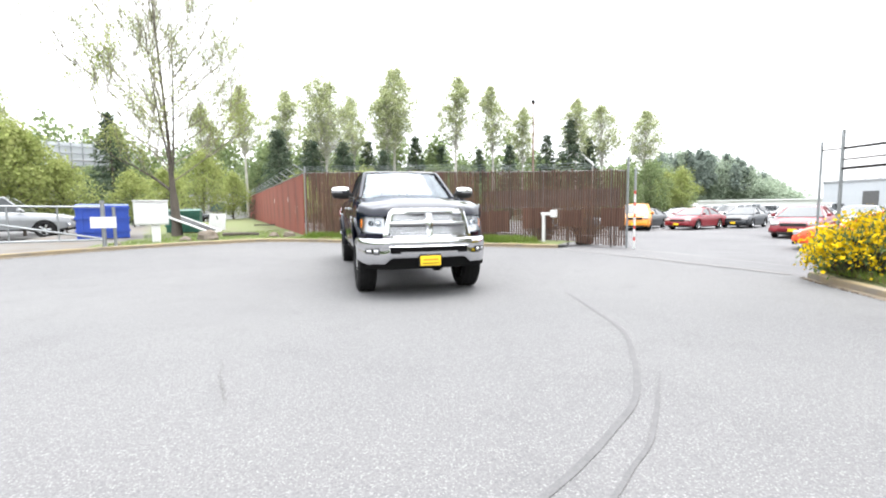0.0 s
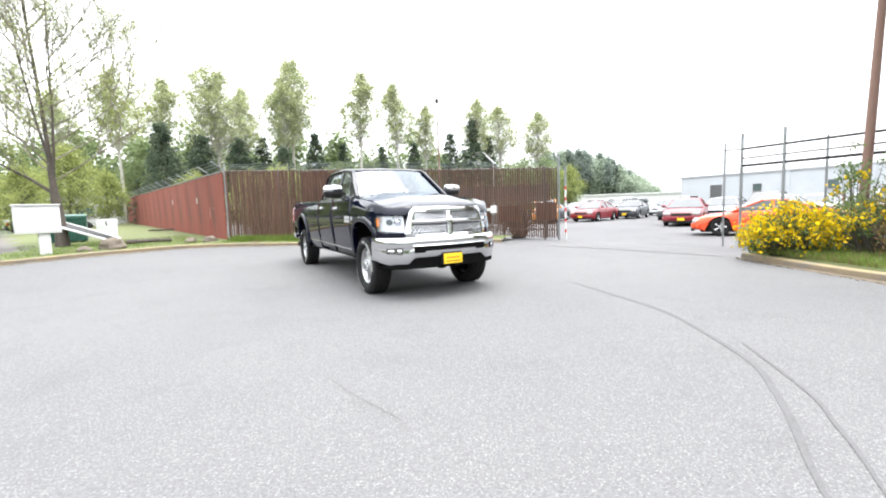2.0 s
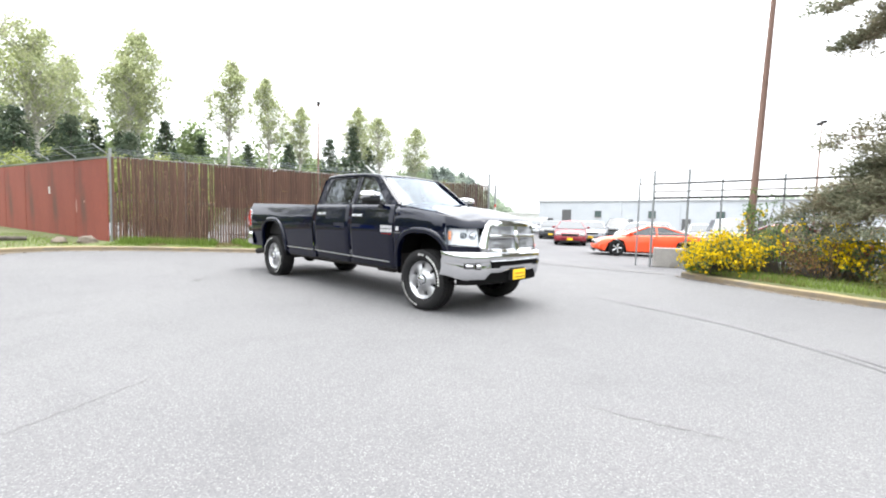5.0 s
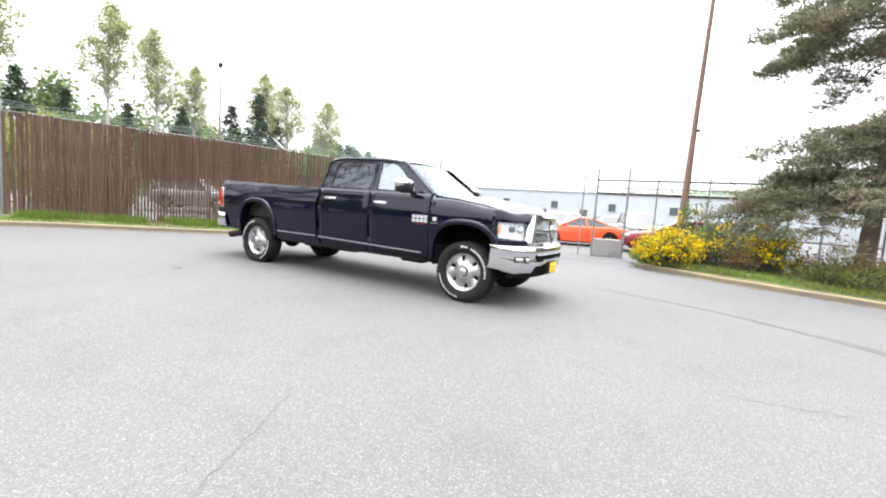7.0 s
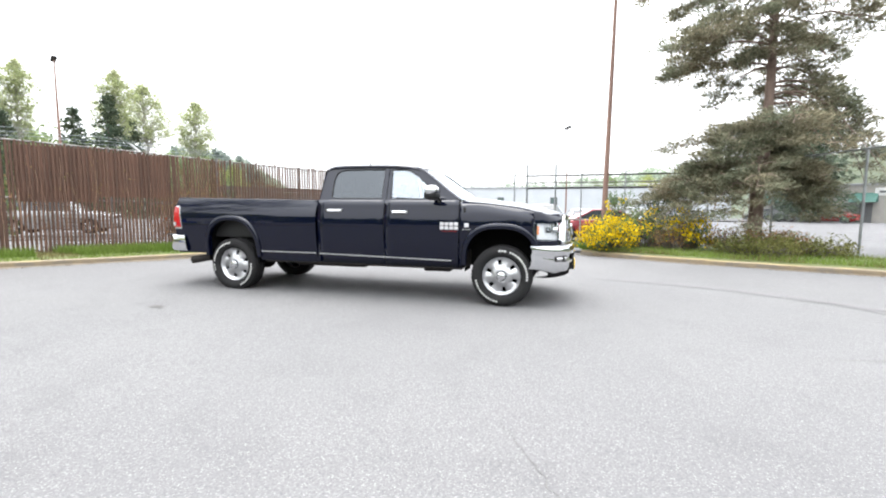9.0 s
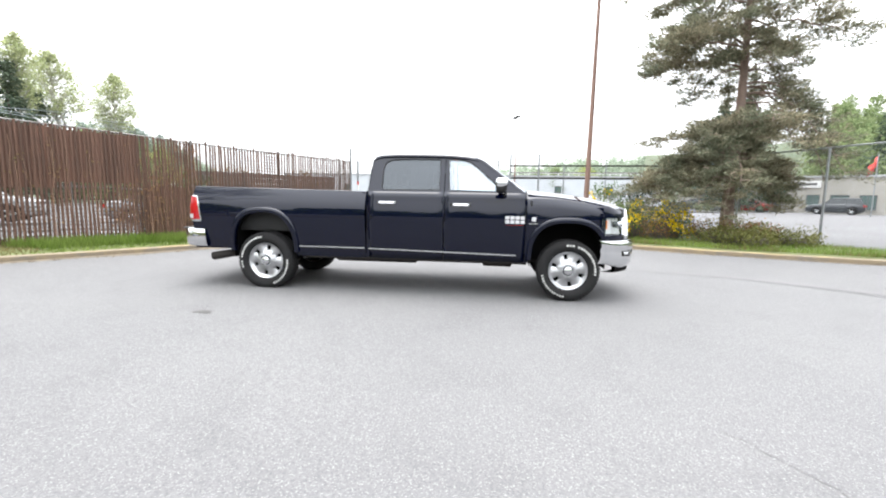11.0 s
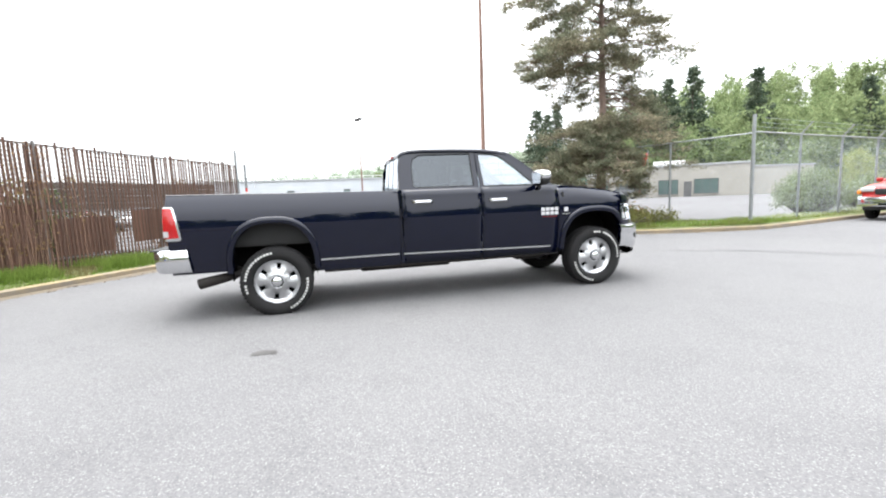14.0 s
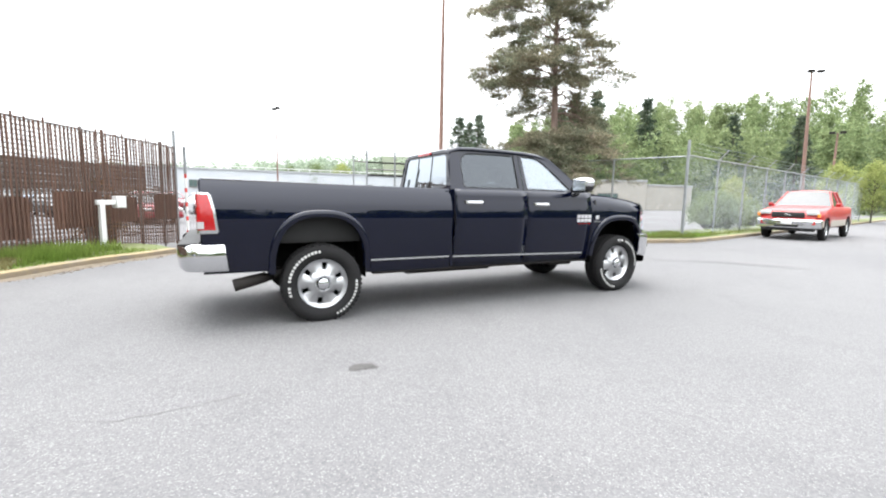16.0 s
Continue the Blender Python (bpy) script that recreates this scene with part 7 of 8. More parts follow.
for k in range(52):
    a = 2 * math.pi * k / 52
    for sx in (-1, 1):
        tyre.box(0.085 * sx, 0.119 * sx, -0.014, 0.014, 0.385, 0.4165 if k % 2 else 0.414, 0, pose(0, 0, 0, math.degrees(a)))
        tyre.box(0.018 * sx, 0.066 * sx, -0.016, 0.010, 0.405, 0.4175, 0, pose(0, 0, 0, math.degrees(a) + 3))
tyre_me = tyre.mesh("tyre", [RUBBER], 40)


def sector(r, a, x):
    return (x, r * math.cos(a), r * math.sin(a))


RS = 1.185


def dish(r):
    return curve([(0.0, 0.098), (0.075, 0.096), (0.10, 0.085), (0.14, 0.070), (0.19, 0.062), (0.212, 0.078), (0.222, 0.092)], r)


rim = Build()
for k in range(6):
    ac = math.pi / 3 * k + math.pi / 6
    outp = [(0.078, ac + math.pi / 6 * t) for t in (-1, -0.6, -0.2, 0.2, 0.6, 1)] + [(r, ac + math.pi / 6) for r in (0.11, 0.14, 0.17, 0.195)] + [(0.21, ac + math.pi / 6 * t) for t in (1, 0.6, 0.2, -0.2, -0.6, -1)] + [(r, ac - math.pi / 6) for r in (0.195, 0.17, 0.14, 0.11)]
    inp = []
    for r, a in outp:
        rr = 0.160 + (r - 0.147) * 0.40
        lim = 0.0135 + 0.14 * (rr - 0.11)
        ww = max(-1, min(1, (a - ac) / (math.pi / 6))) * lim / rr
        corner = min(1.0, 1.25 - 0.25 * abs((a - ac) / (math.pi / 6)) * (1 if rr in (0.078, 0.21) else 1))
        inp.append((rr, ac + ww * corner))
    rim.rings([[sector(r, a, dish(r)) for r, a in outp], [sector(lerp(r, q[0], 0.8), lerp(a, q[1], 0.8), dish(lerp(r, q[0], 0.8)) - 0.002) for (r, a), q in zip(outp, inp)], [sector(r, a, dish(r) - 0.012) for r, a in inp], [sector(r, a, dish(r) - 0.05) for r, a in inp]], 0, True, False)
rim.lathe_x([(dish(0.21), 0.21), (0.094, 0.222), (0.105, 0.230), (0.105, 0.238), (0.09, 0.240), (0.05, 0.222), (-0.10, 0.215)], 56)
rim.lathe_x([(0.094, 0.079), (0.100, 0.074), (0.100, 0.062), (0.096, 0.058)], 40)
rim.v = [(p[0], p[1] * RS, p[2] * RS) for p in rim.v]
rim_me = rim.mesh("rim", [RIM_METAL], 45)
cap = Build().lathe_x([(0.09, 0.060), (0.128, 0.056), (0.136, 0.045), (0.138, 0.0001)], 32)
cap_me = cap.mesh("hub_cap", [CHROME], 45)
nut = Build().lathe_x([(0.085, 0.011), (0.118, 0.011), (0.126, 0.006), (0.127, 0.0002)], 6)
nut_me = nut.mesh("wheel_nut", [CHROME], 30)
disc = Build().lathe_x([(0.0, 0.21), (0.0, 0.0001)], 40)
disc.lathe_x([(-0.01, 0.255), (-0.012, 0.1)], 40)
disc.lathe_x([(0.02, 0.155), (0.03, 0.155), (0.03, 0.06)], 40)
disc_me = disc.mesh("brake_disc", [MATT_BLACK], 40)
mark_me = {}
for w_ in (0.026, 0.020):
    bmk = Build()
    for i in range(4):
        a0, a1 = (-0.5 + i / 4) * w_ / 0.345, (-0.5 + (i + 1) / 4) * w_ / 0.345
        bmk.add([sector(r, a, x) for r, a, x in ((0.335, a0, 0.1542), (0.335, a1, 0.1542), (0.360, a1, 0.1495), (0.360, a0, 0.1495))], [(0, 1, 2, 3)])
    mark_me[w_] = bmk.mesh("sidewall_mark", [WHITE_RUBBER], 0)
first_wheel = None
for sx in (-1, 1):
    for u in (0.0, 4.30):
        wh = new("wheel")
        wh.parent = truck
        spin = {(-1, 0.0): -50, (-1, 4.30): 52}.get((sx, u), 40)
        wh.matrix_basis = pose(sx * 0.842, u, 0.414, 0, 0, 180 if sx < 0 else 0) @ pose(0, 0, 0, spin)
        for nm, me in (("tyre", tyre_me), ("rim", rim_me), ("hub_cap", cap_me), ("brake_disc", disc_me)):
            part(nm, me, None, wh)
        for k in range(8):
            o = part("wheel_nut", nut_me, None, wh)
            o.matrix_basis = pose(0, 0.070 * math.cos(math.pi / 4 * k), 0.070 * math.sin(math.pi / 4 * k))
        for start, count, step in ((45, 17, 6.2), (-118, 12, 6.2)):
            for k in range(count):
                if k == 13 and count == 17:
                    continue
                o = part("sidewall_mark", mark_me[0.026 if (k * 7) % 3 else 0.020], None, wh)
                o.matrix_basis = pose(0, 0, 0, start + k * step)

# ---- other vehicles ----
small_tyre = Build().lathe_x([(-0.08, 0.20), (-0.105, 0.23), (-0.11, 0.28), (-0.09, 0.32), (-0.06, 0.33), (0.06, 0.33), (0.09, 0.32), (0.11, 0.28), (0.105, 0.23), (0.08, 0.20)], 24).mesh("tyre", [RUBBER], 45)
sr = Build().lathe_x([(0.09, 0.215), (0.075, 0.195), (0.04, 0.19), (-0.05, 0.19)], 24)
for k in range(5):
    a = 2 * math.pi * k / 5
    sr.rings([[(0.075 + dx, r * math.cos(a + w), r * math.sin(a + w)) for w, dx in ((-q, 0), (0, 0.012), (q, 0), (0, -0.02))] for r, q in ((0.03, 0.5), (0.1, 0.28), (0.2, 0.2))])
sr.lathe_x([(0.05, 0.06), (0.095, 0.055), (0.10, 0.0001)], 16)
small_rim = sr.mesh("rim", [SATIN_CHROME], 45)
small_back = Build().lathe_x([(0.02, 0.2), (0.02, 0.0001)], 20).mesh("brake_disc", [DARK_METAL], 0)

# style: (length, width, height, belt, hood line, cabin base and roof, wheelbase, ground clearance, wheel radius); front is +x
STYLES = {
    "sedan": dict(L=4.85, W=1.84, H=1.45, top=[(-2.43, 0.70), (-2.38, 0.92), (-1.9, 1.0), (-1.2, 1.0), (0.9, 0.97), (1.2, 0.93), (2.0, 0.82), (2.32, 0.70), (2.43, 0.50)], cab=(-1.75, -0.75, 0.25, 1.15), wb=2.8, low=0.20, wr=0.33, rw=0.62),
    "coupe": dict(L=4.45, W=1.78, H=1.32, top=[(-2.22, 0.62), (-2.15, 0.88), (-1.6, 0.95), (-0.9, 0.93), (0.6, 0.90), (1.0, 0.85), (1.8, 0.72), (2.1, 0.60), (2.22, 0.45)], cab=(-1.65, -0.55, 0.05, 0.95), wb=2.6, low=0.17, wr=0.33, rw=0.56),
    "suv": dict(L=4.7, W=1.88, H=1.75, top=[(-2.35, 0.80), (-2.32, 1.08), (-1.9, 1.10), (0.7, 1.10), (1.0, 1.08), (1.9, 1.0), (2.2, 0.90), (2.35, 0.55)], cab=(-2.25, -1.95, 0.25, 0.95), wb=2.75, low=0.25, wr=0.36, rw=0.68),
    "van": dict(L=5.2, W=1.95, H=1.9, top=[(-2.6, 0.80), (-2.57, 1.10), (-2.0, 1.12), (1.0, 1.10), (1.4, 1.06), (2.2, 0.95), (2.5, 0.82), (2.6, 0.5)], cab=(-2.5, -2.3, 0.6, 1.45), wb=3.0, low=0.22, wr=0.35, rw=0.74),
    "pickup": dict(L=5.7, W=1.98, H=1.88, top=[(-2.85, 0.75), (-2.83, 1.18), (-2.7, 1.2), (-0.9, 1.2), (-0.85, 1.2), (0.9, 1.18), (1.3, 1.14), (2.3, 1.05), (2.65, 0.95), (2.82, 0.6)], cab=(-0.85, -0.72, 0.45, 1.15), wb=3.55, low=0.36, wr=0.38, rw=0.70),
    "old_pickup": dict(L=5.5, W=1.96, H=1.88, top=[(-2.75, 0.80), (-2.73, 1.22), (-2.6, 1.24), (-0.9, 1.24), (-0.85, 1.26), (0.9, 1.27), (1.2, 1.24), (2.1, 1.16), (2.5, 1.10), (2.66, 1.0), (2.74, 0.75)], cab=(-0.85, -0.72, 0.30, 0.98), wb=3.5, low=0.46, wr=0.40, rw=0.66),
}


def car(label, style, colour, x, y, rz, z=None, lower=None, plate=True, category="car", group="cars in the lot", detail=True):
    """A parked vehicle: body, cabin glass, pillars, roof, lamps, grille, mirrors and four wheels."""
    s = STYLES[style]
    e = thing("pickup_truck" if "pickup" in style else "van" if style == "van" else "car", label, category, x, y, ground_z(x, y) if z is None else z, rz, group)
    L, W, H, low = s["L"], s["W"] / 2, s["H"], s["low"]
    hb = Build()
    rings = []
    stations = [-L / 2 + L * k / 30 for k in range(31)]
    axles = (s["wb"] / 2, -s["wb"] / 2)
    for xx in stations:
        zt = curve(s["top"], xx)
        k = abs(xx) / (L / 2)
        w = W * (1 - 0.16 * max(0, (k - 0.72) / 0.28) ** 2.2)
        lo_ = low + 0.12 * max(0, (k - 0.8) / 0.2)
        for ax in axles:
            d = abs(xx - ax)
            if d < s["wr"] + 0.07:
                lo_ = max(lo_, s["wr"] + math.sqrt(max((s["wr"] + 0.07) ** 2 - d * d, 0)) - 0.02)
        lo_ = min(lo_, zt - 0.08)
        mid = max(lo_ + 0.02, lerp(low, zt, 0.5))
        half = [(0.0, lo_), (w * 0.90, lo_), (w * 0.985, min(lo_ + 0.05, mid)), (w, mid), (w * 0.985, zt - 0.07), (w * 0.93, zt - 0.015), (w * 0.7, zt + 0.012), (0, zt + 0.025)]
        rings.append([(xx, a, b) for a, b in half] + [(xx, -a, b) for a, b in half[-2:0:-1]])
    hb.rings(rings)
    part("body", hb, colour, e, smooth=50)
    if lower:
        g_ = s["wr"] + 0.10
        for sy in (-1, 1):
            for xa, xb in ((-L / 2 + 0.3, axles[1] - g_), (axles[1] + g_, axles[0] - g_), (axles[0] + g_, L / 2 - 0.35)):
                part("lower_body", Build().box(xa, xb, sy * W * 0.96, sy * (W + 0.006), low + 0.04, low + 0.28), lower, e, bevel=0.01)
    part("underbody", Build().box(-L / 2 + 0.3, L / 2 - 0.3, -W * 0.8, W * 0.8, low - 0.03, low + 0.35), DARK_METAL, e)
    r0, r1, f1, f0 = s["cab"]
    zb = curve(s["top"], (r1 + f1) / 2) - 0.02
    rw, bw = s["rw"], W * 0.93
    gl = Build().rings([[(r0, -bw, zb), (r0 - 0.0, bw, zb), (f0, bw, zb), (f0 + 0.1, bw * 0.5, zb), (f0 + 0.1, -bw * 0.5, zb), (f0, -bw, zb)],
                        [(r1, -rw, H - 0.05), (r1, rw, H - 0.05), (f1, rw, H - 0.05), (f1 + 0.06, rw * 0.5, H - 0.04), (f1 + 0.06, -rw * 0.5, H - 0.04), (f1, -rw, H - 0.05)]])
    part("cabin_glass", gl, CAR_GLASS, e, "dark window glass", smooth=20)
    part("roof", Build().rings([[(xx, rw * k * 1.02, H + dz - 0.05 * k * k - e_) for k in (-1, -0.8, -0.4, 0, 0.4, 0.8, 1)] for xx, dz, e_ in ((r1 - 0.04, -0.02, 0.03), (r1 + 0.08, 0.0, 0), ((r1 + f1) / 2, 0.02, 0), (f1 - 0.05, 0.0, 0), (f1 + 0.07, -0.03, 0.02))], 0, False, False), colour, e, smooth=60, solid=0.06)
    mids = [lerp(r1, f1, 0.5)] + ([lerp(r1, f1, 0.1)] if style in ("suv", "van") else [])
    for sy in (-1, 1):
        for a, b in ((r0 + 0.03, r1 + 0.03), (f0 - 0.02, f1 - 0.01), *((m_, m_) for m_ in mids)):
            part("pillar", Build().path([(a, sy * (bw + 0.004), zb), (b, sy * (rw + 0.006), H - 0.05)], 0.035, 6), colour, e)
        part("mirror", Build().box(f0 - 0.25, f0 - 0.12, sy * (W + 0.0), sy * (W + 0.17), zb + 0.0, zb + 0.14), colour, e, bevel=0.03)
        zf = curve(s["top"], L / 2 - 0.25) - 0.16
        part("head_lamp", Build().box(L / 2 - 0.28, L / 2 - 0.03, sy * W * 0.55, sy * W * 0.90, zf, zf + 0.14), WHITE_LENS, e, "clear head lamp", bevel=0.03)
        zr = curve(s["top"], -L / 2 + 0.1) - 0.26
        part("tail_lamp", Build().box(-L / 2 - 0.012, -L / 2 + 0.16, sy * W * 0.60, sy * W * 0.90, zr, zr + 0.2), RED_LENS, e, "red tail lamp", bevel=0.02)
        for ax in axles:
            wh = new("wheel")
            wh.parent = e
            kk = s["wr"] / 0.33
            wh.matrix_basis = pose(ax, sy * (W - 0.11), s["wr"], 0, 0, 90 * sy) @ Matrix.Diagonal((1, kk, kk, 1))
            for nm, me in (("tyre", small_tyre), ("rim", small_rim), ("brake_disc", small_back)):
                part(nm, me, None, wh)
            wl_ = Build().rings([[(ax + (s["wr"] + 0.065) * math.cos(t), sy * yy, s["wr"] + (s["wr"] + 0.065) * math.sin(t)) for yy in (W * 0.99, W * 0.6)] for t in [math.pi * q / 12 for q in range(13)]], 0, False, False)
            part("wheel_well", wl_, DARK_METAL, e)
    zf = curve(s["top"], L / 2 - 0.25)
    part("grille", Build().box(L / 2 - 0.10, L / 2 + 0.004, -W * 0.5, W * 0.5, zf - 0.2, zf - 0.06), BLACK_PLASTIC, e, bevel=0.02)
    part("bumper", Build().rings([[(L / 2 + 0.03 - 0.25 * abs(k) ** 4 + d, W * 0.98 * k, z_) for d, z_ in ((-0.08, low + 0.30), (0, low + 0.27), (0.01, low + 0.14), (-0.06, low + 0.06))] for k in (-1, -0.85, -0.6, -0.3, 0, 0.3, 0.6, 0.85, 1)], 0, False, False), CHROME if "pickup" in style else colour, e, smooth=60, solid=0.03)
    part("air_intake", Build().box(L / 2 - 0.1, L / 2 + 0.02, -W * 0.6, W * 0.6, low + 0.0, low + 0.10), BLACK_PLASTIC, e, bevel=0.02)
    if plate:
        part("dealer_plate", Build().box(L / 2 + 0.042, L / 2 + 0.052, -0.16, 0.16, low + 0.12, low + 0.25), YELLOW_PLATE, e, "yellow dealer plate")
    if "pickup" in style:
        part("bed_well", Build().box(-L / 2 + 0.08, -1.0, -W * 0.80, W * 0.80, 1.222, 1.232), BLACK_PLASTIC, e)
    if style in ("sedan", "suv", "van", "coupe"):
        for sy in (-1, 1):
            for hx in ((-0.15,) if style == "coupe" else (0.15, -0.85)):
                part("door_handle", Build().box(hx - 0.09, hx + 0.09, sy * (W - 0.005), sy * (W + 0.02), zb - 0.16, zb - 0.12), colour, e, bevel=0.008)
    return e


car("amber sport-utility car parked by the gateway", "suv", AMBER_CAR, 20.6, 25.6, 228, category="car")
car("black sedan parked in the lot", "sedan", DARK_CAR, 22.9, 27.6, 206)
car("maroon sedan with a yellow plate, parked", "sedan", MAROON_CAR, 24.6, 24.6, 198)
car("black sedan parked beside the maroon one", "sedan", DARK_CAR, 29.6, 25.2, 204)
car("charcoal sedan facing the gateway", "sedan", DARK_CAR, 28.4, 20.6, 206)
car("maroon sedan with a bright bonnet, parked", "sedan", MAROON_CAR, 21.9, 15.7, 206)
car("orange-red coupe parked behind the gate post", "coupe", ORANGE_CAR, 16.35, 9.35, 119, plate=False)
for k, (x_, y_, st, c_, lb) in enumerate(((24.8, 12.6, "sedan", WHITE_CAR, "white sedan parked in a row"), (27.0, 9.6, "sedan", SILVER_CAR, "silver sedan parked in a row"), (27.0, 16.5, "sedan", GREY_CAR, "grey sedan parked in a row"), (22.6, 7.3, "suv", GREY_CAR, "grey sport-utility car parked in a row"),
                                        (31.5, 13.4, "sedan", WHITE_CAR, "white sedan parked in a row"), (33.0, 17.0, "suv", DARK_CAR, "dark sport-utility car parked in a row"), (25.5, 5.0, "sedan", WHITE_CAR, "white sedan parked in a row"), (21.0, 2.6, "sedan", SILVER_CAR, "silver sedan behind the fence"),
                                        (36.0, 21.6, "sedan", SILVER_CAR, "silver sedan parked in a row"), (36.5, 27.0, "sedan", WHITE_CAR, "white sedan parked in a row"), (29.5, 31.0, "sedan", SILVER_CAR, "silver sedan parked in a row"), (36.0, 32.0, "suv", WHITE_CAR, "white sport-utility car parked in a row"),
                                        (42.0, 24.0, "sedan", DARK_CAR, "dark sedan parked in a row"), (43.0, 30.0, "sedan", SILVER_CAR, "silver sedan parked in a row"), (43.0, 36.5, "van", WHITE_CAR, "white van parked in a row"), (49.0, 28.0, "sedan", BLUE_CAR, "blue-grey sedan parked in a row"),
                                        (50.0, 34.0, "sedan", WHITE_CAR, "white sedan parked in a row"), (50.0, 41.0, "sedan", SILVER_CAR, "silver sedan parked in a row"), (57.0, 38.0, "van", SILVER_CAR, "silver van parked in a row"), (57.0, 46.0, "suv", DARK_CAR, "dark sport-utility car parked in a row"),
                                        (40.0, 16.0, "sedan", MAROON_CAR, "maroon sedan parked in a row"), (46.0, 19.0, "sedan", WHITE_CAR, "white sedan parked in a row"), (66.0, 52.0, "van", WHITE_CAR, "white van parked far off"), (58.0, 55.0, "van", WHITE_CAR, "white van parked far off"), (72.0, 60.0, "van", SILVER_CAR, "silver van parked far off"))):
    car(lb, st, c_, x_, y_, 186 + (k * 37) % 20, plate=k < 4)
car("dark red sedan parked behind the broom", "sedan", MAROON_CAR, 15.9, 4.8, 100, plate=False)
car("silver sport-utility car behind the slatted fence", "suv", SILVER_CAR, 10.2, 29.6, -52, 0.0, plate=False, group="")
car("dark grey sedan behind the slatted fence", "sedan", GREY_CAR, 14.8, 24.6, -50, -0.1, plate=False, group="")
car("silver pickup truck parked by the pipe gate", "pickup", SILVER_CAR, -14.1, 24.7, 16, 0.2, plate=False, category="pickup truck", group="")
car("grey van parked behind the silver pickup", "van", GREY_CAR, -15.4, 33.2, 20, 0.25, plate=False, category="van", group="")
car("grey sedan parked past the dumpsters", "sedan", DARK_CAR, -11.5, 44.0, 20, 0.3, plate=False, group="")
for k, (s_, c_, st_) in enumerate(((3.5, DARK_CAR, "sedan"), (6.3, SILVER_CAR, "sedan"), (9.2, RED_CAR, "coupe"), (17.0, DARK_CAR, "suv"))):
    u_ = Vector((38.7 - 59.5, -41.3 + 16.8)).normalized()
    p_ = Vector((59.5, -16.8)) + u_ * s_ + Vector((u_.y, -u_.x)) * 3.6
    car(("dark sedan", "silver sedan", "red coupe", "dark sport-utility car")[k] + " parked before the beige offices", st_, c_, p_.x, p_.y, 48, 0.0, plate=False)
red = car("red pickup truck with beige lower body at the kerb", "old_pickup", RED_CAR, 5.25, -9.15, 101.5, 0.0, TAN_LOWER, False, "pickup truck", "")
part("number_plate", Build().box(2.847, 2.857, -0.16, 0.16, 0.60, 0.70), WHITE_PAINT, red, "blank white plate")

part("grille_opening", Build().box(2.70, 2.765, -0.50, 0.50, 0.84, 1.02), BLACK_PLASTIC, red, "dark oval grille", bevel=0.03)
part("grille_emblem", Build().box(2.764, 2.772, -0.09, 0.09, 0.91, 0.96), SATIN_CHROME, red, "plain oval emblem", bevel=0.004)
part("air_dam", Build().box(2.45, 2.72, -0.80, 0.80, 0.34, 0.46), BLACK_PLASTIC, red, bevel=0.03)
part("chrome_bumper", Build().rings([[(2.84 - 0.20 * abs(k) ** 3 + d, 1.0 * k, z_) for d, z_ in ((-0.10, 0.775), (-0.02, 0.77), (0.0, 0.74), (0.005, 0.66), (-0.012, 0.60), (0.0, 0.56), (-0.03, 0.46), (-0.10, 0.45))] for k in span(-1, 1, 18)], 0, False, False), CHROME, red, "wide chrome front bumper", smooth=50, solid=0.02)
# opening is a black block, its shade painted, not hollow
part("bumper_opening", Build().box(2.80, 2.85, -0.36, 0.36, 0.50, 0.565), MATT_BLACK, red, "opening in the bumper, its shade painted black", bevel=0.012)
for sy in (-1, 1):
    part("turn_lens", Build().box(2.60, 2.745, sy * 0.86, sy * 0.95, 0.86, 0.99), AMBER_LENS, red, "amber corner lens", bevel=0.02)

# ---- clutter on the left verge ----
def dumpster(label, x, y, z, rz, w, d, h, mat):
    e = thing("dumpster", label, "dumpster", x, y, z, rz)
    b = Build()
    t = 0.05
    b.box(0, w, 0, t, 0.12, h).box(0, w, d - t, d, 0.12, h).box(0, t, t, d - t, 0.12, h).box(w - t, w, t, d - t, 0.12, h).box(0, w, 0, d, 0.08, 0.14)
    part("body", b, mat, e, bevel=0.01)
    for k in range(5):
        part("rib", Build().box(w * (k + 0.5) / 5 - 0.04, w * (k + 0.5) / 5 + 0.04, -0.05, -0.002, 0.15, h - 0.1), mat, e)
    for zz in (0.35, 0.85, h - 0.08):
        part("rail", Build().box(-0.04, w + 0.04, -0.07, -0.052, zz, zz + 0.08), mat, e)
    part("lid", Build().box(-0.02, w + 0.02, 0.1, d + 0.02, h, h + 0.05, 0, pose(0, 0, 0, 4)), mat, e, bevel=0.01)
    for cx in (0.2, w - 0.2):
        part("skid", Build().box(cx - 0.06, cx + 0.06, 0.05, d - 0.05, 0, 0.08), DARK_METAL, e)
    return e


dumpster("blue steel dumpster behind the pipe gate", -9.15, 20.35, 0.2, 21, 1.68, 1.4, 1.32, BLUE_STEEL)
dumpster("dark green dumpster behind the maple trunk", -7.3, 24.4, 0.25, 8, 1.45, 1.2, 1.08, GREEN_STEEL)
cab_box = thing("utility_cabinet", "pale grey utility cabinet on a pedestal", "cabinet", -5.72, 17.72, 0.2, 18)
part("cabinet", Build().box(-0.5, 0.5, -0.18, 0.22, 0.66, 1.46), WHITE_PAINT, cab_box, bevel=0.015)
part("roof_lip", Build().box(-0.53, 0.53, -0.22, 0.25, 1.462, 1.50), WHITE_PAINT, cab_box, bevel=0.008)
part("pedestal", Build().box(-0.02, 0.24, -0.12, 0.14, -0.2, 0.658), WHITE_PAINT, cab_box, bevel=0.01)
for k in range(4):
    part("door", Build().box(-0.46 + 0.235 * k, -0.245 + 0.235 * k, -0.19, -0.182, 0.72, 1.40), WHITE_PAINT, cab_box, bevel=0.003)
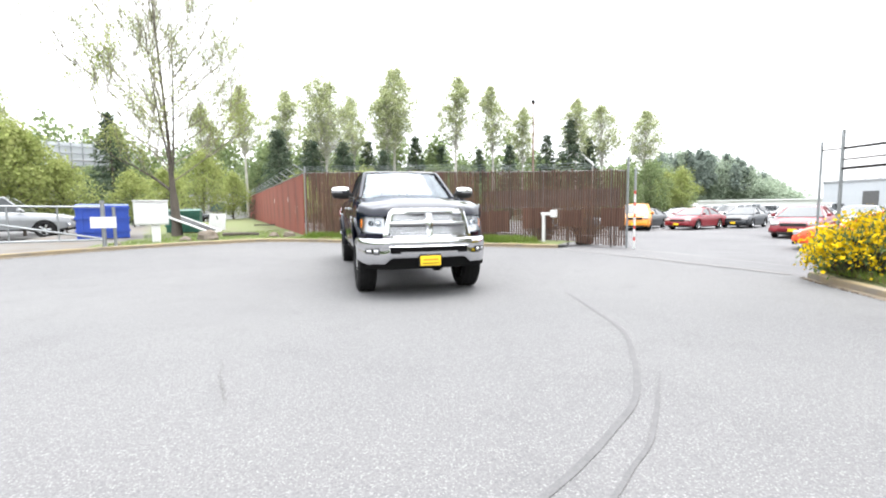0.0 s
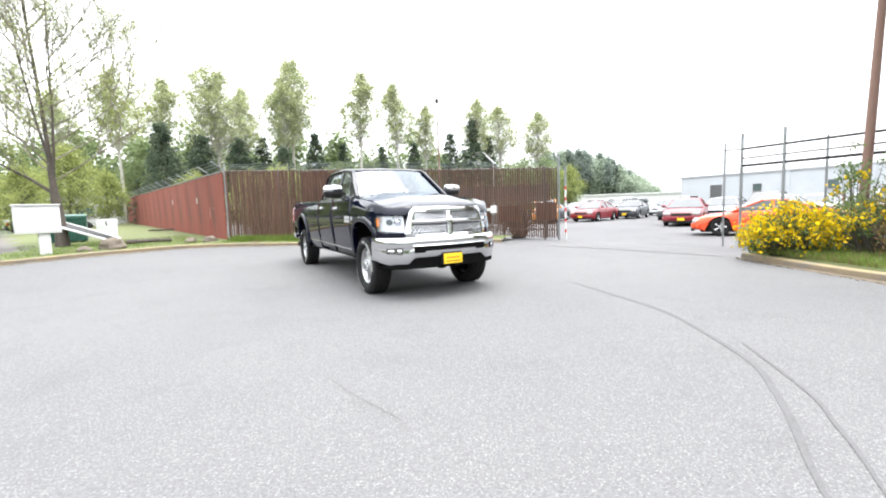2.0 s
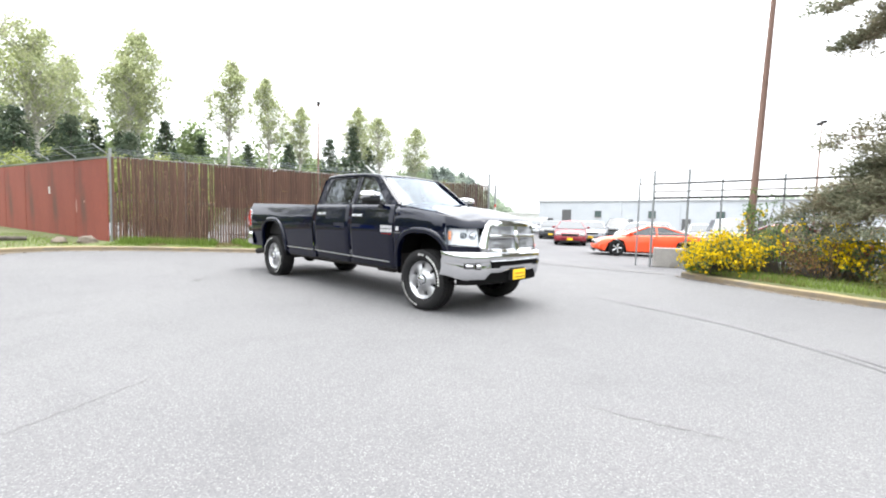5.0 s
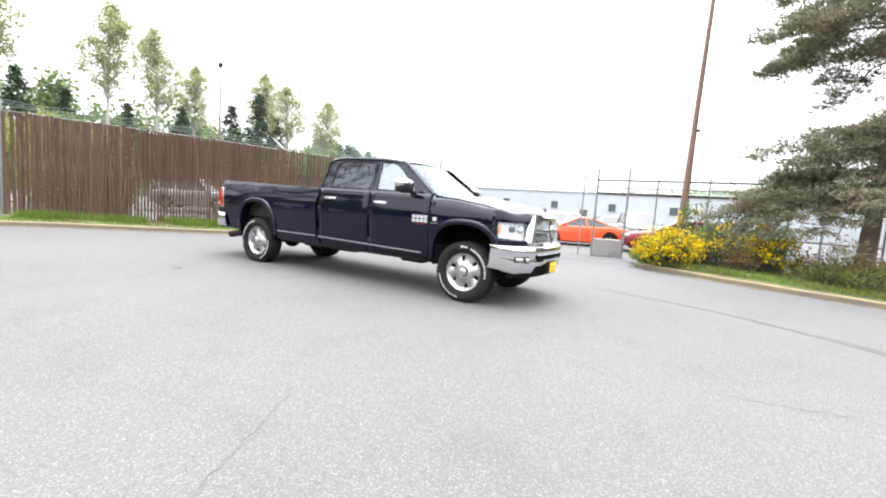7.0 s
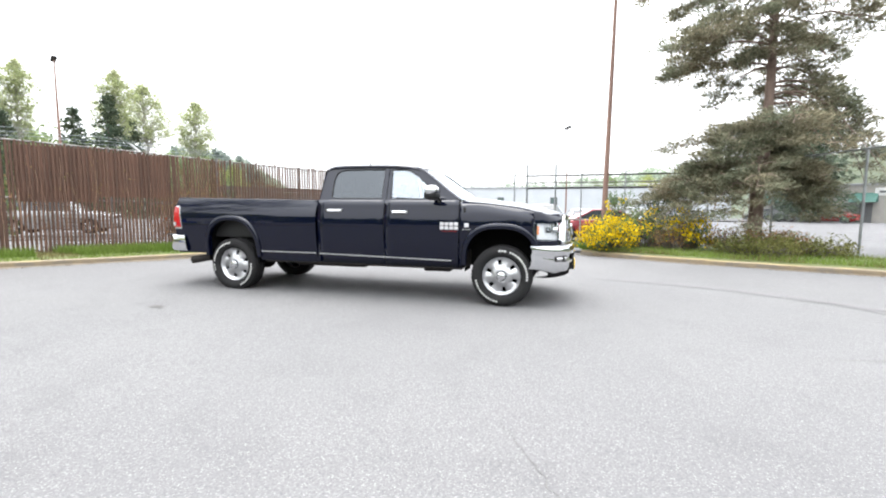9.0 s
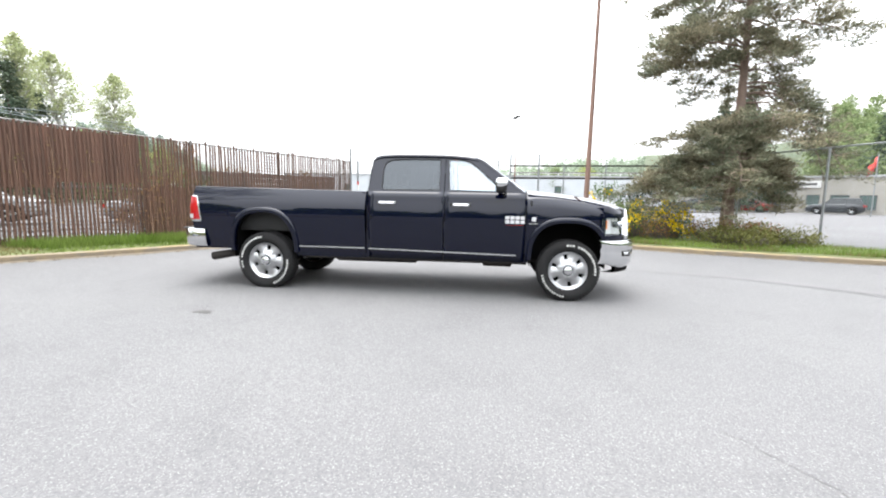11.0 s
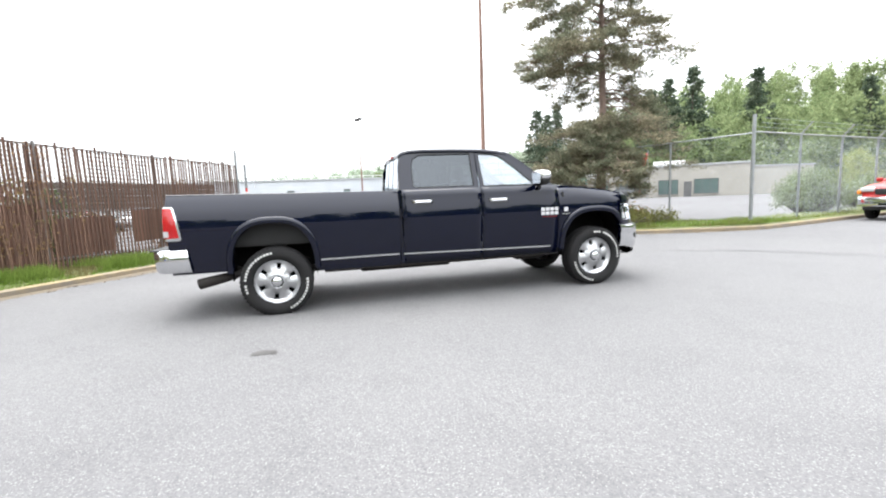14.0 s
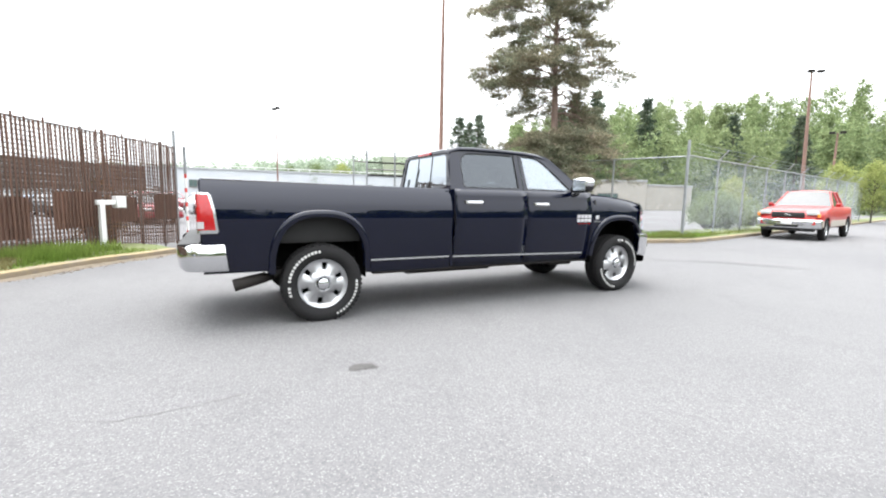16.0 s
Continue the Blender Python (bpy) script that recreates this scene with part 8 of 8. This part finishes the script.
pipe_gate = thing("pipe_gate", "galvanised pipe gate with a small white notice", "gate", -6.5, 16.1, 0.15, 205)
part("post", Build().path([(0, 0, -0.3), (0, 0, 1.5)], 0.06, 10), GALV, pipe_gate)
part("post", Build().path([(-0.28, -0.1, -0.3), (-0.28, -0.1, 1.3)], 0.045, 10), GALV, pipe_gate)
for z0, z1 in ((1.30, 1.34), (0.32, 1.28), (0.30, 0.36)):
    part("rail", Build().path([(0.02, 0, z0), (4.4, 0.1, z1)], 0.03, 8), GALV, pipe_gate)
for k in range(1, 5):
    part("upright", Build().path([(k * 1.05, 0.02 * k, 0.32), (k * 1.05, 0.02 * k, 1.32)], 0.022, 8), GALV, pipe_gate)
part("notice", Build().box(-0.32, 0.32, 0.062, 0.075, 0.66, 1.0), WHITE_PAINT, pipe_gate, "small white notice")
board = thing("white_board", "white board leaning near the green dumpster", "board", -5.45, 26.2, 0.3, -8)
part("panel", Build().box(-0.42, 0.42, 0, 0.03, 0.05, 0.95, 0, pose(0, 0, 0, -14)), WHITE_PAINT, board)
part("support", Build().path([(0, 0.05, 0.8), (0, 0.6, 0)], 0.025, 6), DARK_METAL, board)
scrap = thing("scrap_frame", "black and white scrap frame lying on the grass", "scrap", -5.45, 21.2, 0.34, -16)
for p, q in (((-0.9, 0, 0.75), (0.9, 0, 0.08)), ((-0.9, 0.8, 0.8), (0.9, 0.8, 0.12)), ((-0.9, 0, 0.75), (-0.9, 0.8, 0.8)), ((0.9, 0, 0.08), (0.9, 0.8, 0.12))):
    part("bar", Build().path([p, q], 0.05, 6), WHITE_PAINT, scrap)
part("panel", Build().add([(-0.85, 0.05, 0.70), (0.85, 0.05, 0.05), (0.85, 0.75, 0.09), (-0.85, 0.75, 0.75)], [(0, 1, 2, 3)]), BLACK_PLASTIC, scrap, solid=0.04)
part("leg", Build().path([(-0.8, 0.4, 0.7), (-0.8, 0.4, -0.02)], 0.04, 6), DARK_METAL, scrap)


def boulder(name, label, x, y, z, r, seed, flat=0.6, mat=None, cat="rock"):
    rr = random.Random(seed)
    b = Build()
    o = Vector((rr.uniform(0, 50), 0, 0))
    rows_ = []
    for i in range(9):
        t = math.pi * (i + 0.03) / 8.06
        rows_.append([tuple(Vector((math.sin(t) * math.cos(a), math.sin(t) * math.sin(a) * 0.8, math.cos(t) * flat)) * r * (1 + 0.35 * noise.noise(Vector((math.sin(t) * math.cos(a), math.sin(t) * math.sin(a), math.cos(t))) * 1.6 + o))) for a in [2 * math.pi * k / 14 for k in range(14)]])
    b.rings(rows_)
    ob = part(name, b, mat or ROCK, smooth=30)
    ob.matrix_basis = pose(x, y, z + r * flat * 0.35, 0, 0, rr.uniform(0, 360))
    return tagged(ob, label, cat)


boulder("boulder", "weathered brown boulder on the verge", -4.1, 18.3, 0.22, 0.42, 1, 0.7)
boulder("boulder", "small brown boulder beside a larger one", -4.75, 17.9, 0.22, 0.22, 2)
boulder("boulder", "low boulder at the foot of the red wall", -1.35, 19.55, 0.24, 0.26, 3)
boulder("boulder", "low dark boulder at the fence corner", -1.95, 19.75, 0.24, 0.22, 4)
boulder("boulder", "small stone by the pipe gate", -6.4, 16.7, 0.18, 0.16, 5)
log = thing("log", "short weathered log lying on the lawn", "log", -3.3, 20.3, 0.30, 8)
part("trunk", Build().path([(-0.7, 0, 0.06), (0, 0.03, 0.07), (0.7, 0, 0.05)], [0.08, 0.07, 0.06], 8), BARK, log)
plank = thing("plank", "dark plank lying on the lawn by the red wall", "plank", -3.3, 31.5, 0.42, 5)
part("board", Build().box(-1.0, 1.0, -0.12, 0.12, 0, 0.08), BARK, plank)

# ---- slats of the fence, one by one ----
slat_mesh = {}
for w_ in (0.05, 0.056, 0.078):
    for kind in range(3):
        b, rr = Build(), random.Random(int(w_ * 1000) + kind)
        rings = []
        for k in range(7):
            q, dx = w_ / 2 * rr.uniform(0.86, 1.06), rr.gauss(0, 0.0035)
            rings.append([(dx - q, 0.006, k / 6), (dx - q * 0.4, -0.008, k / 6), (dx + q * 0.4, -0.008, k / 6), (dx + q, 0.006, k / 6), (dx, 0.010, k / 6)])
        slat_mesh[w_, kind] = b.rings(rings).mesh("slat", [RUST], 30)
r_ = random.Random(12)


def slat(s, w_, a, b2):
    o = part("slat", slat_mesh[w_, r_.randrange(3)], None, slat_fence)
    o.matrix_basis = pose(s, 0.0, a, r_.uniform(-0.5, 0.5), r_.uniform(-0.25, 0.25), r_.uniform(-3, 3)) @ Matrix.Diagonal((1, 1, b2 - a, 1))


s = 0.07
while s < FENCE_LEN - 0.05:
    z0, z1 = fence_base(s) + r_.uniform(0.0, 0.06), fence_top(s) - 0.03 + r_.uniform(-0.03, 0.03) + (r_.uniform(0.03, 0.08) if s > 6.2 and r_.random() < 0.3 else 0)
    if r_.random() < 0.012:
        slat(s, 0.056, z0, z0 + r_.uniform(0.9, 1.9))
    else:
        slat(s, 0.078 if s < 2.75 else 0.056 if s < 7.2 else 0.05, z0, z1)
    step = 0.079 if s < 2.75 else 0.080 if s < 6.1 else 0.074 if s < 7.2 else 0.085
    s += step * r_.uniform(0.97, 1.03) + (r_.uniform(0.008, 0.022) if s < 2.75 and r_.random() < 0.3 else 0)
